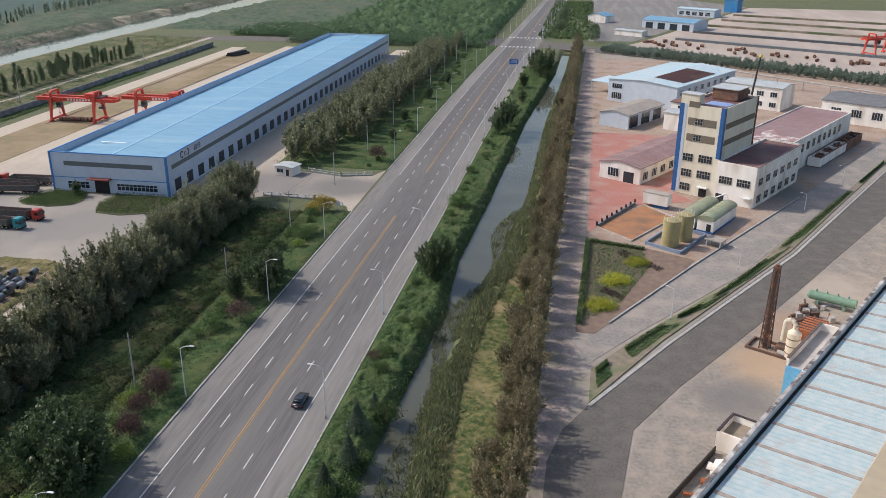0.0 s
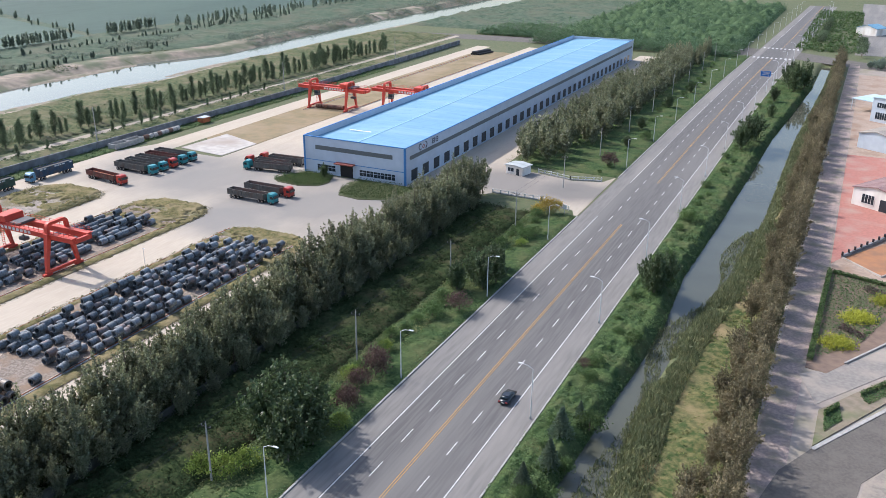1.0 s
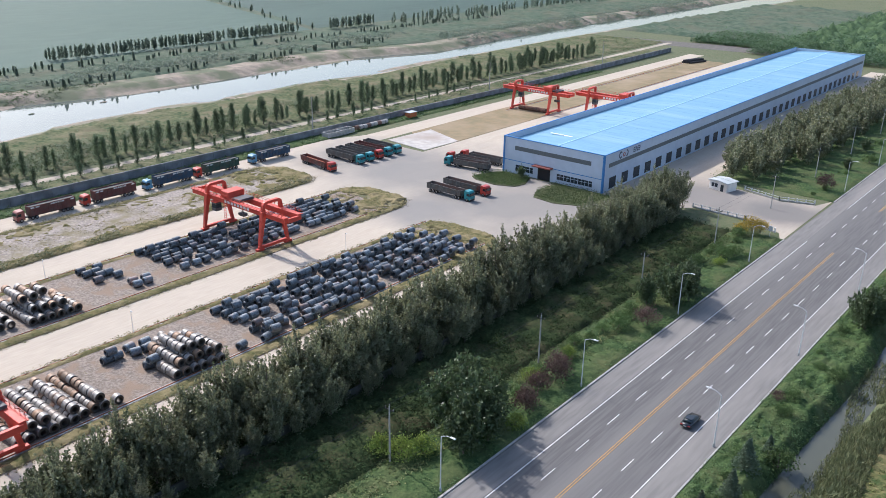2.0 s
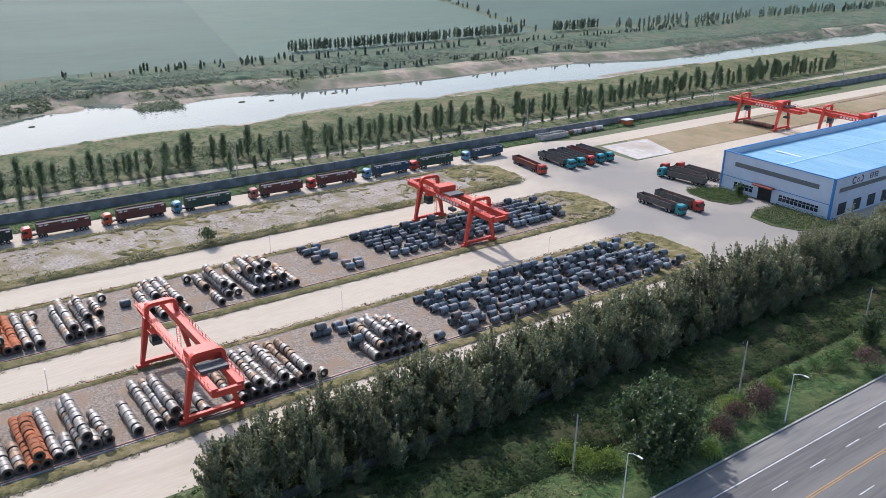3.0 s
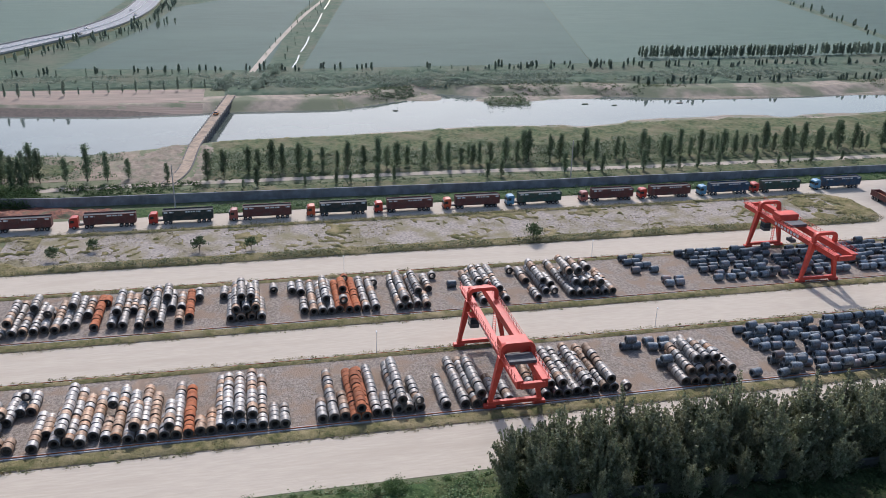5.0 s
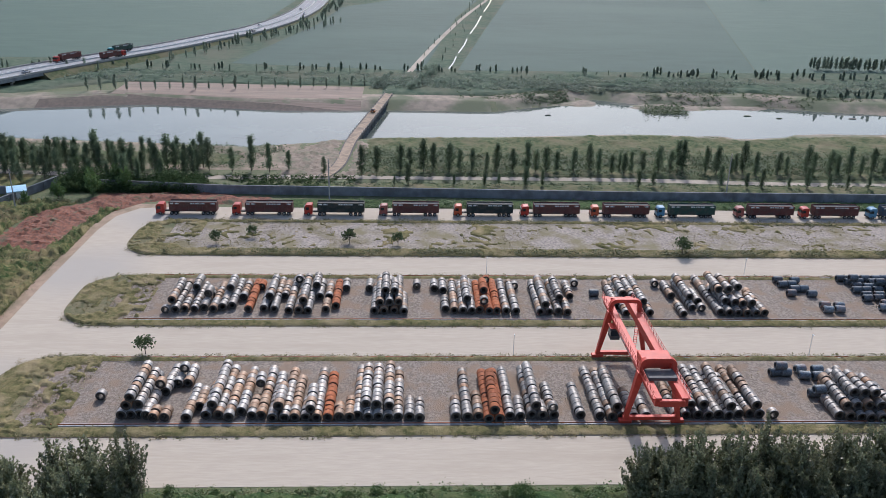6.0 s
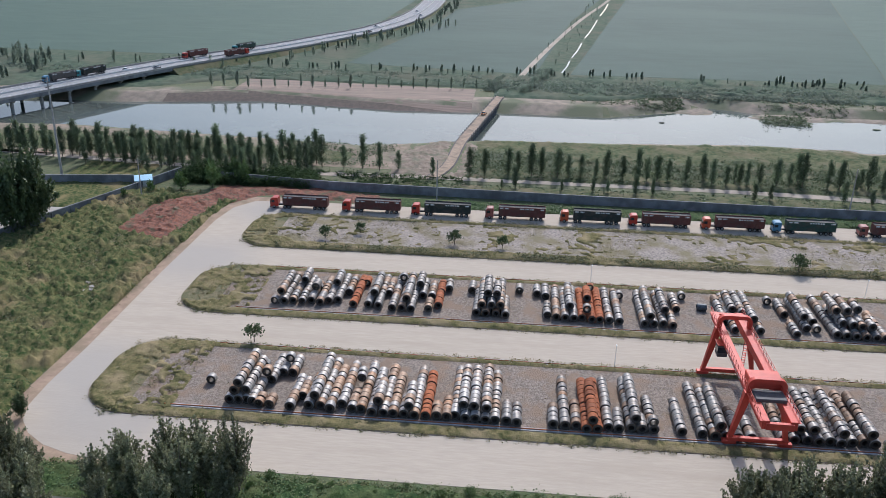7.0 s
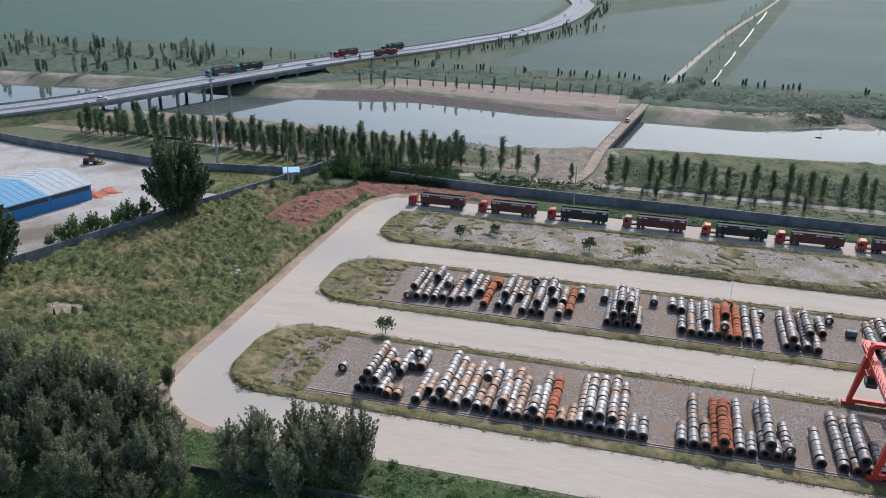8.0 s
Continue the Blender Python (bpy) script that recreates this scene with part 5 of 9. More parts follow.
plant([tree("purple_shrub", "round", 4.4, 4.6, 1100, 0.26, LEAF_PURPLE, "dark purple-leaved plum shrub", "purple shrubs", 80)], [(-69, 115.5, 1.1), (-70.5, 119, 0.95), (-69.8, 111, 0.8), (-67.6, 103.6, 0.9), (-69, 106.5, 0.75), (-66.9, 147.4, 0.95), (-68.5, 272, 1.15), (-36, 136, 0.45)], 4)
plant([tree("lime_shrub", "round", 3.4, 4.4, 1100, 0.26, LEAF_LIME, "bright yellow-green roadside shrub", "lime shrubs", 84)], [(-75, 80, 1.0), (-73, 83, 0.9), (-78, 79, 0.9), (-66.2, 98.5, 0.75), (-72.8, 113, 0.8), (-72.4, 125, 0.7), (-69, 190, 0.6)], 5)
plant([tree("yellow_tree", "round", 5.0, 5.0, 1100, 0.28, LEAF_YELLOW, "small tree with yellow autumn leaves", "yellow trees", 86)], [(-71.5, 217.5, 1.0), (-69.5, 219, 0.8), (-73.5, 215, 0.7)], 6)
plant([tree("conifer", "cone", 6.2, 5.0, 3600, 0.26, foliage("conifer_needles", (0.10, 0.14, 0.09), (0.13, 0.165, 0.105), island=0.15), "grey-green conifer on the canal bank", "conifers", 88)], [(-32.6, 112, 1.0), (-31.8, 104.0, 0.9), (-33.5, 97, 0.8), (-31.5, 119, 0.6)], 7)

# low growth along road and canal
east = lambda y: np.interp(y, CANAL_Y, CANAL_W) + 0.3
w_e = lambda y: np.interp(y, CANAL_Y, CANAL_E)
weed_mat("bank_cover", lambda y: road_off(y) - 37.6, lambda y: east(y) + 0.4, 40, 480, 1.1, 0.7, LUSH, "lush green creepers over the canal bank", 3)
weed_mat("verge_cover", -76.5, lambda y: road_off(y) - 63.7, 50, 219, 0.7, 0.7, LUSH, "grassy green road verge", 4)
weed_mat("verge_cover", -100, lambda y: road_off(y) - 63.7, 262, 560, 0.8, 1.4, LUSH, "grassy green road verge", 5)
weed_mat("yard_cover", -103, -78, -120, 32, 1.3, 0.8, LUSH, "rough weeds beside the yard road", 6)
# the belt's shadow is put into this cover's dark colour
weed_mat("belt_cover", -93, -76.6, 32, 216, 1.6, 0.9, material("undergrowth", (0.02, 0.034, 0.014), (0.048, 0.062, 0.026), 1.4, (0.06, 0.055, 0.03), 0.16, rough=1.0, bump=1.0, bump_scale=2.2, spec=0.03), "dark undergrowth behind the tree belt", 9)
weed_mat("east_bank_cover", lambda y: w_e(y) + 3.0, -4.6, 60, 560, 0.6, 0.9, MEADOW, "dry grass under the tree row", 7)
stuff("bank_weeds", scatter(lambda y: road_off(y) - 37.2, east, 40, 250, 60000, 1.2, 90, 0.16) + scatter(lambda y: road_off(y) - 37.2, east, 250, 480, 26000, 1.1, 89, 0.16, tuft=(7, 0.8)), 0.24, BANK_GREEN, "lush green creepers covering the canal bank", 90)
stuff("verge_grass", scatter(-76, lambda y: road_off(y) - 64.2, 50, 218, 64000, 0.5, 91, 0.16) + scatter(-72, lambda y: road_off(y) - 64.0, 262, 540, 20000, 0.6, 92, 0.2, tuft=(7, 0.8)), 0.24, BANK_GREEN, "green grass on the road verge", 91)
stuff("verge_weeds", scatter(-76.5, -70, 60, 222, 22000, 0.9, 93, 0.15) + scatter(-104, -72, 262, 540, 12000, 1.2, 94, 0.1, tuft=(7, 0.9)), 0.26, WEED, "rough weeds under the tree belt", 93)
stuff("yard_edge_weeds", scatter(-103.5, -79, -114, 36, 72000, 1.2, 95, 0.12), 0.26, WEED, "rough green weeds beside the yard road", 95)
stuff("yard_edge_creepers", scatter(-103, -79, -114, 36, 44000, 1.5, 195, 0.1, 0.3, tuft=(10, 0.9)), 0.28, BANK_GREEN, "dark green creepers beside the yard road", 195)
# these leaves are darkened too, to deepen the shade behind the belt
stuff("undergrowth", scatter(-103, -94, 28, 216, 16000, 1.6, 96, 0.15) + scatter(-92.5, -77, 32, 216, 52000, 2.4, 194, 0.12, 0.25, tuft=(11, 1.0)), 0.3, foliage("shade_dark_leaves", (0.032, 0.052, 0.022), (0.055, 0.08, 0.034), rnd=0.0, island=0.25, gloss=(0.9, 0.05)), "dark undergrowth of the tree belt", 96)
stuff("reeds", scatter(lambda y: w_e(y) - 3.2 + 2.0 * math.sin(y * 0.11), lambda y: w_e(y) + 5.5, 60, 235, 52000, 1.5, 97, 0.2, 0.22, tuft=(1, 0.1)) + scatter(lambda y: w_e(y), lambda y: w_e(y) + 3.5, 235, 560, 14000, 1.5, 98, 0.2, 0.3, tuft=(1, 0.1)), 0.75, REED, "pale green reeds along the canal", 97, upright=True)
stuff("bank_grass", scatter(lambda y: w_e(y) + 4.5, -9.5, 60, 560, 34000, 0.5, 99, 0.2, 0.3), 0.3, foliage("yellow_grass", (0.16, 0.17, 0.05), (0.12, 0.15, 0.045), rnd=0), "yellow-green grass on the canal bank", 99)

# the brown-green tree row on the east bank
ROW = [tree("bank_tree", "plume", 9.6 + 0.5 * i, 7.0, 3000, 0.29, LEAF_OLIVE, "olive brown-green tree in a row along the path", "trees along the canal path", 110 + i) for i in range(4)]
plant(ROW, along(-6.4, 62, 560, 3.5, 0.8, 111, 0.82, 1.08, 0.97) + along(-9.8, 64, 400, 4.4, 1.2, 112, 0.55, 0.9, 0.9), 8)

# verges of the strips
edge_pts, dry_pts = [], []
for nm, x0, x1, y0, y1 in STRIPS:
    for a, b in ((x0 - 0.3, x0 + 1.6), (x1 - 2.6, x1 + 0.2)):
        n = 11000
        edge_pts += scatter(a - 0.3, b + 0.3, y0 + 5, y1 - 5, n, 0.6 if nm != "strip_north" else 1.0, 120 + len(edge_pts) % 97, 0.3, 0.2)
    for ya, yb in ((y0 + 1, y0 + 17), (y1 - 20, y1 - 1)):
        dry_pts += scatter(x0 + 1.5, x1 - 1.5, ya, yb, 3000, 0.8, 140 + len(dry_pts) % 89, 0.2, 0.42)
dry_pts += scatter(-141.5, -119.5, -66, 160, 9000, 0.22, 165, 0.11, 0.56) + scatter(-180.5, -158.5, -64, 166, 11000, 0.25, 166, 0.11, 0.54)
dry_pts += scatter(-219.5, -196, -60, 165, 40000, 0.45, 160, 0.09, 0.52)
edge_pts += scatter(-199.5, -194.8, -70, 172, 9000, 1.0, 161, 0.2, 0.3)
DRY_COVER = material("dry_strip_weeds", (0.075, 0.08, 0.032), (0.20, 0.165, 0.08), 1.1, (0.255, 0.205, 0.115), 0.2, rough=1.0, bump=1.0, bump_scale=3.0, cut=(0.3, 0.7), spec=0.05)
for nm, x0, x1, y0, y1 in STRIPS:
    wide = 2.0 if nm != "strip_north" else 4.0
    tip = round_rect(x0 + 0.3, x1 - 0.3, y0 + 0.3, y1 - 0.3, 8.7)
    weed_mat("strip_cover", x0 + 0.1, x0 + 1.9, y0 + 8, y1 - 8, 0.45, 0.5, DRY_COVER, "dry weeds along the strip edge", 31, None, 0.2, 0.5)
    weed_mat("strip_cover", x1 - wide - 0.8, x1 - 0.1, y0 + 8, y1 - 8, 0.5, 0.5, DRY_COVER, "dry weeds along the strip edge", 32, None, 0.2, 0.5)
    for ya, yb, sd in ((y0, y0 + 17, 33), (y1 - 21, y1, 34)):
        weed_mat("tip_cover", x0, x1, ya, yb, 0.6, 0.5, DRY_COVER, "dry weeds at the end of the strip", sd, lambda x, y: not inside(x, y, tip) or noise.noise((x * 0.13, y * 0.13, sd)) + 0.7 * noise.noise((x * 0.55, y * 0.55, sd)) < -0.02 - 0.4 * (abs(y - (y0 if sd == 33 else y1)) < 7), 0.2, 0.4)
weed_mat("strip_patch", -219, -197, -58, 165, 0.4, 0.6, DRY_COVER, "patches of dry weeds on the gravel", 36, lambda x, y: noise.noise((x * 0.09, y * 0.09, 36)) + 0.9 * noise.noise((x * 0.5, y * 0.5, 37)) < 0.30, 0.17)
stuff("strip_bushes", scatter(-198.2, -194.9, -64, 168, 16000, 1.5, 162, 0.1, 0.42, tuft=(11, 0.7)) + scatter(-219.8, -217.5, -64, 168, 6000, 0.8, 163, 0.1, 0.5, tuft=(9, 0.6)), 0.26, foliage("strip_bush_leaves", (0.085, 0.105, 0.045), (0.13, 0.13, 0.06), rnd=0, island=0.12), "rough olive bushes along the strip edge", 162)
stuff("strip_verge", edge_pts, 0.22, foliage("verge_weed_leaves", (0.11, 0.12, 0.045), (0.235, 0.195, 0.095), rnd=0.0, island=0.25, scale=0.12), "yellow-green weeds along the strip edges", 120)
stuff("strip_weeds", dry_pts, 0.2, DRY_WEED, "dry weeds on the gravel strips", 121)
plant([tree("yard_bush", "round", 2.6, 2.4, 500, 0.24, LEAF_DARK, "small green bush on the gravel", "yard bushes", 170)], [(-145, -53.4, 1.55), (-202.8, -52, 0.9), (-207.7, -43.6, 0.8), (-202, -5.5, 0.9), (-203, -18, 1.0), (-196.5, 67, 1.2)], 9)
# hedge beds in front of the hall
HEDGE = foliage("clipped_hedge", (0.055, 0.095, 0.03), (0.09, 0.13, 0.04))
for pts in ([(-161, 209.5), (-158, 207.5), (-150, 206.8), (-144, 209.5), (-143, 214), (-145.5, 220.5), (-156.8, 220.5), (-160.5, 214)], [(-136.5, 211), (-133.5, 204.5), (-126, 203.5), (-119, 206.5), (-115.5, 213), (-115.5, 220), (-118, 222), (-119, 220.8), (-136, 220.8)]):
    bed = slab("hedge_bed", pts, -0.1, 0.2, GROUND, "kerbed planting bed before the hall", "bed")
    cx, cy = sum(p[0] for p in pts) / len(pts), sum(p[1] for p in pts) / len(pts)
    r = np.random.default_rng(7)
    hp = []
    while len(hp) < 11000:
        x, y = r.uniform(-162, -115), r.uniform(203, 222)
        if inside(x, y, pts):
            rim = not inside(cx + (x - cx) * 1.14, cy + (y - cy) * 1.14, pts)
            hp.append((x, y, r.uniform(0.1, 1.25 if rim else 0.75)))
    tagged(mesh_obj("hedge", leaf_mesh("hedge", hp, 0.2, HEDGE, 8), HEDGE), "low clipped green hedge in a bed", "hedge", "hedges before the hall")

# ---- beyond the yard: wall, path, poplars, river banks ----
def wall_line(name, pts, h, t, mat, label):
    bm = bmesh.new()
    for a, b in zip(pts, pts[1:]):
        beam(bm, (*a, h / 2 - 0.1), (*b, h / 2 - 0.1), t, h + 0.2)
        beam(bm, (*a, h + 0.08), (*b, h + 0.08), t + 0.15, 0.16)

    for a, b in zip(pts, pts[1:]):
        n = max(1, int((Vector(b) - Vector(a)).length / 6))
        for i in range(n):
            p = Vector(a).lerp(Vector(b), i / n)
            box(bm, p.x - 0.25, p.x + 0.25, p.y - 0.25, p.y + 0.25, -0.1, h + 0.12)
    return tagged(obj(name, bm, mat), label, "wall", kind="structure")


wall_line("wall_west", [(-248, -96), (-243.5, -60), (-242.5, -23), (-240, 60), (-239.5, 121), (-238.5, 210), (-236, 333), (-239, 521)], 2.6, 0.3, WALL_GREY, "long grey rendered boundary wall")
wall_line("wall_neighbour", [(-240.6, -121), (-236.8, -146), (-236.4, -162), (-239.4, -182), (-244, -216), (-251, -250)], 2.6, 0.3, WALL_GREY, "grey wall behind the neighbouring yard")
wall_line("wall_south", [(-120, -162), (-155, -148), (-194, -133), (-228, -119), (-252, -110)], 2.4, 0.3, WALL_GREY, "grey boundary wall along the weedy field")


def draped(name, ys, x0s, x1s, cols, mat, label, lift=0.06, category="ground"):
    """A sheet that follows the ground between two lines."""
    verts, faces = [], []
    yy = np.arange(ys[0], ys[-1] + 0.1, 6.0)
    for y in yy:
        a, b = np.interp(y, ys, x0s), np.interp(y, ys, x1s)
        verts += [(a + (b - a) * i / cols, y, height(a + (b - a) * i / cols, y) + lift) for i in range(cols + 1)]
    n = cols + 1
    faces = [(j * n + i, j * n + i + 1, (j + 1) * n + i + 1, (j + 1) * n + i) for j in range(len(yy) - 1) for i in range(cols)]
    me = bpy.data.meshes.new(name)
    me.from_pydata(verts, [], faces)
    return tagged(mesh_obj(name, me, mat, smooth=True), label, category, kind="structure")


RY = RIVER_Y[1:-1]
re, rw = RIVER_E[1:-1], RIVER_W[1:-1]
draped("sandbank_far", RY, [w - 20 for w in rw], [w + 4 for w in rw], 14, SAND, "sandy far bank of the river with thin grass", 0.08)
draped("sandbank_near", [y for y in RY if y > 20], [e - 4 for y, e in zip(RY, re) if y > 20], [e + 13 for y, e in zip(RY, re) if y > 20], 8, SAND, "bare sandy near bank of the river", 0.08)
draped("mud_bank", [-240, -180, -120, -60, -40], [-314, -318, -311, -308, -304], [-268, -268, -268, -268, -268], 10, material("ploughed_mud", (0.25, 0.19, 0.135), (0.17, 0.13, 0.09), 0.45, (0.11, 0.115, 0.06), 0.09, bump=0.8, bump_scale=1.0), "bare brown earth beside the pond", 0.10)
draped("mud_terrace", [-138, -120, -60, -24], [-414, -414, -410, -408], [-386, -384, -374, -369], 8, material("brown_terrace", (0.27, 0.195, 0.15), (0.19, 0.14, 0.105), 0.55, (0.15, 0.125, 0.09), 0.08, stretch=(1.6, 0.12, 1), bump=0.9, bump_scale=1.0), "ploughed pinkish-brown terrace on the far bank", 0.12)
draped("terrace_slope", [-165, -138, -120, -60, -24], [-380, -386.2, -384.2, -374.2, -369.2], [-360, -372, -376, -366, -358], 4, material("damp_slope", (0.14, 0.105, 0.08), (0.10, 0.078, 0.06), 0.5, bump=0.6), "dark damp earth slope above the pond", 0.14)
PATH_MAT = material("dusty_track", (0.40, 0.335, 0.265), (0.33, 0.28, 0.22), 0.5, (0.26, 0.23, 0.17), 0.08, rough=0.95)


def track(name, pts, w, z, mat, label, n=8, category="track"):
    return tagged(obj(name, ribbon(bmesh.new(), bend(pts, n), w, z), mat), label, category, kind="structure")


track("path_west", [(-276, -215), (-268, -170), (-260, -85), (-261, -26), (-260.5, 65), (-257, 128), (-257, 240), (-256, 400), (-258, 560)], 4.0, 0.10, PATH_MAT, "dusty farm track behind the wall")
track("track_fields", [(-445, -3), (-560, 16), (-700, 42), (-867, 78), (-1100, 125)], 3.2, 0.12, PATH_MAT, "dusty farm track between the fields")
track("track_far", [(-428, -420), (-440, -130), (-437, 0), (-430, 110), (-432, 240), (-440, 420), (-430, 620), (-420, 900)], 4.0, 0.12, PATH_MAT, "dusty farm track on the far bank")
DITCH = water("ditch_water", (0.25, 0.28, 0.28), 0.05)
for a, b in ((0.02, 0.12), (0.15, 0.30), (0.36, 0.62), (0.70, 0.95)):
    track("field_ditch", [(-454 - 414 * a, 18 + 63 * a), (-454 - 414 * (a + b) / 2, 18.6 + 63 * (a + b) / 2), (-454 - 414 * b, 18 + 63 * b)], 0.9 + 0.5 * a, 0.14, DITCH, "narrow bright water ditch between fields", category="ditch")


def causeway():
    """The low dam road that crosses the river."""
    t = thing("causeway", "low concrete dam road across the river", "causeway")
    line = bend([(-261, -30), (-276, -26), (-306, -24), (-330, -20.8), (-353, -17.6), (-381, -13.6), (-410, -9.6), (-447, -3.6)], 6)
    bm = bmesh.new()
    for a, b in zip(line, line[1:]):
        beam(bm, (*a, -0.35), (*b, -0.35), 4.4, 1.1)
        if not -408 < a[0] < -316:
            beam(bm, (*a, -2.2), (*b, -2.2), 4.0, 3.4)
    part("body", bm, material("dark_dam", (0.085, 0.08, 0.078), (0.055, 0.052, 0.05), 0.4, (0.13, 0.11, 0.095), 0.2), t)
    part("roadway", ribbon(bmesh.new(), line, 3.5, 0.26), DAM_TRACK, t, "dusty trodden brown roadway")
    for i, p in enumerate(line):
        if -410 < p[0] < -314:
            part("pier", boxes((p[0] - 0.7, p[0] + 0.7, p[1] - 1.9, p[1] + 2.3, -4.4, -0.3)), WALL_GREY, t)
            for s in (-2.1, 2.1):
                part("kerb_post", boxes((p[0] - 0.2, p[0] + 0.2, p[1] + s - 0.15, p[1] + s + 0.15, 0.1, 0.9)), PALE_CONCRETE, t)


DAM_TRACK = material("brown_track", (0.36, 0.27, 0.19), (0.26, 0.195, 0.14), 0.9, (0.19, 0.15, 0.11), 0.3, rough=0.95, bump=0.5)
causeway()


def edge_distance(x, y, pts):
    best = 1e9
    for (x0, y0), (x1, y1) in zip(pts, pts[1:] + pts[:1]):
        dx, dy = x1 - x0, y1 - y0
        u = max(0, min(1, ((x - x0) * dx + (y - y0) * dy) / (dx * dx + dy * dy)))
        best = min(best, math.hypot(x - x0 - u * dx, y - y0 - u * dy))
    return best


def earth_heap(name, pts, h, mat, label, seed, soft=6.0, n=56):
    """Heaped earth that runs out to nothing at an uneven edge."""
    xs, ys = [p[0] for p in pts], [p[1] for p in pts]
    verts = []
    for j in range(n + 1):
        for i in range(n + 1):
            x, y = min(xs) - 3 + (max(xs) - min(xs) + 6) * i / n, min(ys) - 3 + (max(ys) - min(ys) + 6) * j / n
            d = edge_distance(x, y, pts) * (1 if inside(x, y, pts) else -1) + 3.0 * noise.noise((x * 0.2, y * 0.2, seed + 9)) + 2.2 * noise.noise((x * 0.7, y * 0.7, seed + 9))
            k = min(1.0, d / soft)
            lump = 0.45 + 0.4 * noise.noise((x * 0.13, y * 0.13, seed)) + 0.5 * abs(noise.noise((x * 0.55, y * 0.47, seed))) + 0.45 * noise.noise((x * 1.3, y * 1.2, seed))
            verts.append((x, y, height(x, y) + (0.09 + h * k * max(0.05, lump) if k > 0 else 0.12 * d)))
    faces = [(j * (n + 1) + i, j * (n + 1) + i + 1, (j + 1) * (n + 1) + i + 1, (j + 1) * (n + 1) + i) for j in range(n) for i in range(n)]
    return tagged(mesh_obj(name, mesh_of(name, verts, faces, mat)), label, "earth", kind="structure")


DAM_EARTH = material("dam_earth", (0.23, 0.175, 0.125), (0.15, 0.115, 0.085), 0.6, (0.11, 0.105, 0.06), 0.2, bump=0.9)
earth_heap("dam_spoil", [(-264, -44), (-284, -48), (-298, -40), (-309, -32), (-314, -27), (-264, -28)], 1.0, DAM_EARTH, "churned brown earth beside the dam", 1.3, 5.0, 50)
earth_heap("dam_shoulder", [(-263, -24), (-285, -22), (-308, -21), (-308, -19), (-285, -16), (-263, -20)], 1.0, DAM_EARTH, "brown earth shoulder of the dam", 2.3, 3.0, 36)



def sandbar(cx, cy, rx, ry, top, mat, label, seed):
    """A low island or spit with an uneven shore."""
    n = 26
    verts = []
    for j in range(n + 1):
        for i in range(n + 1):
            u, v = 2.4 * i / n - 1.2, 2.4 * j / n - 1.2
            x, y = cx + rx * u, cy + ry * v
            k = 1 - u * u - v * v + 0.7 * noise.noise((x * 0.12, y * 0.05, seed)) + 0.35 * noise.noise((x * 0.4, y * 0.2, seed))
            verts.append((x, y, -3.0 + top * max(-1.0, min(1.0, 1.6 * k))))
    faces = [(j * (n + 1) + i, j * (n + 1) + i + 1, (j + 1) * (n + 1) + i + 1, (j + 1) * (n + 1) + i) for j in range(n) for i in range(n)]
    return tagged(mesh_obj("sandbar", mesh_of("sandbar", verts, faces, mat)), label, "sandbank", kind="structure")


WET_SAND = material("wet_sand", (0.25, 0.20, 0.15), (0.17, 0.14, 0.105), 0.4, (0.10, 0.115, 0.06), 0.1, rough=0.9, bump=0.4)

for k, row in enumerate(((-328, 70, 2, 9), (-328, 121, 3, 8), (-331, 178, 6, 26), (-331, 210, 7, 24), (-331, 262, 6, 26), (-330, 300, 5, 28), (-333, 395, 5, 45), (-396, 60, 12, 13), (-392, 76, 8, 10), (-386, 120, 7, 22), (-385, 150, 5, 16), (-376, 240, 4, 40), (-376, 330, 5, 40), (-369, 150, 0.7, 1.8), (-365, 163, 0.5, 1.4), (-366, 197, 0.6, 2.0), (-366, 59, 0.4, 1.5))):
    sandbar(*row, 0.35, WET_SAND, "low sandbar at the river's edge", 40 + k)


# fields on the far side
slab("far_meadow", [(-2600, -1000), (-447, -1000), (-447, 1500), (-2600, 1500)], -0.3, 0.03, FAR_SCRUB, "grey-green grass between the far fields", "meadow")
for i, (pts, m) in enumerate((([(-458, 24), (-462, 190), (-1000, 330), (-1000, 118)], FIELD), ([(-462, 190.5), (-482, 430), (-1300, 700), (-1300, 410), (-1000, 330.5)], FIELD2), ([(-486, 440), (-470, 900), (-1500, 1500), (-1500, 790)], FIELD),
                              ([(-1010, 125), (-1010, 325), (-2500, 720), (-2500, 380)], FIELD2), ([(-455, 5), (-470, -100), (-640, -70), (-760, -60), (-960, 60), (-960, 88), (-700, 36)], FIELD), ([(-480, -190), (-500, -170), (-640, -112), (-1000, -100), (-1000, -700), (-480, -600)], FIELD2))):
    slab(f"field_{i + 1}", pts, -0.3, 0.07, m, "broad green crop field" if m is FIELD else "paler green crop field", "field")

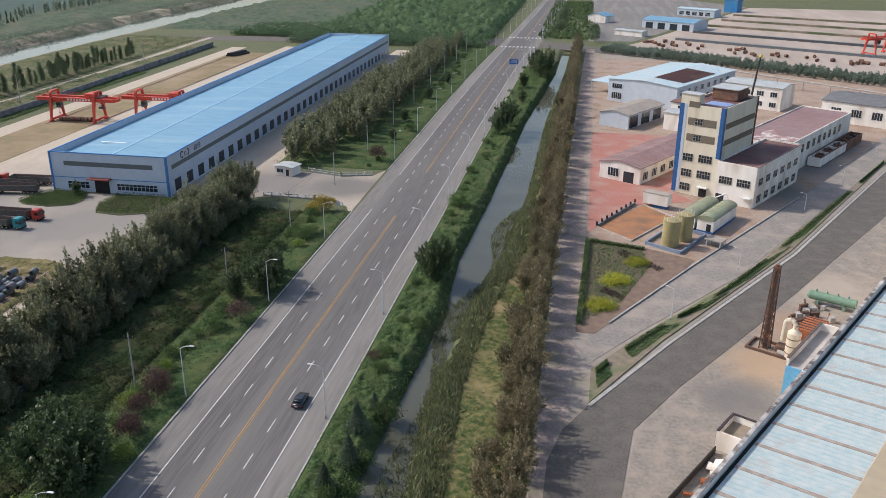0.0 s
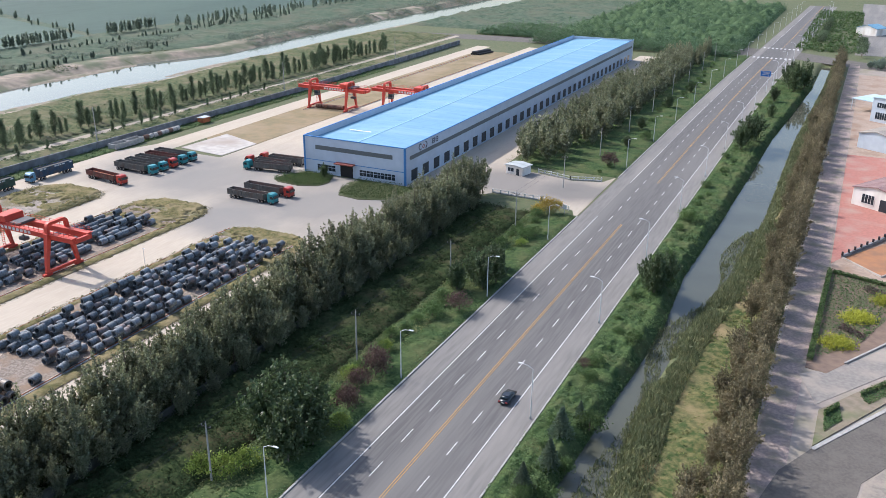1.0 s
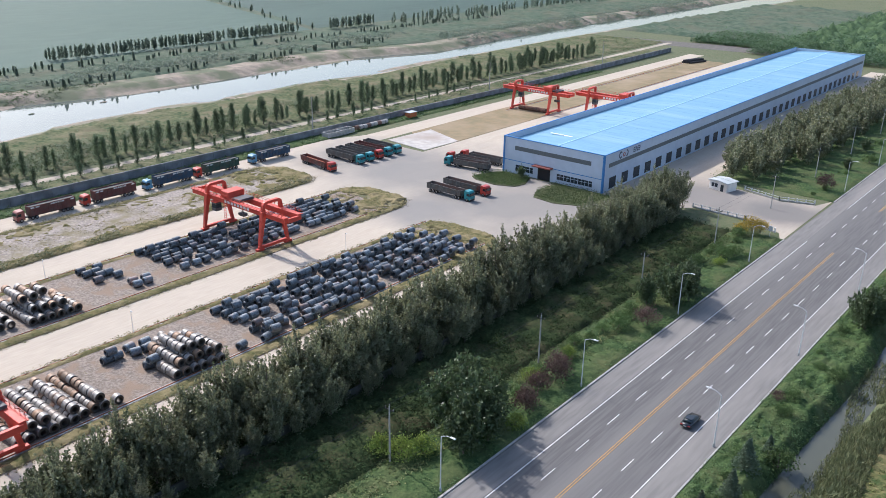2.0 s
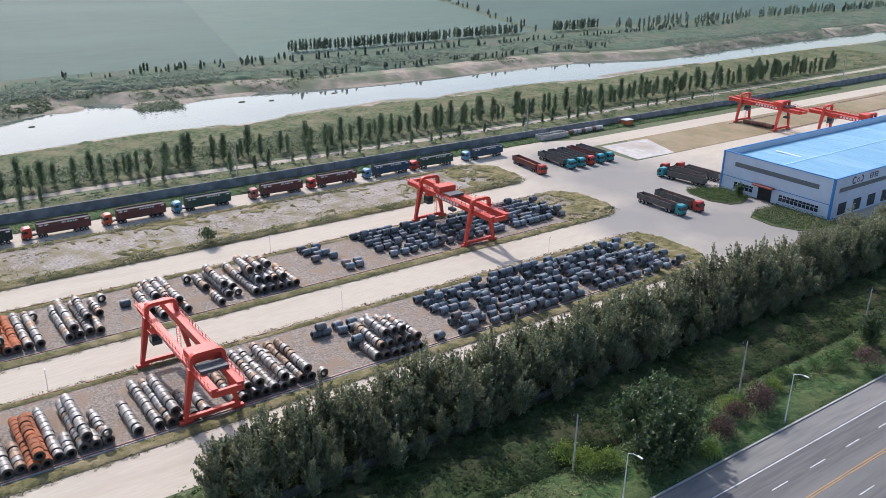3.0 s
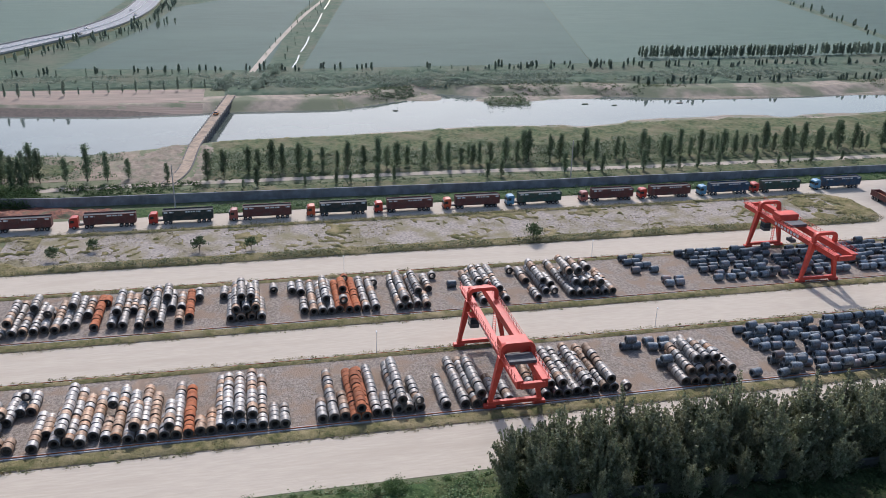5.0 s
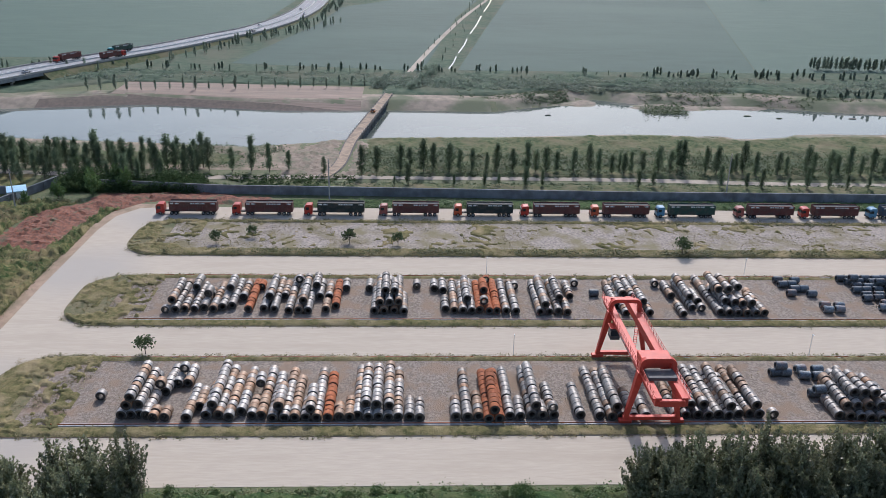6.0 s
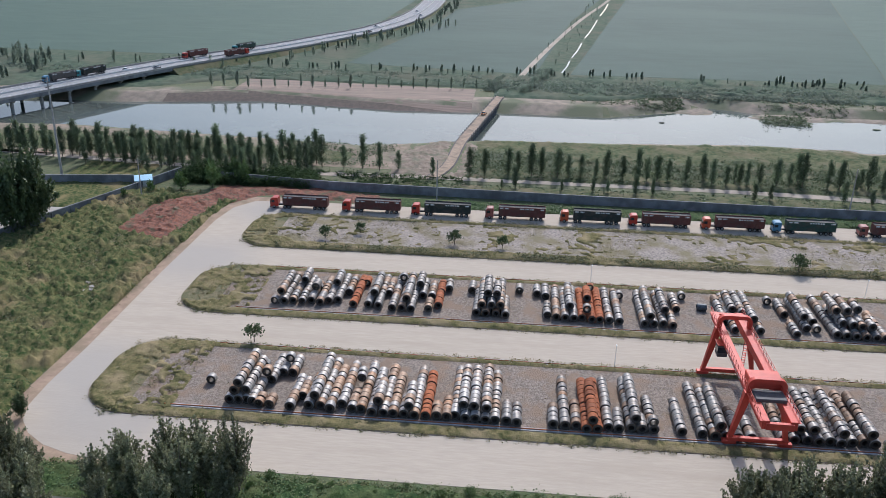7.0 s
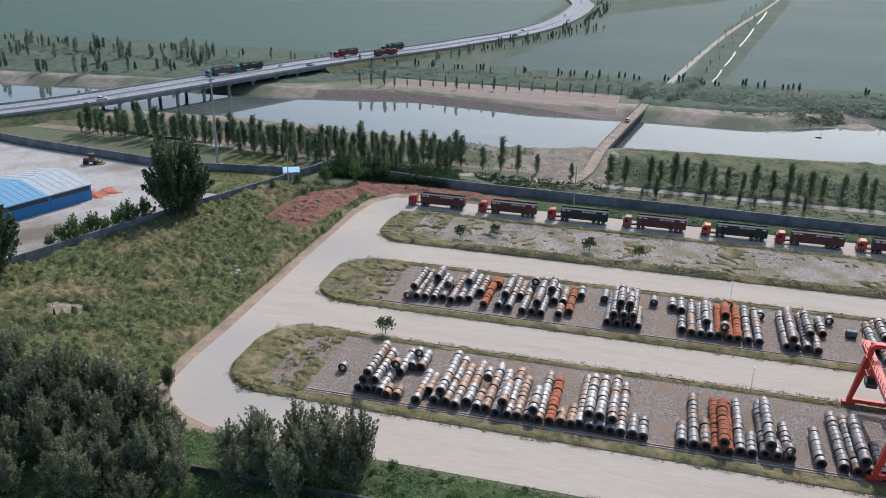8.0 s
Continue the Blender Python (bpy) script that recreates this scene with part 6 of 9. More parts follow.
# poplars
POP = [tree("poplar", "poplar", 11.0, 3.5, 1500, 0.34, LEAF_POPLAR, "slender green poplar beside the farm track", "poplars behind the wall", 200 + i) for i in range(4)]
rows = along(-267, -6, 470, 4.1, 1.3, 210, 0.72, 1.08, 0.95) + along(-273, 60, 470, 7, 3.0, 211, 0.6, 1.0, 0.65) + along(-252.5, -8, 330, 7.0, 0.8, 212, 0.4, 0.7, 0.8)
rows += along(-266, -215, -66, 3.2, 1.5, 213, 0.9, 1.15, 0.9) + along(-271, -215, -70, 3.8, 2.0, 214, 0.85, 1.1, 0.8) + along(-259.5, -150, -62, 4.2, 1.6, 216, 0.85, 1.15, 0.85) + along(-253, -120, -75, 5.0, 2.0, 215, 0.8, 1.0, 0.8) + [(-266, -60, 1.0), (-267, -54, 1.05), (-266, -48, 1.0), (-268, -42, 0.7), (-262, -30, 0.8), (-262.5, -18, 0.9), (-264, -13, 1.0)]
plant(POP, rows, 11)
FARPOP = [tree("far_poplar", "poplar", 11.0, 3.0, 420, 0.6, HAZE_GREEN, "hazy green poplar on the far bank", "poplars on the far bank", 220 + i) for i in range(3)]
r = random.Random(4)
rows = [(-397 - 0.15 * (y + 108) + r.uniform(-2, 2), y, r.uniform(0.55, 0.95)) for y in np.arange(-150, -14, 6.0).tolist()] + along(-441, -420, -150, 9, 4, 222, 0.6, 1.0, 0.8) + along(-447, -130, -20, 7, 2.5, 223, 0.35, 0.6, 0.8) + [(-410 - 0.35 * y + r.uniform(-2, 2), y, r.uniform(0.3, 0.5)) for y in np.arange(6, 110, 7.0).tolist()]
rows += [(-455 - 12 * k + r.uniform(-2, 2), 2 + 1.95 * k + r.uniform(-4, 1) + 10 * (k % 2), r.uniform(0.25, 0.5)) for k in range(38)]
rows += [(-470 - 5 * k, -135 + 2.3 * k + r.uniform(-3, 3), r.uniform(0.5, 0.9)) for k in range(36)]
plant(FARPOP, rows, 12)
rows = along(-474, 228, 345, 2.4, 0.5, 221, 0.6, 0.72) + along(-477, 352, 414, 2.6, 0.6, 225, 0.6, 0.75) + along(-473, 442, 488, 2.6, 0.6, 219, 0.65, 0.8) + along(-452, -420, 228, 8.0, 2.5, 226, 0.25, 0.45, 0.6) + along(-458, 500, 900, 5, 6, 224, 0.6, 1.0, 0.8) + along(-441, 110, 620, 6, 2.5, 227, 0.25, 0.5, 0.8) + along(-398, 190, 420, 5, 4, 218, 0.25, 0.45, 0.7)
rows += [(-480 - 26 * k, 430 + 9 * k + r.uniform(-3, 3), r.uniform(0.4, 0.8)) for k in range(26)] + [(-880 - 8 * k, 360 + 2.2 * k + r.uniform(-4, 4), r.uniform(0.7, 1.1)) for k in range(70)]
rows += [(-380 + r.uniform(-70, 20), -300 + r.uniform(-80, 50), r.uniform(0.6, 1.0)) for k in range(50)] + [(-516 - 10 * k, float(np.interp(516 + 10 * k, [508, 556, 602, 680, 778, 860], [-145, -126, -107, -91, -86, -95])) + r.uniform(17, 26), r.uniform(0.3, 0.6)) for k in range(34)]
rows += [(x - 3 + r.uniform(-3, 3), y + r.uniform(-3, 3), s * r.uniform(0.5, 0.9)) for x, y, s in rows]
grove("far_tree_line", "poplar", 11.0, 3.2, 190, 0.7, HAZE_GREEN, rows, "hazy grey-green lines of trees beyond the river", 228)
plant([tree("dam_bush", "round", 5.0, 5.5, 500, 0.5, HAZE_GREEN, "green bush at the end of the dam", "bushes by the dam", 229)], [(-404 - 4.5 * k + r.uniform(-2, 2), -3 + 1.1 * k + r.uniform(-1, 5), r.uniform(0.6, 1.25)) for k in range(12)] + [(-415 - 6 * k, -16 + 1.1 * k, r.uniform(0.5, 0.9)) for k in range(5)], 16)
RIVER_GREEN = foliage("river_scrub_leaves", (0.085, 0.12, 0.055), (0.115, 0.15, 0.07), rnd=0.0, island=0.1)
weed_mat("river_cover", lambda y: np.interp(y, RIVER_Y, RIVER_E) + 11, -262.5, -18, 560, 1.0, 1.5, SCRUB, "rough grass on the river bank", 11)
weed_mat("track_cover", -255, -243.6, -40, 520, 0.6, 1.2, SCRUB, "rough grass between wall and track", 12)
weed_mat("wall_cover", -238.8, -231.2, -40, 420, 0.7, 1.0, LUSH, "green weeds at the foot of the wall", 13)
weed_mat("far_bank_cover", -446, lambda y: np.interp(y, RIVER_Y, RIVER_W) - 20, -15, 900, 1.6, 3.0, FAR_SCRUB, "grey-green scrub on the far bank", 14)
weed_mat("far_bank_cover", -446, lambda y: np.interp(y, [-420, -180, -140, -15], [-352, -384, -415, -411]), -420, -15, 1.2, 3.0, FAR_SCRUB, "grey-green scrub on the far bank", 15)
weed_mat("pond_cover", lambda y: np.interp(y, RIVER_Y, RIVER_E) + 20, -274, -240, -60, 0.8, 1.8, SCRUB, "rough grass beside the pond", 16)
weed_mat("corner_cover", -262, -216, -146, -121, 0.8, 1.2, MEADOW, "rough dry grass behind the wall", 18, lambda x, y: y > -119.5 + (-226.7 - x) * 0.385 or (x > -224 and y < -137))
stuff("river_scrub", scatter(-296, -264, -18, 190, 60000, 1.6, 230, 0.07, 0.34, tuft=(9, 0.9)) + scatter(-288, -270, -16, 330, 26000, 3.2, 229, 0.1, 0.42, tuft=(12, 1.3)) + scatter(-296, -264, 190, 560, 26000, 1.4, 231, 0.06, 0.4, tuft=(8, 1.0)) + scatter(-300, -270, -210, -46, 16000, 1.0, 243, 0.08, 0.48, tuft=(8, 0.9)), 0.42, RIVER_GREEN, "grey-green scrub on the river bank", 230)
stuff("islets", scatter(-330, -314, 20, 420, 9000, 0.7, 244, 0.05, 0.62, tuft=(9, 1.2)) + scatter(-412, -384, 20, 420, 16000, 1.0, 245, 0.045, 0.55, tuft=(9, 1.3)) + scatter(-386, -370, 104, 124, 4000, 3.2, 246, 0.1, 0.1, tuft=(12, 1.4)) + scatter(-405, -388, 52, 74, 2500, 0.7, 247, 0.1, 0.3), 0.55, RIVER_GREEN, "low green patches on the sandy river banks", 244)
stuff("far_scrub", scatter(-430, -404, -20, 460, 34000, 2.6, 232, 0.03, 0.35, tuft=(9, 1.3)) + scatter(-430, -415, -420, -20, 12000, 1.6, 233, 0.04, 0.4, tuft=(8, 1.4)) + scatter(-400, -360, 460, 900, 16000, 2.5, 234, 0.03, 0.3, tuft=(8, 1.6)) + scatter(-445, -434, -200, 600, 18000, 1.5, 236, 0.05, 0.35, tuft=(8, 1.4)), 0.75, HAZE_GREEN, "hazy grey-green scrub on the far bank", 232)
stuff("wall_scrub", scatter(-238.5, -231.5, -20, 420, 42000, 0.8, 235, 0.15, 0.2), 0.36, BANK_GREEN, "green weeds at the foot of the wall", 235)
stuff("track_grass", scatter(-256, -243, -30, 420, 36000, 0.6, 237, 0.12, 0.3) + scatter(-266, -262, -20, 420, 9000, 0.5, 238, 0.12, 0.3), 0.4, RIVER_GREEN, "rough grass between wall and track", 237)

HEAP = [(-194, -92), (-197, -101), (-201, -108), (-212, -109), (-222, -107), (-230, -102), (-234, -97), (-242, -93), (-242.5, -60), (-240, -44), (-233.5, -46), (-234.5, -80), (-226, -88.5), (-215, -90.5), (-206, -91)]
# ---- the weedy field and the neighbour's yard ----
OUT = lambda x, y: inside(x, y, YARD) or inside(x, y, EDGE) or inside(x, y, HEAP) or y < -148 + (-155 - x) * 0.385 + 1 or (x > -105 and y > -92) or math.hypot(x - (-135.7), (y - (-122.2)) * 0.7) < 3.6 + 2.5 * noise.noise((x * 0.5, y * 0.5, 2.0))
weed_mat("field_cover", -234, -104, -162, -84, 2.1, 0.7, MEADOW, "patchy green and yellow weeds on waste land", 17, OUT)
stuff("field_weeds", scatter(-236, -104, -160, -84, 90000, 1.5, 240, 0.09, 0.46, keep_out=OUT, tuft=(9, 0.8)), 0.24, foliage("field_weed_leaves", (0.10, 0.14, 0.054), (0.215, 0.20, 0.09), rnd=0.0, island=0.25, scale=0.08), "rough green and yellow weeds on waste land", 240)
stuff("field_dry_weeds", scatter(-236, -106, -160, -85, 120000, 1.5, 241, 0.05, 0.42, keep_out=OUT, tuft=(9, 0.8)), 0.24, DRY_WEED, "dry yellow weeds on waste land", 241)
stuff("field_brambles", scatter(-236, -112, -160, -84, 40000, 2.2, 242, 0.12, 0.56, keep_out=OUT, tuft=(12, 1.2)), 0.26, foliage("bramble_leaves", (0.04, 0.075, 0.028), (0.07, 0.11, 0.04), rnd=0, island=0.2), "dark green brambles on waste land", 242)
earth_heap("bare_patch", [(-139.7, -128.2), (-131.7, -128.2), (-131.7, -116.2), (-139.7, -116.2)], 0.25, material("trampled_earth", (0.33, 0.255, 0.18), (0.22, 0.17, 0.115), 1.2, (0.14, 0.13, 0.07), 0.3, rough=1.0, bump=0.8), "bare sandy patch among the weeds", 5.3, 3.0, 30)
earth_heap("red_earth_heap", HEAP, 1.5, RED_EARTH, "heaps of bare red-brown earth", 3.3, 6.0, 90)
slab("neighbour_yard", [(-150, -152), (-214, -128.5), (-226, -134), (-235, -148), (-235, -162), (-238, -182), (-243, -216), (-249, -250), (-215, -310), (-120, -280), (-118, -170)], -0.3, 0.06, worn(material("dusty_white_yard", (0.42, 0.385, 0.34), (0.35, 0.32, 0.28), 0.8, (0.27, 0.24, 0.195), 0.09, rough=0.95), [(-172, -158, 13, (0.12, 0.095, 0.062)), (-225, -150, 10, (0.16, 0.14, 0.08)), (-232, -175, 7, (0.22, 0.19, 0.14))], 0.12), "dusty pale yard behind the wall", "yard")


def hall(name, label, x, y, turn, w, d, eave, ridge, wall_mat, roof_mat, opens=(), across=False, seams=2.0):
    """A plain gabled hall: w along its front, d deep, with real openings set into its walls as dark bays."""
    t = thing(name, label, "building", at=(x, y, 0), turn=turn)
    for r in ((0, w, 0, 0.3, 0, eave), (0, w, d - 0.3, d, 0, eave), (0, 0.3, 0.3, d - 0.3, 0, eave), (w - 0.3, w, 0.3, d - 0.3, 0, eave)):
        part("wall", boxes(r), wall_mat, t)
    bm = bmesh.new()
    if across:
        a = [(-0.4, d / 2, ridge), (w + 0.4, d / 2, ridge)]
        sides = [((-0.4, -0.4, eave), (w + 0.4, -0.4, eave)), ((-0.4, d + 0.4, eave), (w + 0.4, d + 0.4, eave))]
    else:
        a = [(w / 2, -0.4, ridge), (w / 2, d + 0.4, ridge)]
        sides = [((-0.4, -0.4, eave), (-0.4, d + 0.4, eave)), ((w + 0.4, -0.4, eave), (w + 0.4, d + 0.4, eave))]
    for s in sides:
        top = [bm.verts.new(Vector(p) + Vector((0, 0, 0.15))) for p in (s[0], s[1], a[1], a[0])]
        low = [bm.verts.new(Vector(p) - Vector((0, 0, 0.1))) for p in (s[0], s[1], a[1], a[0])]
        bm.faces.new(top)
        bm.faces.new(low[::-1])
        for i in range(4):
            bm.faces.new((top[i], top[(i + 1) % 4], low[(i + 1) % 4], low[i]))
    roof = part("roof", bm, roof_mat, t)
    bm = bmesh.new()
    n = int((w if across else d) / seams)
    for s in sides:
        for i in range(1, n):
            p, q = Vector(s[0]).lerp(Vector(s[1]), i / n), Vector(a[0]).lerp(Vector(a[1]), i / n)
            beam(bm, p + Vector((0, 0, 0.18)), q + Vector((0, 0, 0.18)), 0.08, 0.08)
    part("roof_seams", bm, roof_mat, roof)
    bm = bmesh.new()
    for k in (0, 1):
        if across:
            x0, x1 = (0, 0.3) if k == 0 else (w - 0.3, w)
            vs = [[bm.verts.new((xx, yy, zz)) for yy, zz in ((0, eave), (d, eave), (d / 2, ridge))] for xx in (x0, x1)]
        else:
            y0, y1 = (0, 0.3) if k == 0 else (d - 0.3, d)
            vs = [[bm.verts.new((xx, yy, zz)) for xx, zz in ((0, eave), (w, eave), (w / 2, ridge))] for yy in (y0, y1)]
        bm.faces.new(vs[0])
        bm.faces.new(vs[1][::-1])
        for i in range(3):
            bm.faces.new((vs[0][i], vs[0][(i + 1) % 3], vs[1][(i + 1) % 3], vs[1][i]))
    part("gable", bm, wall_mat, t)
    for kind, side, u0, u1, z0, z1 in opens:
        f = {"s": (u0, u1, -0.05, 0.02), "n": (u0, u1, d - 0.02, d + 0.05), "w": (-0.05, 0.02, u0, u1), "e": (w - 0.02, w + 0.05, u0, u1)}[side]
        p = part(kind, boxes((*f, z0, z1)), DARK_GLASS, t)
        if kind == "window":
            bm = bmesh.new()
            if side in "sn":
                yy = -0.09 if side == "s" else d + 0.09
                for u in np.linspace(u0, u1, max(2, int((u1 - u0) / 0.9) + 1)).tolist():
                    box(bm, u - 0.05, u + 0.05, yy - 0.04, yy + 0.04, z0, z1)
                box(bm, u0 - 0.1, u1 + 0.1, yy - 0.05, yy + 0.05, z0 - 0.12, z0)
            else:
                xx = -0.09 if side == "w" else w + 0.09
                for u in np.linspace(u0, u1, max(2, int((u1 - u0) / 0.9) + 1)).tolist():
                    box(bm, xx - 0.04, xx + 0.04, u - 0.05, u + 0.05, z0, z1)
                box(bm, xx - 0.05, xx + 0.05, u0 - 0.1, u1 + 0.1, z0 - 0.12, z0)
            part("window_frame", bm, WHITE_FRAME, p)
    return t


WHITE_FRAME = plain("white_frame", (0.62, 0.62, 0.60), 0.5)
BLUE_WALL = material("blue_sheet_wall", (0.04, 0.20, 0.44), (0.035, 0.17, 0.38), 0.6, (0.06, 0.22, 0.42), 0.1, rough=0.5)
PALE_ROOF = material("pale_grey_roof", (0.42, 0.44, 0.43), (0.36, 0.38, 0.37), 0.4, rough=0.6)
for nm, words, off, w, roof in (("blue_hall", "blue sheet metal hall with a pale grey roof", 0.0, 13, PALE_ROOF), ("blue_shed", "blue sheet metal hall with a blue roof", 13.1, 46, BLUE_ROOF)):
    h = hall(nm, words, -209.0 + 0.9455 * off, -187.5 - 0.3256 * off, -19, w, 26, 4.6, 6.8, BLUE_WALL, roof, across=True)
    part("dark_band", boxes((0.5, w - 0.5, 25.96, 26.06, 3.2, 4.2)), DARK_GLASS, h)
earth_heap("orange_tarpaulin", [(-202, -163), (-208, -160), (-211, -165), (-206, -169)], 1.6, plain("orange_sheet", (0.45, 0.12, 0.06), 0.7), "crumpled orange tarpaulin over a heap", 7.7)
hall("hut", "small white hut with a pale blue roof by the wall", -240, -120, 25, 5.5, 4.5, 2.6, 3.1, WHITE_FRAME, plain("pale_blue_roof", (0.35, 0.55, 0.68), 0.5))
plant([tree("big_tree", "broad", 15.0, 9.5, 8000, 0.42, LEAF_DARK, "large dense dark green tree by the wall", "large trees by the wall", 250)], [(-198, -131.5, 1.3), (-195, -133, 1.2), (-147, -150, 1.05), (-143, -153, 0.95), (-200.5, -130.5, 1.1)], 13)
plant([tree("field_bush", "round", 1.8, 2.4, 300, 0.3, LEAF_GREEN, "dark green bush among the weeds", "bushes on waste land", 258)], [(x, y, s) for x, y, s in [(random.Random(k).uniform(-225, -116), random.Random(k + 99).uniform(-150, -90), random.Random(k + 7).uniform(0.4, 1.1)) for k in range(90)] if not inside(x, y, YARD) and not inside(x, y, HEAP) and y > -148 + (-155 - x) * 0.385 + 3], 15)
plant([tree("wall_bush", "broad", 4.6, 3.2, 800, 0.28, LEAF_GREEN, "green bush along the boundary wall", "bushes along the wall", 255)], [(-163 - 2.9 * k, -147.2 + 1.10 * k, 1.1 + 0.14 * (k * 7 % 5)) for k in range(10)] + [(-236, -104, 1.3), (-241, -96, 1.5), (-246, -88, 1.6), (-249, -99, 1.4), (-251, -92, 1.5), (-232, -112, 0.9), (-225, -117, 0.8)], 14)
stuff("corner_thicket", scatter(-256, -243.5, -108, -66, 16000, 5.5, 256, 0.1, 0.1, tuft=(14, 1.5)) + scatter(-262, -245, -108, -20, 9000, 1.5, 257, 0.1, 0.3), 0.42, foliage("thicket_leaves", (0.045, 0.075, 0.03), (0.075, 0.11, 0.045), rnd=0.0, gloss=(0.9, 0.05)), "dark green thicket at the yard corner", 256)


def pylon():
    t = thing("transmission_pole", "tall grey concrete transmission pole with cross arms", "utility pole", "tall poles", at=(-245.5, -147, 0))
    part("pole", tubes(((0, 0, 0), (0, 0, 31), 0.45, 0.22)), CONCRETE_POLE, t)
    for z in (25.5, 28, 30.2):
        part("cross_arm", boxes((-1.8, 1.8, -0.1, 0.1, z, z + 0.2)), CHASSIS, t)
    copy_thing(t, Matrix.LocRotScale((-236.5, -26, 0), None, (0.5, 0.5, 0.42)))
    for y in (95, 215, 330, 440):
        copy_thing(t, Matrix.LocRotScale((-243.5, y, 0), None, (0.5, 0.5, 0.45)))
    copy_thing(t, Matrix.LocRotScale((-226, -112, 0), None, (0.5, 0.5, 0.4)))


pylon()

# ---- the highway bridge ----
HW = [(-190, -330, 2.2), (-235, -290, 2.6), (-271, -262, 3.4), (-301.7, -239.5, 4), (-354, -216.3, 4), (-400, -196, 4), (-440, -178, 3.6), (-508, -145, 2.4), (-556, -126, 1.8), (-602, -107, 1.5), (-680, -91, 1.3), (-778, -86, 1.2), (-860, -95, 1.2), (-1050, -160, 1)]


def highway():
    t = thing("highway_bridge", "grey concrete highway on a bridge over the river", "bridge")
    line = bend(HW, 6)
    def strip(bm, off0, off1, dz0, dz1):
        prev = None
        for i, p in enumerate(line):
            a, b = Vector(line[max(i - 1, 0)]), Vector(line[min(i + 1, len(line) - 1)])
            d = (b - a)
            side = Vector((d.y, -d.x, 0)).normalized()
            ring = [bm.verts.new(Vector(p) + side * o + Vector((0, 0, z))) for o, z in ((off0, dz1), (off1, dz1), (off1, dz0), (off0, dz0))]
            if prev:
                for k in range(4):
                    bm.faces.new((prev[k], prev[(k + 1) % 4], ring[(k + 1) % 4], ring[k]))
            prev = ring
        return bm
    part("deck", strip(bmesh.new(), -10.5, 10.5, -1.5, 0), WALL_GREY, t)
    part("carriageway", strip(bmesh.new(), -10, 10, 0.0, 0.08), material("pale_highway", (0.27, 0.265, 0.26), (0.22, 0.22, 0.215), 0.3, rough=0.9), t)
    for o in (-10.4, 10.4):
        part("parapet", strip(bmesh.new(), o - 0.15, o + 0.15, 0, 0.9), KERB, t)
    part("central_barrier", strip(bmesh.new(), -0.15, 0.15, 0.08, 0.8), WHITE_FRAME, t)
    for o in (-5.2, 5.2, -9.2, 9.2):
        part("road_line", strip(bmesh.new(), o - 0.1, o + 0.1, 0.085, 0.11), WHITE_PAINT, t)
    for k in range(8):
        u = k / 7
        x, y = -312 - 92 * u, -235 + 40.5 * u
        for o in (-8, 8):
            part("pier", tubes(((x + o * 0.48, y + o * 0.88, -4), (x + o * 0.48, y + o * 0.88, 2.2), 0.75)), KERB, t)
        part("pier_cap", beam(bmesh.new(), (x - 9.5 * 0.48, y - 9.5 * 0.88, 2.1), (x + 9.5 * 0.48, y + 9.5 * 0.88, 2.1), 1.5, 0.9), KERB, t)
    # embankments
    for seg in (line[:19], line[33:]):
        bm = bmesh.new()
        prev = None
        for p in seg:
            i = line.index(p)
            a, b = Vector(line[max(i - 1, 0)]), Vector(line[min(i + 1, len(line) - 1)])
            side = Vector(((b - a).y, -(b - a).x, 0)).normalized()
            z = p[2] - 0.3
            ring = [bm.verts.new(Vector((p[0], p[1], 0)) + side * o + Vector((0, 0, h))) for o, h in ((-10.5 - 1.6 * z, -0.3), (-10.6, z), (10.6, z), (10.5 + 1.6 * z, -0.3))]
            if prev:
                for k in range(3):
                    bm.faces.new((prev[k], prev[k + 1], ring[k + 1], ring[k]))
            if prev is None or p is seg[-1]:
                bm.faces.new(ring)
            prev = ring
        part("embankment", bm, SCRUB, t)
    return line


hw_line = highway()


def far_lorries():
    def at(x, off, cab, body, rev):
        i = min(range(len(hw_line) - 1), key=lambda k: abs(hw_line[k][0] - x))
        a, b = Vector(hw_line[i]), Vector(hw_line[i + 1])
        d = (b - a).normalized()
        side = Vector((d.y, -d.x, 0)).normalized()
        p = a + side * off + Vector((0, 0, 0.1))
        ang = math.degrees(math.atan2(d.y, d.x)) + (90 if rev else -90)
        t = lorry(cab, body)
        t.matrix_basis = pose(*p, 0, 0, ang)
        tagged(t, t["label"].replace("parked", "on the highway"), group="lorries on the highway")
    for row in ((-262, -6, "blue", "black", False), (-362, -6, "blue", "dark", False), (-381, -6, "teal", "black", False), (-442, -6, "red", "brown", False), (-476, -6, "teal", "green", False), (-470, 5, "red", "brown", True)):
        at(*row)


far_lorries()


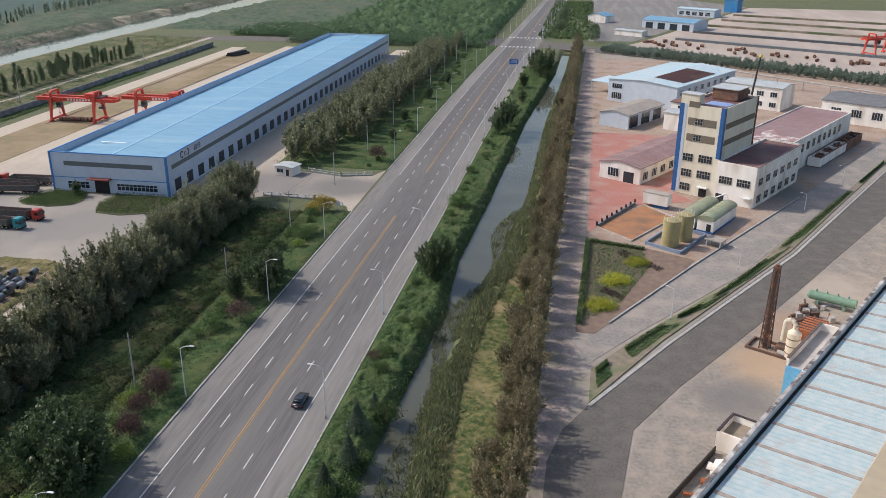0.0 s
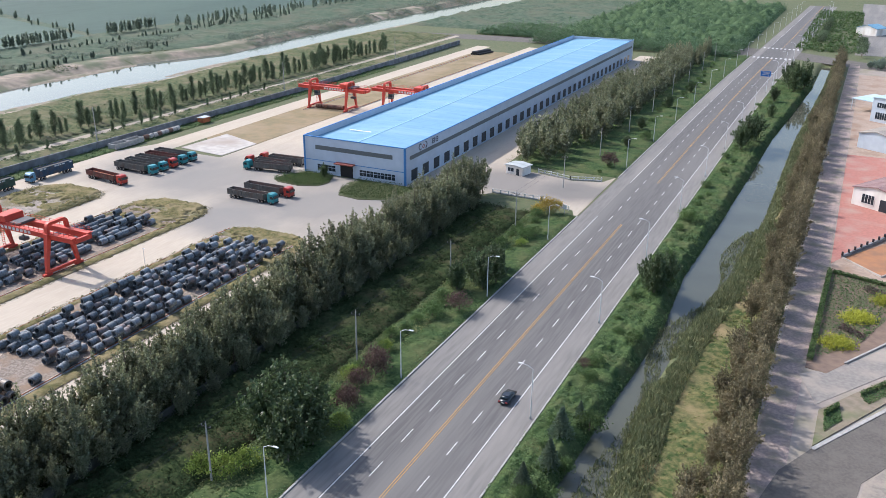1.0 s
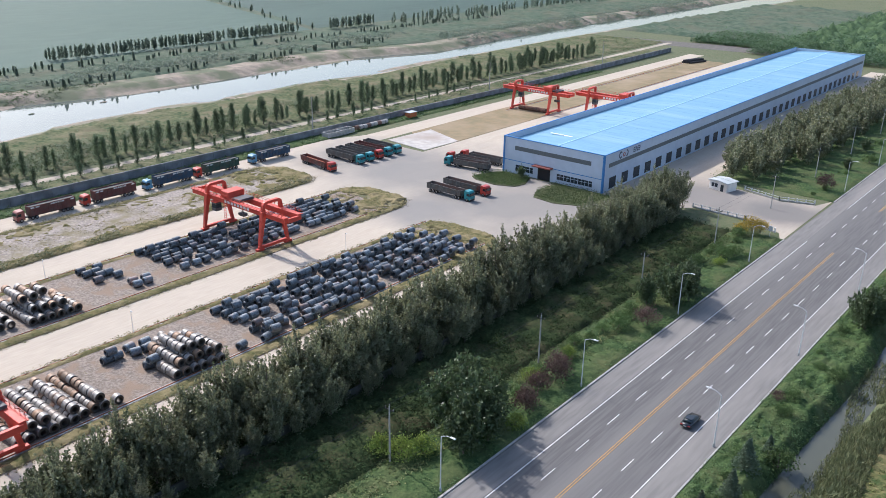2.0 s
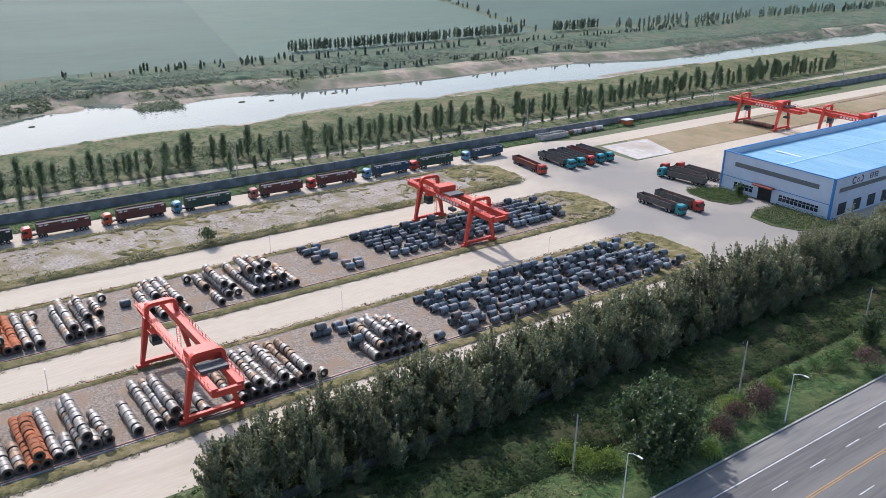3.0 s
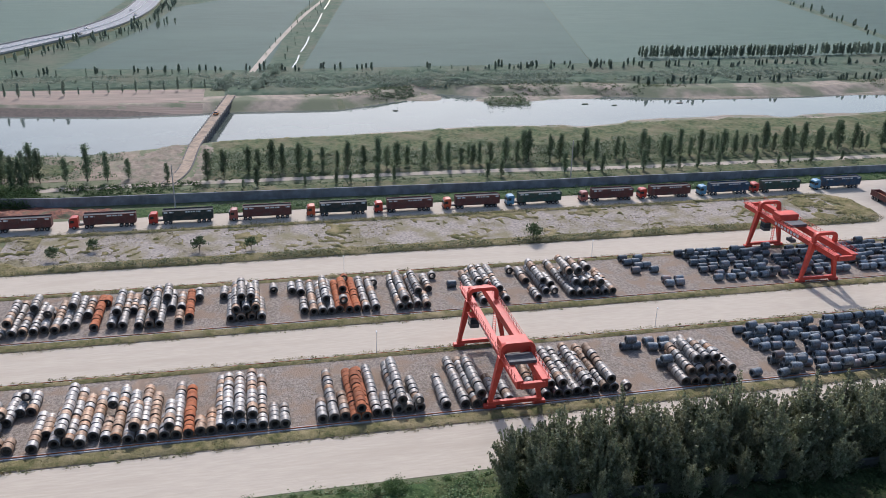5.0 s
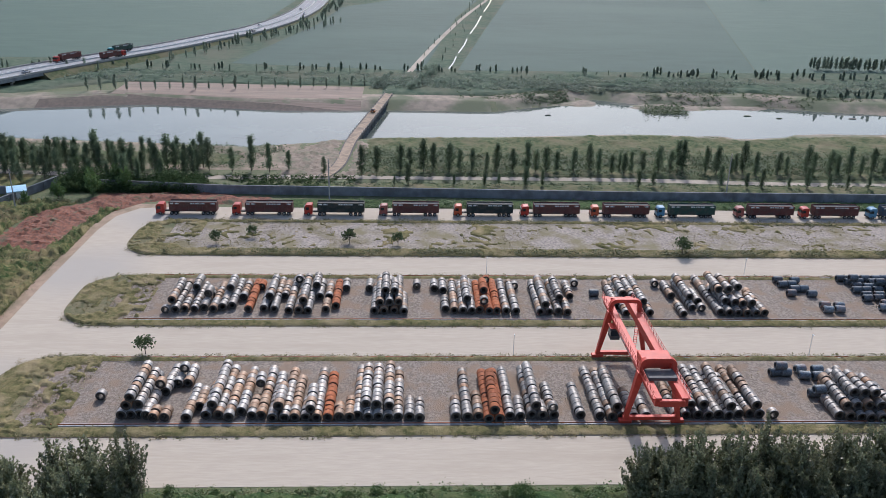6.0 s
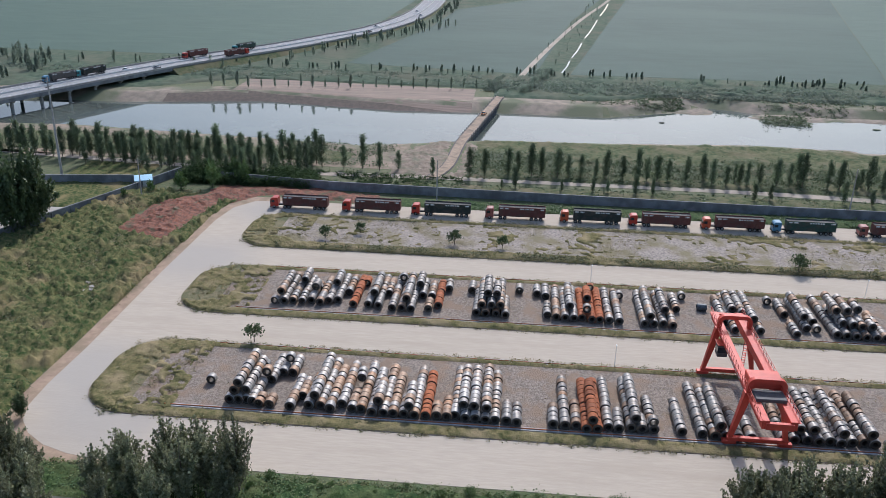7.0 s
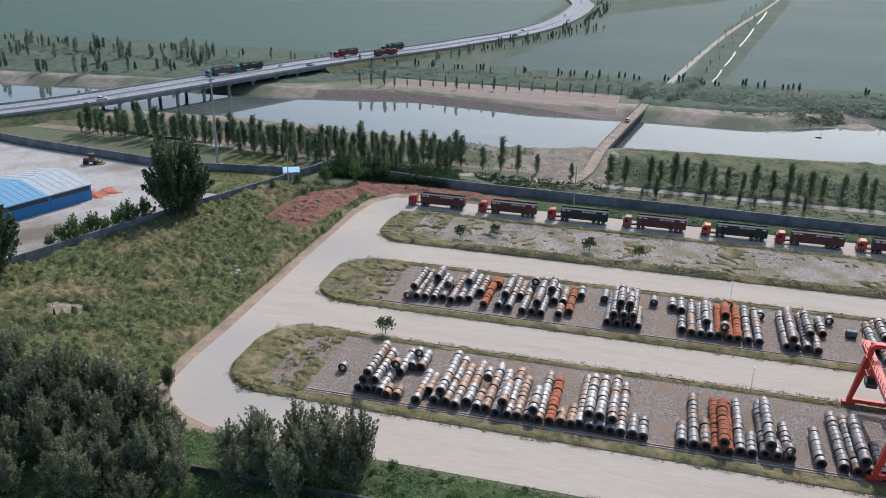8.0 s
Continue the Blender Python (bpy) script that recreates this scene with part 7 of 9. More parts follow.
def far_cars():
    for x, off, tone, colour in ((-268, 5, "white", (0.75, 0.75, 0.74)), (-304, 5, "white", (0.75, 0.75, 0.74)), (-400, -2, "white", (0.75, 0.75, 0.74)), (-412, 5, "grey", (0.3, 0.31, 0.32)), (-585, 5, "dark", (0.06, 0.06, 0.07)), (-612, -4, "white", (0.75, 0.75, 0.74)), (-690, 5, "white", (0.75, 0.75, 0.74)), (-720, -4, "white", (0.75, 0.75, 0.74))):
        i = min(range(len(hw_line) - 1), key=lambda k: abs(hw_line[k][0] - x))
        a, b = Vector(hw_line[i]), Vector(hw_line[i + 1])
        d = (b - a).normalized()
        p = a + (b - a) * ((x - a.x) / (b.x - a.x)) + Vector((d.y, -d.x, 0)).normalized() * off + Vector((0, 0, 0.1))
        car(tone, colour, pose(*p, 0, 0, math.degrees(math.atan2(d.y, d.x)) - 90), "on the highway")
    car("orange", (0.42, 0.15, 0.03), pose(-352, -17.9, 0.28, 0, 0, 82), "on the dam road")


far_cars()


def yard_clutter():
    """Loose things along the wall and on the waste land."""
    t = thing("concrete_trough", "long open concrete trough beside the wall", "trough", at=(-233.4, 212, 0.05))
    part("floor", boxes((-1.6, 1.6, 0, 14, 0, 0.2)), KERB, t)
    for r in ((-1.8, -1.5, 0, 14, 0, 2.0), (1.5, 1.8, 0, 14, 0, 2.0), (-1.5, 1.5, 0, 0.3, 0, 2.0), (-1.5, 1.5, 13.7, 14, 0, 2.0), (-1.5, 1.5, 6.8, 7.1, 0, 2.0)):
        part("wall", boxes(r), KERB, t)
    rr = random.Random(91)
    t = thing("pipe_section", "row of pale concrete pipe sections lying in the grass", "pipe", at=(-233.4, 228, 0.04))
    for k in range(9):
        part("segment", tubes(((rr.uniform(-0.3, 0.3), 2.05 * k, 0.95), (rr.uniform(-0.3, 0.3), 2.05 * k + 1.9, 0.95), 0.95), n=14), PALE_CONCRETE if k % 3 else RUST_BROWN, t)
    for k in range(9):
        o = thing("steel_roll", "rusty brown steel roll lying under the crane", "steel roll", "steel rolls under the crane", at=(-209 + 1.5 * k, 307 + 0.12 * k, 0.1))
        part("body", tubes(((-0.65, 0, 0.95), (0.65, 0, 0.95), 0.95), n=14), RUST_BROWN, o)
    for k in range(8):
        o = thing("dark_tube", "dark steel tube stacked at the end of the plot", "steel tube", "dark tubes at the plot end", at=(-213 + 1.15 * (k % 5) + (0.57 if k > 4 else 0), 482, 0.1))
        part("body", tubes(((0, 0, 0.55 + 0.95 * (k > 4)), (3.5, 15, 0.55 + 0.95 * (k > 4)), 0.55), n=12), CHASSIS, o)
    t = thing("orange_hut", "small orange-brown site hut by the wall", "hut", at=(-233.4, 261, 0.04))
    part("body", boxes((-1.4, 1.4, -2.2, 2.2, 0, 2.3), bevel=0.05), RUST, t)
    part("roof", boxes((-1.6, 1.6, -2.4, 2.4, 2.3, 2.45)), PALE_ROOF, t)
    for x0, y0, n in ((-164.8, -97, 7), (-157.7, -94.3, 6), (-204, -119, 5), (-213, -102, 4)):
        for k in range(n):
            o = thing("rubble_lump", "pale broken concrete lump among the weeds", "rubble", "rubble on waste land", at=(x0 + rr.uniform(-2.6, 2.6), y0 + rr.uniform(-2.6, 2.6), 0.3), turn=rr.uniform(0, 360))
            bm = boxes((-rr.uniform(0.2, 0.6), rr.uniform(0.2, 0.6), -rr.uniform(0.2, 0.4), rr.uniform(0.2, 0.4), -0.2, rr.uniform(0.25, 0.5)))
            for v in bm.verts:
                v.co += Vector((rr.uniform(-0.15, 0.15), rr.uniform(-0.15, 0.15), rr.uniform(-0.15, 0.15)))
            part("lump", bm, PALE_CONCRETE, o)


LOADER_PAINT = material("worn_loader_paint", (0.20, 0.115, 0.05), (0.12, 0.075, 0.045), 1.0, rough=0.7)


def wheel_loader():
    t = thing("wheel_loader", "rusty brown wheel loader in the neighbouring yard", "loader", at=(-232, -186, 0.06), turn=105)
    part("body", boxes((-2.4, 1.0, -1.1, 1.1, 0.9, 2.1), bevel=0.1), LOADER_PAINT, t)
    part("cab", boxes((-0.6, 1.0, -0.8, 0.8, 2.1, 3.4), bevel=0.08), DARK_GLASS, t)
    part("cab_roof", boxes((-0.7, 1.1, -0.9, 0.9, 3.4, 3.55)), LOADER_PAINT, t)
    for x in (-1.7, 1.5):
        for y in (-1.2, 1.2):
            part("wheel", tubes(((x, y - 0.3, 0.75), (x, y + 0.3, 0.75), 0.75), n=14), CHASSIS, t)
    part("arm", beam(bmesh.new(), (0.9, 0, 1.6), (3.2, 0, 0.7), 0.9, 0.35), LOADER_PAINT, t)
    part("bucket", boxes((3.0, 4.2, -1.4, 1.4, 0.05, 0.2), (3.0, 3.2, -1.4, 1.4, 0.2, 1.2)), LOADER_PAINT, t)


wheel_loader()

# ---- east of the canal: path, roads, the plant ----
slab("dusty_margin", [(-5.4, 20), (16, 60), (230, 415), (205, 450), (60, 560), (5.2, 560), (-1.8, 560), (-4.4, 250)], -0.3, 0.03, material("dusty_margin", (0.31, 0.265, 0.225), (0.25, 0.215, 0.185), 0.5, (0.22, 0.20, 0.13), 0.08, rough=0.95, bump=0.4), "dusty bare ground between paths and roads", "ground")
slab("brick_path", [(-4.6, 20), (1.0, 20), (1.0, 140), (1.2, 154), (2.8, 210), (3.4, 300), (4.0, 560), (-1.5, 560), (-3.5, 250)], -0.2, 0.07, BRICK_PAVING, "pink-grey paved path beside the tree row", "path")
slab("road_east", [(-3, 20), (8, 20), (9, 102), (11.5, 121), (20, 136), (38, 164), (86, 243), (200, 437), (192, 442), (102, 296), (54, 208.5), (19, 153), (4, 127), (0, 119), (-2, 110)], -0.2, 0.09, OLD_ASPHALT, "dark grey worn asphalt side road", "road")
slab("road_plant", [(0.5, 152), (4, 142), (14, 157), (38, 190), (106, 309), (190, 455), (183, 460), (101, 318), (66, 256), (29, 196), (7, 158.5), (2.5, 154)], -0.2, 0.10, material("plant_road", (0.25, 0.226, 0.198), (0.195, 0.176, 0.156), 1.3, (0.315, 0.27, 0.222), 0.16, rough=0.9), "pale grey plant road with dusty edges", "road")
slab("median", [(4.2, 128), (4.5, 140), (14.5, 156), (38, 188.5), (104, 306), (180, 440), (178, 435), (101, 298), (54, 210), (18.5, 154)], -0.2, 0.24, material("median_earth", (0.24, 0.19, 0.14), (0.17, 0.145, 0.10), 0.6, (0.12, 0.14, 0.06), 0.12, bump=0.5), "kerbed green median between two side roads", "median")
slab("kerb_road", [(4, 127.4), (19, 152.6), (54, 207.6), (102, 295.6), (102.4, 295.2), (54.6, 207.2), (19.5, 152.2), (4.6, 127.0)], -0.1, 0.22, KERB, "pale concrete kerb beside the road", "kerb")
slab("plant_ground", [(3.2, 158), (7, 159), (29, 196.4), (66, 256.5), (101, 318.5), (170, 440), (120, 520), (4.2, 520)], -0.3, 0.05, worn(material("sandy_paving", (0.36, 0.28, 0.22), (0.28, 0.215, 0.165), 1.1, (0.26, 0.175, 0.12), 0.12, rough=0.95, bump=0.3, bump_scale=4), [(62, 262, 13, (0.17, 0.155, 0.14)), (80, 292, 16, (0.16, 0.148, 0.135)), (90, 318, 12, (0.17, 0.155, 0.14))], 0.12), "dusty reddish paved ground of the plant", "yard")
slab("red_court", [(3.2, 214), (5.5, 219), (16, 240), (34, 247), (28, 257), (45, 300), (30, 330), (3.6, 330)], -0.2, 0.09, RED_PAVING, "red paved court between plant buildings", "court")
slab("loading_yard", [(9.5, 60), (9.4, 102), (11.9, 121), (20.4, 136), (38.4, 164), (86.4, 243), (200, 436), (230, 420), (75, 196), (14, 92)], -0.2, 0.06, worn(material("stained_yard", (0.262, 0.228, 0.19), (0.19, 0.167, 0.142), 1.5, (0.30, 0.255, 0.205), 0.3, rough=0.95, bump=0.2, bump_scale=6, cut=(0.34, 0.66)), [(36, 148, 10, (0.36, 0.255, 0.165)), (46, 164, 12, (0.33, 0.225, 0.15)), (30, 134, 9, (0.15, 0.14, 0.13)), (58, 186, 14, (0.36, 0.30, 0.24))], 0.16), "stained grey concrete loading yard", "yard")
slab("flower_bed", [(1.3, 155.2), (2.9, 209.5), (18, 205.2), (29.2, 199.2), (26.2, 192.2), (5.0, 154.4)], -0.2, 0.14, material("bare_bed_earth", (0.20, 0.14, 0.10), (0.15, 0.105, 0.08), 0.5, bump=0.6), "flower bed of bare brown earth", "bed")
bed = [(2.6, 160), (4.0, 206.5), (17, 203), (18, 192), (10, 169)]


def fill_poly(pts, n, h, seed):
    r = np.random.default_rng(seed)
    lo, hi = np.min(pts, 0), np.max(pts, 0)
    out = []
    while len(out) < n:
        x, y = r.uniform(lo, hi)
        if inside(x, y, pts):
            out.append((x, y, 0.12 + r.uniform(0, h)))
    return out


stuff("bed_plants", fill_poly(bed, 7000, 0.3, 32), 0.3, BANK_GREEN, "low dark green plants in the bed", 32)
stuff("bed_hedge", fill_poly([(1.3, 158), (2.4, 158), (3.8, 208), (2.7, 208)], 4200, 1.2, 33) + fill_poly([(4, 206.8), (17, 203.2), (17.6, 204.6), (4, 208.4)], 1800, 0.8, 34), 0.3, HEDGE, "clipped yellow-green hedge round the bed", 33)
YELLOW_BUSH = [tree("yellow_bush", "round", 0.75, 4.2, 1500, 0.24, foliage("golden_privet", (0.40, 0.40, 0.055), (0.33, 0.35, 0.05), island=0.1), "rounded yellow-green privet bush in the bed", "yellow bushes in the bed", 300)]
plant(YELLOW_BUSH, [(15.2, 194, 1.15), (9.9, 181.8, 1.2), (6.4, 167.6, 1.1)], 20)
stuff("purple_bedding", fill_poly([(10, 200), (20, 190), (21.5, 192), (12, 203)], 900, 0.4, 35) + fill_poly([(6, 176), (11, 172), (11.5, 174.5), (7, 178.5)], 500, 0.4, 36), 0.3, LEAF_PURPLE, "dark purple bedding plants", 35)
lawn, rim_hedge = [], []
for k, (u0, u1) in enumerate(((0.03, 0.13), (0.24, 0.40), (0.46, 0.53), (0.58, 0.70), (0.74, 0.86), (0.9, 1.0))):
    south, north = bend([(5.0, 129.5), (18.8, 154.8), (54, 210.6), (101, 298.6)], 20), bend([(4.8, 139), (15, 155.8), (39, 189.6), (104, 305)], 20)
    at = lambda side, u: Vector(side[min(60, round(60 * u))])
    a0, a1, b0, b1 = at(south, u0), at(south, u1), at(north, u0), at(north, u1)
    inset = lambda p, q, f: tuple(p.lerp(q, f))
    lawn += fill_poly([inset(a0, b0, 0.25), inset(a1, b1, 0.25), inset(a1, b1, 0.8), inset(a0, b0, 0.8)], 1500 + 600 * k, 0.35, 37 + k)
    rim_hedge += fill_poly([inset(a0, b0, 0.78), inset(a1, b1, 0.78), inset(a1, b1, 0.96), inset(a0, b0, 0.96)], 700 + 300 * k, 0.9, 237 + k)
stuff("median_plants", lawn, 0.28, BANK_GREEN, "low green plants on the median in stretches", 37)
stuff("median_hedge", rim_hedge, 0.3, HEDGE, "low clipped hedge along the median edge", 38)
wall_line("bed_kerb", [(8.2, 160.2), (29.3, 196.8), (66, 256.8)], 0.25, 0.2, KERB, "low kerb along the plant road")

PL_TURN, PL_O = -30.6, Vector((28.3, 257.0))


def pl(x, y):
    """A point of the plant's own grid, in the world."""
    c, s = math.cos(radians(PL_TURN)), math.sin(radians(PL_TURN))
    return PL_O.x + c * x - s * y, PL_O.y + s * x + c * y


CREAM = material("cream_cladding", (0.66, 0.61, 0.49), (0.60, 0.54, 0.42), 0.5, (0.40, 0.30, 0.18), 0.25, rough=0.7, cut3=(0.6, 0.85), stretch=(1, 1, 0.15))
WHITE_WALL = material("white_render", (0.80, 0.76, 0.70), (0.73, 0.69, 0.63), 0.5, (0.55, 0.48, 0.40), 0.2, rough=0.8, stretch=(1, 1, 0.3))
RED_ROOF = material("red_brown_roof", (0.15, 0.075, 0.07), (0.11, 0.06, 0.06), 0.35, (0.20, 0.12, 0.10), 0.08, rough=0.8)
PINK_ROOF = material("faded_red_roof", (0.27, 0.185, 0.175), (0.22, 0.15, 0.145), 0.4, (0.22, 0.13, 0.12), 0.08, rough=0.8)
TAN_ROOF = material("dusty_tan_roof", (0.34, 0.30, 0.25), (0.28, 0.25, 0.215), 0.4, rough=0.8)
PALE_BLUE = material("faded_blue_roof", (0.36, 0.48, 0.53), (0.42, 0.52, 0.55), 0.5, (0.46, 0.50, 0.50), 0.12, rough=0.6)
DEEP_BLUE = plain("deep_blue_trim", (0.035, 0.115, 0.29), 0.5)
RUST_BROWN = material("brown_scrap", (0.17, 0.095, 0.065), (0.12, 0.07, 0.055), 1.2, (0.24, 0.12, 0.07), 0.5, rough=0.85)
FRAME = plain("cream_frame", (0.36, 0.34, 0.29), 0.6)
PALE_WALL = material("pale_blue_wall", (0.50, 0.55, 0.60), (0.45, 0.50, 0.55), 0.5, rough=0.7)


def window_in(parent, x0, x1, y0, y1, z0, z1, axis, n=4):
    """A glazed opening with a frame, its panes across x or y."""
    w = part("window", boxes((x0, x1, y0, y1, z0, z1)), DARK_GLASS, parent)
    bm = bmesh.new()
    for i in range(n + 1):
        if axis == "x":
            u = x0 + (x1 - x0) * i / n
            box(bm, u - 0.045, u + 0.045, y0 - 0.05, y0 + 0.02, z0, z1)
        else:
            u = y0 + (y1 - y0) * i / n
            box(bm, x1 - 0.02, x1 + 0.05, u - 0.06, u + 0.06, z0, z1)
    if axis == "x":
        box(bm, x0 - 0.1, x1 + 0.1, y0 - 0.08, y0 + 0.02, z0 - 0.15, z0)
        box(bm, x0, x1, y0 - 0.05, y0 + 0.02, z0 + (z1 - z0) * 0.6 - 0.05, z0 + (z1 - z0) * 0.6 + 0.05)
    else:
        box(bm, x1 - 0.02, x1 + 0.08, y0 - 0.1, y1 + 0.1, z0 - 0.15, z0)
        box(bm, x1 - 0.02, x1 + 0.05, y0, y1, z0 + (z1 - z0) * 0.6 - 0.05, z0 + (z1 - z0) * 0.6 + 0.05)
    part("window_frame", bm, FRAME, w)
    return w


def flat_block(t, x0, x1, y0, y1, h, wall_mat, roof_mat, lip=0.6):
    for r in ((x0, x1, y0, y0 + 0.3, 0, h), (x0, x1, y1 - 0.3, y1, 0, h), (x0, x0 + 0.3, y0 + 0.3, y1 - 0.3, 0, h), (x1 - 0.3, x1, y0 + 0.3, y1 - 0.3, 0, h)):
        part("wall", boxes(r), wall_mat, t)
    return part("roof", boxes((x0 + 0.3, x1 - 0.3, y0 + 0.3, y1 - 0.3, h - lip - 0.3, h - lip)), roof_mat, t)


def tower():
    t = thing("process_tower", "cream industrial tower block with blue corner strips", "building", at=(*PL_O, 0), turn=PL_TURN)
    flat_block(t, 0, 13.6, 0, 25, 27.4, CREAM, RED_ROOF)
    part("stair_head", boxes((0, 5.6, 0.0, 3.5, 27.4, 30.2)), CREAM, t)
    part("stair_head_roof", boxes((-0.2, 5.8, -0.2, 3.7, 30.2, 30.45)), PALE_ROOF, t)
    house = part("roof_house", boxes((3, 11, 15, 23, 27.0, 30.2)), RUST_BROWN, t)
    part("roof_house_roof", boxes((2.6, 11.4, 14.6, 23.4, 30.2, 30.45)), PALE_ROOF, house)
    part("roof_sheet", boxes((5, 12, 5.5, 11, 26.85, 27.0)), plain("blue_roof_sheet", (0.25, 0.34, 0.55), 0.5), t)
    for x0, x1, y0, y1 in ((-0.15, 1.2, -0.12, 0.05), (12.6, 13.75, -0.12, 0.05), (-0.12, 0.05, 0.05, 1.6), (13.55, 13.75, 0.05, 1.3)):
        part("corner_strip", boxes((x0, x1, y0, y1, 0.4 if x0 < 5 else 12.5, 27.5)), DEEP_BLUE, t)
    part("pale_strip", boxes((1.2, 2.1, -0.08, 0.03, 0.4, 27.4)), PANEL, t)
    for z in (16.5, 21.3):
        part("louvre_band", boxes((2.8, 11.6, -0.07, 0.03, z, z + 2.2)), plain("brown_louvres", (0.17, 0.145, 0.11), 0.7), t)
        window_in(t, 5.0, 7.4, -0.1, 0.0, z + 0.3, z + 1.9, "x", 3)
    part("louvre_band", boxes((2.6, 6.0, -0.07, 0.03, 26.6, 28.3)), plain("brown_louvre", (0.15, 0.13, 0.10), 0.7), t)
    for z in (5.6, 10.4):
        window_in(t, 2.4, 5.6, -0.07, 0.03, z, z + 2.2, "x", 4)
        window_in(t, 7.4, 11.6, -0.07, 0.03, z + 0.2, z + 2.4, "x", 5)
    window_in(t, 2.4, 5.6, -0.07, 0.03, 1.3, 3.4, "x", 4)
    part("doorway", boxes((8.6, 11.0, -0.07, 0.03, 0, 2.9)), plain("dark_door", (0.02, 0.02, 0.02), 0.6), t)
    part("door_canopy", boxes((8.2, 11.4, -1.6, 0.0, 3.1, 3.3)), WHITE_FRAME, t)
    for z in (16.0, 20.9):
        part("louvre_band", boxes((13.58, 13.67, 2.0, 24, z, z + 1.7)), plain("brown_louvre_side", (0.16, 0.135, 0.10), 0.7), t)
    part("gutter", boxes((13.4, 13.9, 24.6, 25.2, 12, 27.6)), RUST_BROWN, t)


def low_blocks():
    t = thing("white_block", "white two-storey plant building with a red-brown roof", "building", at=(*PL_O, 0), turn=PL_TURN)
    flat_block(t, 13.75, 25.6, -0.9, 36, 12.3, WHITE_WALL, RED_ROOF, 0.5)
    part("roof_edge", boxes((25.3, 25.8, -1.0, 36, 12.3, 12.5)), PINK_ROOF, t)
    for x0 in (14.8, 20.2):
        window_in(t, x0, x0 + 3.9, -0.97, -0.87, 5.9, 8.0, "x", 5)
    for k in range(6):
        y = 1.5 + 5.8 * k
        window_in(t, 25.5, 25.67, y, y + 3.0, 6.4, 8.4, "y", 3)
        window_in(t, 25.5, 25.67, y, y + 3.0, 1.2, 3.4, "y", 3)
        if k:
            part("pilaster", boxes((25.55, 25.75, y - 1.7, y - 1.3, 0, 12.2)), WHITE_WALL, t)
    part("doorway", boxes((14.3, 16.8, -0.97, -0.87, 0, 2.6)), DARK_GLASS, t)
    part("door_canopy", boxes((22.2, 25.0, -2.4, -0.9, 2.9, 3.1)), WHITE_FRAME, t)
    t = thing("long_block", "long white plant building with a faded red roof", "building", at=(*PL_O, 0), turn=PL_TURN)
    flat_block(t, 3.0, 21.3, 36.2, 104, 11.0, WHITE_WALL, PINK_ROOF, 0.4)
    spill = [(7.5, 41), (10, 39.5), (14, 40), (17, 44), (21, 46), (22, 50), (18, 51), (15, 49), (12, 52), (9, 57), (7.2, 52), (8.4, 47)]
    part("lime_spill", prism(bmesh.new(), spill, 10.6, 10.64), material("lime_dust", (0.55, 0.52, 0.49), (0.34, 0.24, 0.22), 0.5, (0.30, 0.19, 0.175), 0.3, rough=0.9, cut=(0.42, 0.6), cut3=(0.5, 0.56)), t)
    for k in range(10):
        y = 38.5 + 5.7 * k
        window_in(t, 21.2, 21.36, y, y + 2.4, 6.0, 8.6, "y", 2)
    for k in range(5):
        t2 = thing("waste_bin", "long white-sided steel bin of rusty scrap", "bin", "scrap bins", at=(*pl(21.9, 57 + 9.7 * k), 0.05), turn=PL_TURN)
        for r in ((0, 0.25, 0, 9.3, 0.3, 3.4), (4.0, 4.25, 0, 9.3, 0.3, 3.4), (0.25, 4.0, 0, 0.25, 0.3, 3.4), (0.25, 4.0, 9.05, 9.3, 0.3, 3.4)):
            part("side", boxes(r), WHITE_WALL if k < 3 else RUST_BROWN, t2)
        part("rim", boxes((-0.1, 0.3, 0, 9.3, 3.4, 3.55), (3.95, 4.35, 0, 9.3, 3.4, 3.55)), RUST_BROWN, t2)
        bm = bmesh.new()
        rr = random.Random(k)
        for i in range(26):
            x, y = rr.uniform(0.7, 3.5), rr.uniform(0.8, 8.4)
            box(bm, x - 0.4, x + 0.4, y - 0.5, y + 0.5, 0.3, rr.uniform(2.0, 3.3))
        part("filling", bm, RUST_BROWN, t2)
        part("floor", boxes((0, 4.25, 0, 9.3, 0, 0.3)), RUST_BROWN, t2)


tower()
low_blocks()
W = "window"
hall("low_hall", "low white workshop hall with a faded red roof", *pl(-24.6, -1.6), PL_TURN, 14.4, 40, 5.4, 6.8, WHITE_WALL, PINK_ROOF, [(W, "s", 3.0, 6.8, 1.4, 4.0), ("doorway", "s", 8.6, 12.2, 0, 3.6)] + [(W, "e", 2 + 6 * k, 5 + 6 * k, 1.2, 3.6) for k in range(5)])
hall("low_annex", "low annex with a dull red roof", *pl(-25, 44), PL_TURN, 22, 14, 4.0, 4.6, CREAM, PINK_ROOF, across=True)
hall("shed_hall", "pale shed with a dusty tan roof and an open side", *pl(-63, 63.5), PL_TURN, 13.0, 30, 5.6, 7.0, PALE_WALL, TAN_ROOF, [("bay", "e", 1 + 10 * k, 8 + 10 * k, 0.2, 4.8) for k in range(3)])
hall("white_annex", "white two-storey annex with a flat dark roof", *pl(-44, 88), PL_TURN, 15, 10, 8.5, 8.9, WHITE_WALL, RED_ROOF, [(W, "s", 3, 7, 5.5, 7.2)], across=True)
hall("white_cube", "small white block beside the tower", *pl(-40, 74), PL_TURN, 10, 9, 7.0, 7.3, WHITE_WALL, PALE_ROOF, across=True)
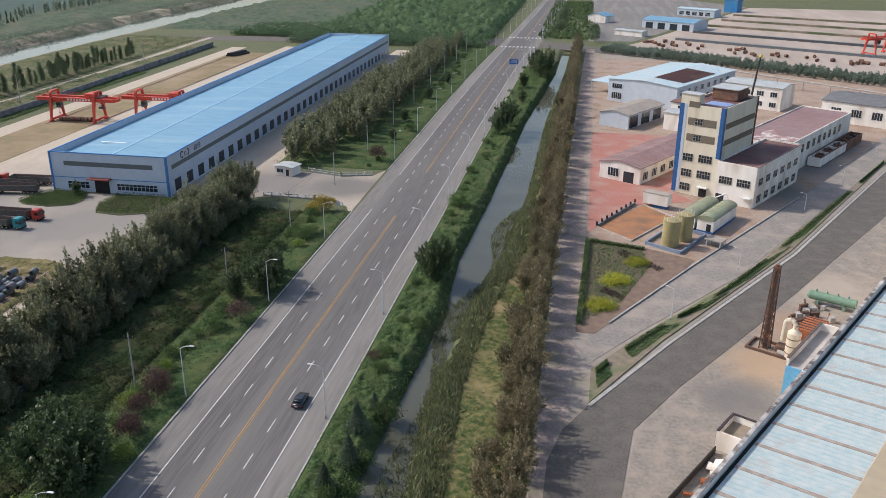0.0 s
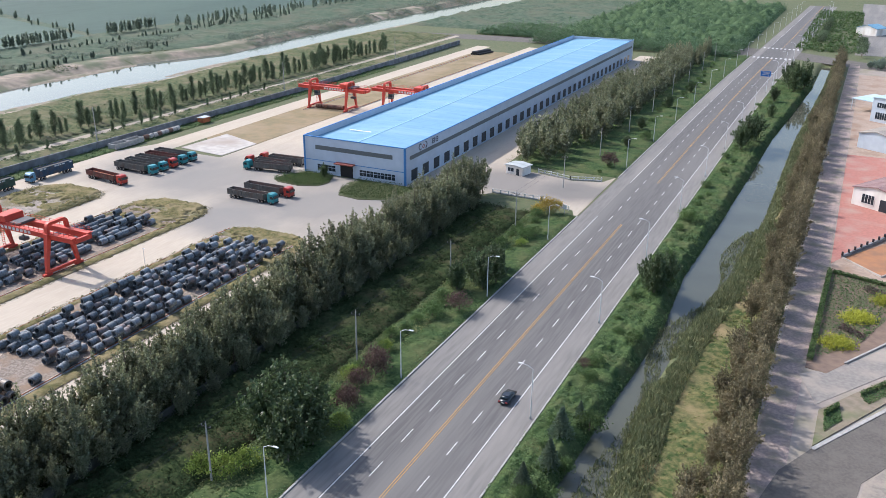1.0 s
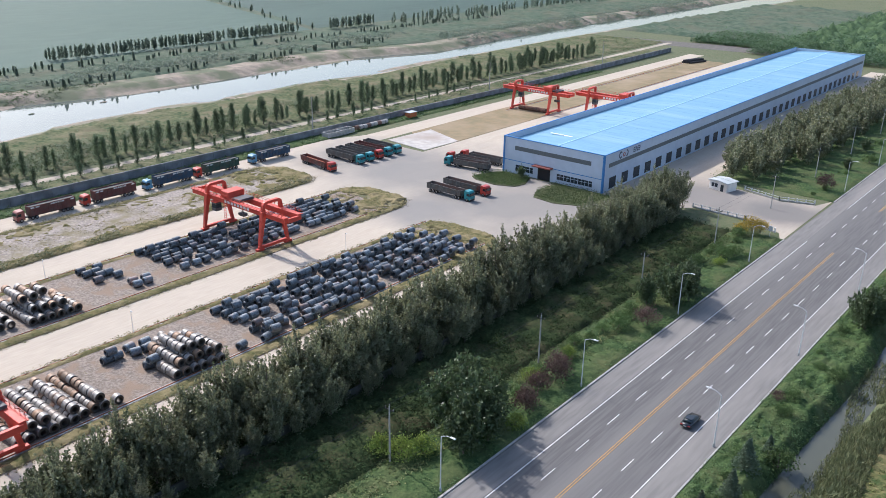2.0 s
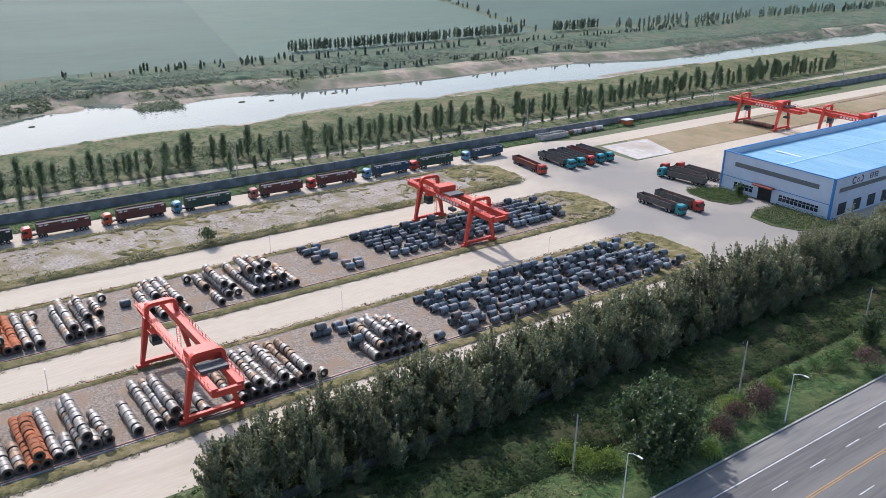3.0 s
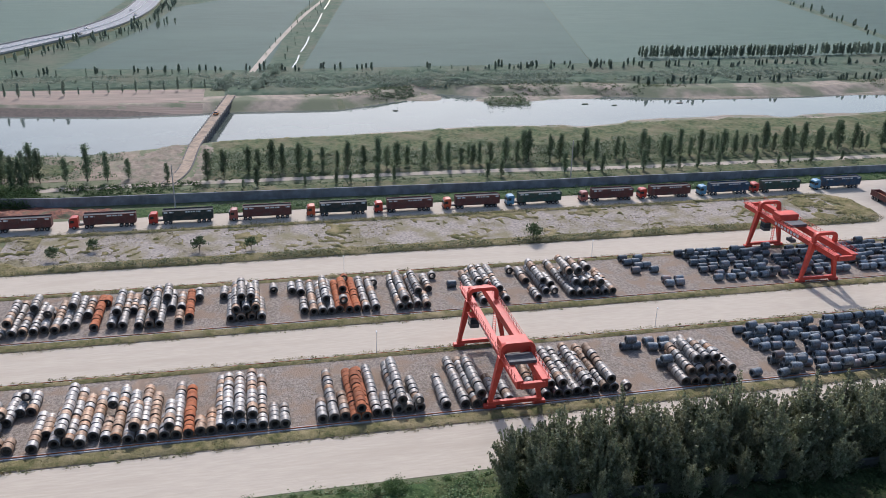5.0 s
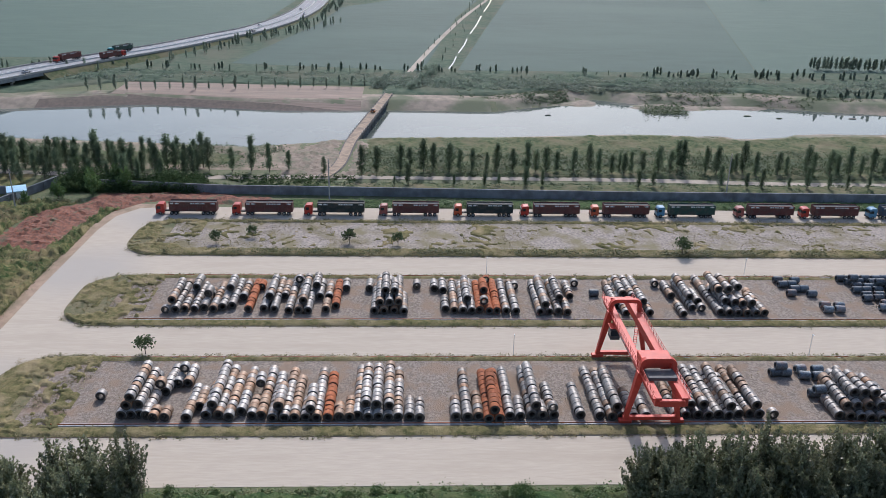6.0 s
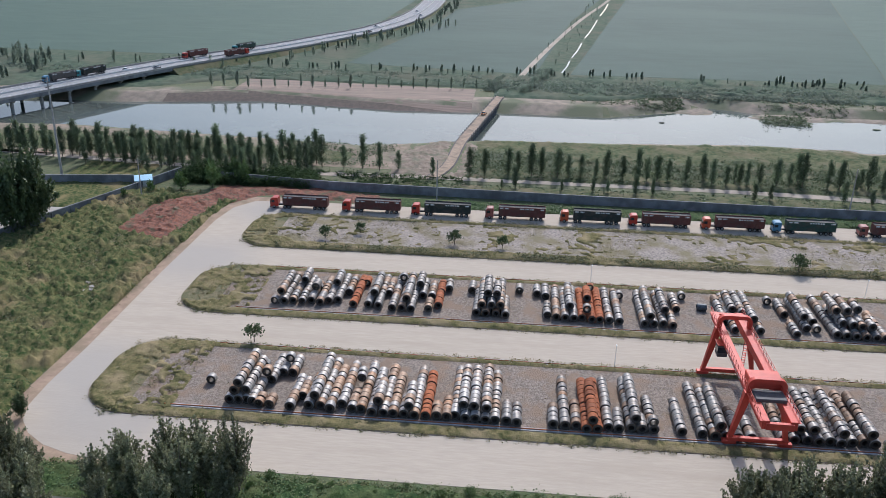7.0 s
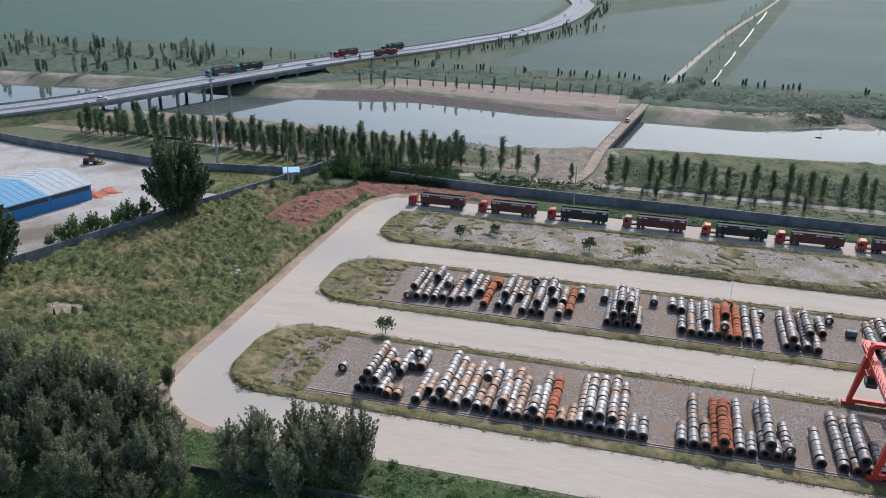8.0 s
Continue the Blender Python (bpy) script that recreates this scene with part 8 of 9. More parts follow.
hall("big_hall", "large white works hall with pale blue and red roofs", *pl(-86, 110), PL_TURN, 34, 63, 10.0, 11.2, PALE_WALL, PALE_BLUE, [(W, "s", 2, 7, 6.2, 8.2), (W, "s", 2, 7, 1.4, 4.2)] + [(W, "e", 3 + 7 * k, 6 + 7 * k, z, z + 2.2) for k in range(8) for z in (1.5, 6)])
t = thing("roof_patch", "red-brown roofing over part of the hall", "roof", at=(*pl(-86, 110), 0), turn=PL_TURN)
bm = bmesh.new()
vs = [bm.verts.new(p) for p in ((17.5, 10, 11.44), (32, 10, 10.45), (32, 44, 10.45), (17.5, 44, 11.44))]
bm.faces.new(vs)
bmesh.ops.solidify(bm, geom=bm.faces[:], thickness=0.25)
part("sheet", bm, RED_ROOF, t)
hall("grey_hall", "grey hall with white walls beyond the plant", 98, 372, PL_TURN, 46, 26, 8.5, 10.0, WHITE_WALL, material("grey_sheet_roof", (0.17, 0.17, 0.17), (0.14, 0.14, 0.14), 0.4, rough=0.8), [(W, "s", 4 + 8 * k, 8 + 8 * k, 3, 6) for k in range(5)], across=True)
hall("rear_hall", "white two-storey building behind the tower", 62, 398, PL_TURN, 26, 16, 10, 11, WHITE_WALL, PALE_ROOF, [(W, "s", 3 + 6 * k, 6 + 6 * k, z, z + 2) for k in range(4) for z in (1.5, 6)], across=True)


def canopy(name, x, y, w, d, h, mat, turn=PL_TURN):
    t = thing(name, "open shed with a pale blue sheet roof on posts", "shed", at=(x, y, 0.05), turn=turn)
    part("roof", boxes((0, w, 0, d, h, h + 0.25)), mat, t)
    for px in (0.5, w - 0.5):
        for py in (0.5, d - 0.5):
            part("post", boxes((px - 0.12, px + 0.12, py - 0.12, py + 0.12, 0, h)), POLE, t)


canopy("open_shed", *pl(-104, 124), 14, 18, 5.0, PALE_BLUE)
canopy("low_canopy", 32.6, 210.2, 4.6, 3.6, 1.7, TAN_ROOF)


def works_yard_things():
    # pit, tanks and barrel-roofed sheds
    pit = [(5.6, 219), (19.0, 240.6), (27, 230.8), (14.4, 209.6)]
    slab("settling_pit", pit, -0.2, 0.12, material("rust_sludge", (0.36, 0.17, 0.075), (0.28, 0.14, 0.075), 0.35, (0.20, 0.115, 0.07), 0.14, rough=0.75), "shallow pit of orange rust sludge", "pit")
    w = thing("pit_wall", "low stained concrete wall round the pit", "wall")
    for a, b in ((pit[1], pit[2]), (pit[2], pit[3]), (pit[3], pit[0])):
        part("wall", beam(bmesh.new(), (*a, 0.2), (*b, 0.2), 0.3, 0.5), PALE_CONCRETE, w)
    f = thing("pit_fence", "row of short dark posts on a low wall", "fence")
    a, b = Vector((5.5, 219)), Vector((16.5, 241))
    bm = beam(bmesh.new(), (*a, 0.4), (*b, 0.4), 0.5, 0.9)
    part("low_wall", bm, WALL_GREY, f)
    for k in range(9):
        p = a.lerp(b, k / 8)
        part("post", boxes((p.x - 0.25, p.x + 0.25, p.y - 0.25, p.y + 0.25, 0.8, 1.7)), plain("dark_post", (0.06, 0.05, 0.05), 0.8), f)
    b0 = thing("tank_bund", "blue-grey painted low bund wall around tanks", "bund")
    bund = [(18.0, 208.2), (26.2, 202.6), (34.0, 217.4), (25.4, 222.4)]
    for a, b in zip(bund, bund[1:] + bund[:1]):
        part("wall", beam(bmesh.new(), (*a, 0.45), (*b, 0.45), 0.4, 0.9), plain("bund_blue", (0.20, 0.25, 0.33), 0.7), b0)
    for k, (x, y) in enumerate(((24.0, 208.4), (27.8, 213.6))):
        t = thing("storage_tank", "olive-yellow cylindrical storage tank", "tank", "storage tanks", at=(x, y, 0.1))
        tan = material("tank_paint", (0.36, 0.31, 0.15), (0.31, 0.27, 0.135), 0.7, (0.26, 0.21, 0.11), 0.3, rough=0.6)
        part("shell", tubes(((0, 0, 0), (0, 0, 7.0), 2.2), n=28), tan, t, smooth=False)
        part("lid", tubes(((0, 0, 7.0), (0, 0, 7.4), 2.25, 0.4), n=28), tan, t)
        for z in (2.5, 5.0):
            part("hoop", tubes(((0, 0, z), (0, 0, z + 0.12), 2.24), n=28), tan, t)
        part("rail", tubes(*[((2.1 * math.cos(a), 2.1 * math.sin(a), 7.1), (2.1 * math.cos(a), 2.1 * math.sin(a), 7.9), 0.04) for a in np.arange(0, 6.2, 0.8).tolist()], n=4), POLE, t)
    for k, (x, y) in enumerate(((27.3, 223.4), (31.9, 220.9))):
        t = thing("barrel_shed", "white shed with a green barrel roof", "shed", "barrel sheds", at=(x, y, 0.05), turn=-28)
        w, d = 4.5, 17.0
        for r in ((0, w, 0, 0.2, 0, 3.6), (0, w, d - 0.2, d, 0, 3.6), (0, 0.2, 0.2, d - 0.2, 0, 3.6), (w - 0.2, w, 0.2, d - 0.2, 0, 3.6)):
            part("wall", boxes(r), WHITE_WALL, t)
        bm = bmesh.new()
        prev = None
        for i in range(13):
            a = math.pi * i / 12
            cur = [bm.verts.new((w / 2 - (w / 2 + 0.12) * math.cos(a), yy, 3.6 + 1.3 * math.sin(a))) for yy in (-0.2, d + 0.2)]
            if prev:
                bm.faces.new((prev[0], cur[0], cur[1], prev[1]))
            prev = cur
        bm.faces.new([v for v in bm.verts if abs(v.co.y + 0.2) < 1e-4])
        bm.faces.new([v for v in bm.verts if abs(v.co.y - d - 0.2) < 1e-4])
        roof = part("roof", bm, material("green_barrel_roof", (0.24, 0.28, 0.17), (0.29, 0.31, 0.20), 0.8, (0.20, 0.20, 0.13), 0.3, rough=0.6), t)
        rb = bmesh.new()
        for yy in np.arange(0.8, d, 1.7).tolist():
            for i in range(12):
                a0, a1 = math.pi * i / 12, math.pi * (i + 1) / 12
                beam(rb, (w / 2 - (w / 2 + 0.15) * math.cos(a0), yy, 3.61 + 1.33 * math.sin(a0)), (w / 2 - (w / 2 + 0.15) * math.cos(a1), yy, 3.61 + 1.33 * math.sin(a1)), 0.09, 0.05)
        part("ribs", rb, TAN_ROOF, roof)
        part("door", boxes((2.6, 3.8, -0.05, 0.03, 0, 2.6)), DARK_GLASS, t)
        part("plinth", boxes((-0.05, w + 0.05, -0.07, d + 0.05, 0, 0.6)), DEEP_BLUE, t)
    t = thing("white_kiosk", "white metal kiosk on a plinth beside the pit", "kiosk", at=(18.6, 240.4, 0.1), turn=PL_TURN + 4)
    part("body", boxes((0, 7.6, 0, 3.0, 0.9, 4.2), bevel=0.08), WHITE_WALL, t)
    part("roof", boxes((-0.1, 7.7, -0.1, 3.1, 4.2, 4.32)), TAN_ROOF, t)
    part("base", boxes((3.0, 7.2, 0.4, 2.6, 0, 0.9)), DEEP_BLUE, t)
    t = thing("jib_frame", "thin steel jib frame by the block", "frame", at=(*pl(17.5, -7), 0.05), turn=PL_TURN)
    part("strut", tubes(((-4, 0, 1.2), (2.5, 0, 5.0), 0.18), n=6), POLE, t)
    part("prop", tubes(((2.5, 0, 5.0), (4.4, 0, 0.0), 0.1), n=6), POLE, t)
    part("post", tubes(((-4, 0, 0), (-4, 0, 1.4), 0.15), n=6), POLE, t)
    # crane boom seen over the roofs
    t = thing("lorry_boom", "dark telescopic boom with a yellow tip", "crane boom", at=(60, 330, 0))
    part("boom", tubes(((0, 0, 0), (4, 6, 30), 0.6, 0.3), n=8), CHASSIS, t)
    part("tip", tubes(((4, 6, 30), (4.3, 6.4, 31), 0.6), n=8), plain("yellow_tip", (0.6, 0.42, 0.05), 0.5), t)


works_yard_things()

# street lamps of the plant road
lampx = street_lamp()
tagged(lampx, "slim grey lamp post on the median", group="lamps on the median")
lampx.matrix_basis = Matrix.LocRotScale((20.8, 163.8, 0.2), Euler((0, 0, radians(150))), (0.85, 0.85, 0.72))
for x, y in ((39, 195), (64.4, 243.6), (83, 276), (102, 309)):
    copy_thing(lampx, Matrix.LocRotScale((x, y, 0.2), Euler((0, 0, radians(150))), (0.85, 0.85, 0.72)))

# ---- the near hall and the scrap beside it ----
NH = (18.6, 95.6, 0)
NH_TURN = -30.1


def near_hall():
    t = thing("near_hall", "large factory hall with a faded pale blue sheet roof", "factory", at=NH, turn=NH_TURN)
    y0, y1, xr, z0, z1 = -42.0, 150.0, 16.0, 6.6, 7.6
    part("wall", boxes((-0.5, 0, y0, y1, 0, 8.0)), WHITE_WALL, t)
    part("coping", boxes((-0.58, 0.08, y0, y1, 8.0, 8.12)), material("stained_coping", (0.50, 0.49, 0.46), (0.20, 0.17, 0.15), 0.5, (0.10, 0.085, 0.08), 0.35, rough=0.8, cut3=(0.5, 0.6)), t)
    part("gutter", boxes((0, 0.7, y0, y1, 6.2, 6.5)), plain("dark_gutter", (0.03, 0.03, 0.03), 0.8), t)
    roof = None
    for x0, x1, za, zb, nm in ((0.7, xr, z0 + 0.3, z1, "roof"), (xr + 3.0, 2 * xr + 16, z1, z0, "roof")):
        bm = bmesh.new()
        vs = [bm.verts.new(p) for p in ((x0, y0, za), (x1, y0, zb), (x1, y1, zb), (x0, y1, za))]
        bm.faces.new(vs)
        low = [bm.verts.new(v.co - Vector((0, 0, 0.2))) for v in vs]
        bm.faces.new(low[::-1])
        for i in range(4):
            bm.faces.new((vs[i], vs[(i + 1) % 4], low[(i + 1) % 4], low[i]))
        roof = part(nm, bm, NEAR_ROOF, t)
        k = y0 + 1.5
        while k < y1:
            part("sealing_band", beam(bmesh.new(), (x0, k, za + 0.03), (x1, k, zb + 0.03), 0.75, 0.1), BAND, roof)
            k += 7.2
        bm = bmesh.new()
        k = y0
        while k < y1:
            beam(bm, (x0, k, za + 0.01), (x1, k, zb + 0.01), 0.04, 0.05)
            k += 1.2
        part("roof_seams", bm, NEAR_ROOF, roof)
    part("ridge", boxes((xr - 0.6, xr + 3.6, y0, y1, z1 - 0.1, z1 + 0.35), bevel=0.1), material("beige_ridge", (0.40, 0.33, 0.22), (0.35, 0.29, 0.20), 0.3, rough=0.8), t)
    for r in ((0, 48, y0 - 0.3, y0, 0, 6.4), (0, 48, y1, y1 + 0.3, 0, 6.4), (47.7, 48, y0, y1, 0, 6.4)):
        part("wall", boxes(r), WHITE_WALL, t)
    # annex with its own parapet
    part("annex_wall", boxes((-4.2, -3.9, 45, 63, 0, 7.6), (-3.9, -0.5, 62.7, 63, 0, 7.6)), WHITE_WALL, t)
    part("annex_end", boxes((-4.2, -0.6, 44.8, 45, 0, 6.2)), plain("sky_blue_sheet", (0.14, 0.38, 0.58), 0.5), t)
    part("annex_roof", boxes((-3.9, -0.5, 45, 62.7, 6.0, 6.2)), PALE_CONCRETE, t)
    part("annex_coping", boxes((-4.3, -3.8, 45, 63.1, 7.6, 7.78)), plain("rusty_coping", (0.12, 0.09, 0.08), 0.8), t)


NEAR_ROOF = material("weathered_pale_roof", (0.32, 0.415, 0.425), (0.44, 0.475, 0.455), 0.8, (0.37, 0.36, 0.325), 0.3, rough=0.75, cut=(0.3, 0.7), cut3=(0.55, 0.75))
BAND = material("brown_sealing", (0.34, 0.285, 0.235), (0.25, 0.21, 0.175), 1.0, rough=0.9)
near_hall()


def nh(x, y):
    c, s = math.cos(radians(NH_TURN)), math.sin(radians(NH_TURN))
    return NH[0] + c * x - s * y, NH[1] + s * x + c * y


def scrap():
    t = thing("open_bin", "white open-topped steel bin beside the hall", "bin", at=(*nh(-6.6, 22), 0.06), turn=NH_TURN)
    part("side", boxes((0, 5.6, 0, 0.25, 0, 3.4)), WHITE_WALL, t)
    part("side", boxes((0, 5.6, 6.2, 6.45, 0, 3.4)), WHITE_WALL, t)
    part("side", boxes((0, 0.25, 0.25, 6.2, 0, 3.4)), WHITE_WALL, t)
    part("side", boxes((5.35, 5.6, 0.25, 6.2, 0, 3.4)), WHITE_WALL, t)
    part("filling", boxes((0.25, 5.35, 0.25, 6.2, 0, 2.2)), SAND, t)
    part("rim", boxes((-0.1, 5.7, 6.1, 6.55, 3.4, 3.55), (-0.1, 0.35, 0, 6.1, 3.4, 3.55)), plain("dark_rim", (0.05, 0.04, 0.04), 0.8), t)
    r = random.Random(17)
    for k in range(16):
        x, y = nh(r.uniform(-5.5, -1.2), r.uniform(4, 20))
        o = thing("scrap_sheet", "crumpled white scrap sheet on the ground", "scrap sheet", "scrap sheets", at=(x, y, 0.06), turn=r.uniform(0, 360))
        bm = bmesh.new()
        w, d = r.uniform(0.8, 2.4), r.uniform(0.6, 3.4)
        box(bm, -w / 2, w / 2, -d / 2, d / 2, 0.05, 0.3)
        for v in bm.verts:
            v.co.z += r.uniform(0, 0.5)
        part("sheet", bm, WHITE_WALL if k % 3 else RUST, o)
    t = thing("scrap_trough", "long rusty trough of scrap beside the hall", "trough", at=(*nh(-6.2, 2), 0.06), turn=NH_TURN)
    part("frame", boxes((0, 0.2, 0, 19, 0, 1.3), (0.2, 5.2, 0, 0.2, 0, 1.3)), plain("black_rail", (0.04, 0.035, 0.03), 0.8), t)
    # lattice mast
    t = thing("lattice_mast", "rusty brown steel lattice mast on a base frame", "mast", at=(38.0, 155.0, 0.05), turn=NH_TURN)
    h, b, tp = 17.2, 0.85, 0.5
    for sx in (-1, 1):
        for sy in (-1, 1):
            part("leg", tubes(((sx * b, sy * b, 0), (sx * tp, sy * tp, h), 0.11, 0.08), n=5), RUST_DARK, t)
    n = 11
    for k in range(n):
        z0, z1 = h * k / n, h * (k + 1) / n
        w0, w1 = b + (tp - b) * k / n, b + (tp - b) * (k + 1) / n
        bm = bmesh.new()
        for i in range(4):
            c0 = [(-1, -1), (1, -1), (1, 1), (-1, 1)][i]
            c1 = [(-1, -1), (1, -1), (1, 1), (-1, 1)][(i + 1) % 4]
            tube(bm, (c0[0] * w0, c0[1] * w0, z0), (c1[0] * w1, c1[1] * w1, z1), 0.05, n=4)
            tube(bm, (c1[0] * w0, c1[1] * w0, z0), (c0[0] * w1, c0[1] * w1, z1), 0.05, n=4)
            tube(bm, (c0[0] * w1, c0[1] * w1, z1), (c1[0] * w1, c1[1] * w1, z1), 0.05, n=4)
        part("bracing", bm, RUST_DARK, t)
    part("flue", tubes(((0, 0, 0), (0, 0, h + 0.4), 0.55, 0.4), n=10), RUST_DARK, t)
    part("base_frame", boxes((-3, 6, -2.6, -2.2, 0, 0.5), (-3, 6, 2.2, 2.6, 0, 0.5), (-3, -2.6, -2.2, 2.2, 0, 0.5), (5.6, 6, -2.2, 2.2, 0, 0.5)), RUST_DARK, t)
    part("pump", boxes((2.2, 4.6, -1.2, 1.0, 0.4, 1.7), bevel=0.1), RUST_DARK, t)
    part("motor", tubes(((3, -1.8, 0.8), (5, -1.8, 0.8), 0.5), n=10), KERB, t)
    # scrubber
    t = thing("scrubber_vessel", "cream cylindrical vessel with a bent duct on top", "vessel", at=(42.0, 151.0, 0.05), turn=NH_TURN)
    cream = material("cream_vessel", (0.58, 0.53, 0.43), (0.52, 0.45, 0.34), 0.8, (0.36, 0.22, 0.12), 0.4, rough=0.6, cut3=(0.6, 0.8))
    part("shell", tubes(((0, 0, 0), (0, 0, 5.6), 1.25), n=24), cream, t)
    part("cone", tubes(((0, 0, 5.6), (0, 0, 6.3), 1.25, 0.55), n=24), cream, t)
    for z in (1.4, 2.9, 4.4):
        part("band", tubes(((0, 0, z), (0, 0, z + 0.14), 1.3), n=24), RUST_DARK, t)
    bm = bmesh.new()
    pts = [(0, 0, 6.2), (0, 0, 7.0), (-0.35, 0.1, 7.6), (-1.0, 0.2, 7.9), (-1.65, 0.3, 7.6), (-2.0, 0.35, 7.0), (-2.1, 0.4, 3.2)]
    for p, q in zip(pts, pts[1:]):
        tube(bm, p, q, 0.45, n=12)
    part("duct", bm, cream, t)
    # green pressure vessel, lying
    t = thing("pressure_vessel", "green horizontal pressure vessel on saddles", "vessel", at=(51.5, 179.0, 0.05), turn=-27)
    g = plain("faded_green_paint", (0.17, 0.27, 0.19), 0.5, local=True)
    part("shell", tubes(((0, 0, 1.9), (9.2, 0, 1.9), 1.0), n=20), g, t)
    part("end_cap", tubes(((-0.5, 0, 1.9), (0, 0, 1.9), 0.6, 1.0), n=20), g, t)
    part("flange", tubes(((9.2, 0, 1.9), (9.45, 0, 1.9), 1.12), n=20), g, t)
    for x in (1.8, 7.2):
        part("saddle", boxes((x - 0.3, x + 0.3, -0.9, 0.9, 0, 1.2)), g, t)
    for k in range(4):
        part("nozzle", tubes(((1.2 + 2.2 * k, 0, 2.8), (1.2 + 2.2 * k, 0, 3.4), 0.18), n=8), g, t)
    t = thing("machine_skid", "rusty red machine casing on the ground", "machine", at=(44.5, 160.0, 0.05), turn=NH_TURN)
    part("casing", boxes((0, 4.2, 0, 7.5, 0.2, 2.4), bevel=0.12), RUST, t)
    part("ribs", boxes(*[(0.1, 4.1, 0.6 + 1.2 * k, 0.8 + 1.2 * k, 2.4, 2.55) for k in range(6)]), RUST_DARK, t)
    r = random.Random(23)
    for k in range(22):
        x, y = 49.5 + r.uniform(-4, 4), 171 + r.uniform(-4.5, 4.5)
        o = thing("scrap_part", "dark rusty machine part in a heap", "scrap part", "scrap parts", at=(x, y, 0.06), turn=r.uniform(0, 360))
        if k % 2:
            part("bar", tubes(((0, 0, 0.3), (r.uniform(1.5, 4), 0, r.uniform(0.3, 1.8)), r.uniform(0.12, 0.35)), n=8), RUST_DARK, o)
        else:
            part("block", boxes((0, r.uniform(0.8, 2.2), 0, r.uniform(0.5, 1.4), 0, r.uniform(0.5, 1.6)), bevel=0.06), RUST_DARK if k % 4 else KERB, o)


RUST_DARK = material("dark_rust", (0.12, 0.07, 0.05), (0.085, 0.06, 0.05), 1.5, (0.19, 0.09, 0.05), 0.5, rough=0.85)
scrap()

yard_clutter()

# ---- guard house, gate fence, road sign ----
t = hall("guard_house", "small white gatehouse with a pale flat roof", -97.5, 250.5, -14, 6.5, 5.0, 2.9, 3.3, WHITE_WALL, PALE_ROOF, [(W, "s", 0.8, 3.2, 1.0, 2.2), ("doorway", "s", 4.2, 5.3, 0, 2.2)])


def fence_run(name, pts, h, label):
    t = thing(name, label, "fence", "gate fences")
    for a, b in zip(pts, pts[1:]):
        n = max(1, int((Vector(b) - Vector(a)).length / 2.4))
        for i in range(n + 1):
            p = Vector(a).lerp(Vector(b), i / n)
            part("post", boxes((p.x - 0.14, p.x + 0.14, p.y - 0.14, p.y + 0.14, 0, h)), WHITE_FRAME, t)
        for z in (h * 0.35, h * 0.85):
            part("rail", beam(bmesh.new(), (*a, z), (*b, z), 0.1, 0.12), WHITE_FRAME, t)
        part("footing", beam(bmesh.new(), (*a, 0.15), (*b, 0.15), 0.3, 0.4), KERB, t)


fence_run("gate_fence", [(-88, 256), (-76, 252.6), (-66.5, 255.5)], 1.4, "white post fence beside the gate road")
fence_run("gate_fence", [(-93, 228.4), (-77, 227.8), (-67, 223)], 1.4, "pale post fence beside the gate road")
# wall colour darkened so that it sinks into the belt's shade
wall_line("belt_wall", [(-93.3, -112), (-93.2, -60), (-93.8, -20), (-94.0, 50), (-93.2, 112), (-93.2, 216)], 1.5, 0.25, material("shade_dark_wall", (0.13, 0.125, 0.11), (0.08, 0.08, 0.065), 0.6, (0.05, 0.06, 0.035), 0.2, rough=0.95), "low grey wall behind the trees")


def road_sign():
    t = thing("road_sign", "blue direction sign on a cantilever pole", "sign", at=(-37.5 + road_off(455), 455, 0))
    part("pole", tubes(((0, 0, 0), (0, 0, 7.6), 0.16)), POLE, t)
    part("arm", tubes(((0, 0, 7.2), (-5, 0, 7.2), 0.1)), POLE, t)
    panel = part("panel", boxes((-6.4, -1.6, -0.1, 0.0, 5.6, 8.2)), plain("sign_blue", (0.03, 0.16, 0.50), 0.4), t)
    for z in (6.3, 7.0, 7.6):
        part("text_bar", boxes((-5.8, -2.2, -0.14, -0.1, z, z + 0.22)), WHITE_PAINT, panel)
    s = thing("small_sign", "small white sign board on a post", "sign", at=(-67, 219, 0))
    part("post", tubes(((0, 0, 0), (0, 0, 2.6), 0.05)), POLE, s)
    part("board", boxes((-0.6, 0.6, -0.04, 0.04, 1.7, 3.0)), WHITE_FRAME, s)


road_sign()

# ---- the far crossing and what lies behind ----
slab("cross_road", [(-320, 540), (-63.4, 566), (-38, 566), (-12, 552), (60, 520), (190, 440), (194, 447), (62, 532), (-10, 580), (-38, 600), (-63.4, 600), (-320, 560)], -0.2, 0.045, OLD_ASPHALT, "grey asphalt crossroads far down the road", "road")
bm = bmesh.new()
for k in range(9):
    x = -62 + 2.6 * k
    for y in (558, 604):
        box(bm, x + road_off(y), x + road_off(y) + 1.1, y, y + 5, 0.0, 0.085)
tagged(obj("zebra_crossing", bm, WHITE_PAINT), "worn white zebra crossing bars", "road marking", kind="structure")
slab("far_yard", [(12, 560), (34, 600), (150, 875), (420, 875), (200, 560), (150, 482)], -0.3, 0.06, material("pink_far_yard", (0.40, 0.33, 0.275), (0.34, 0.285, 0.24), 0.1, (0.30, 0.25, 0.20), 0.03, rough=0.95, stretch=(1, 0.25, 1)), "wide pinkish storage ground", "yard")
slab("far_pavement", [(0, 600), (30, 604), (148, 880), (60, 1000), (0, 1000)], -0.3, 0.055, SHOULDER, "pale grey ground round far halls", "yard")
rr = random.Random(77)
rows = []
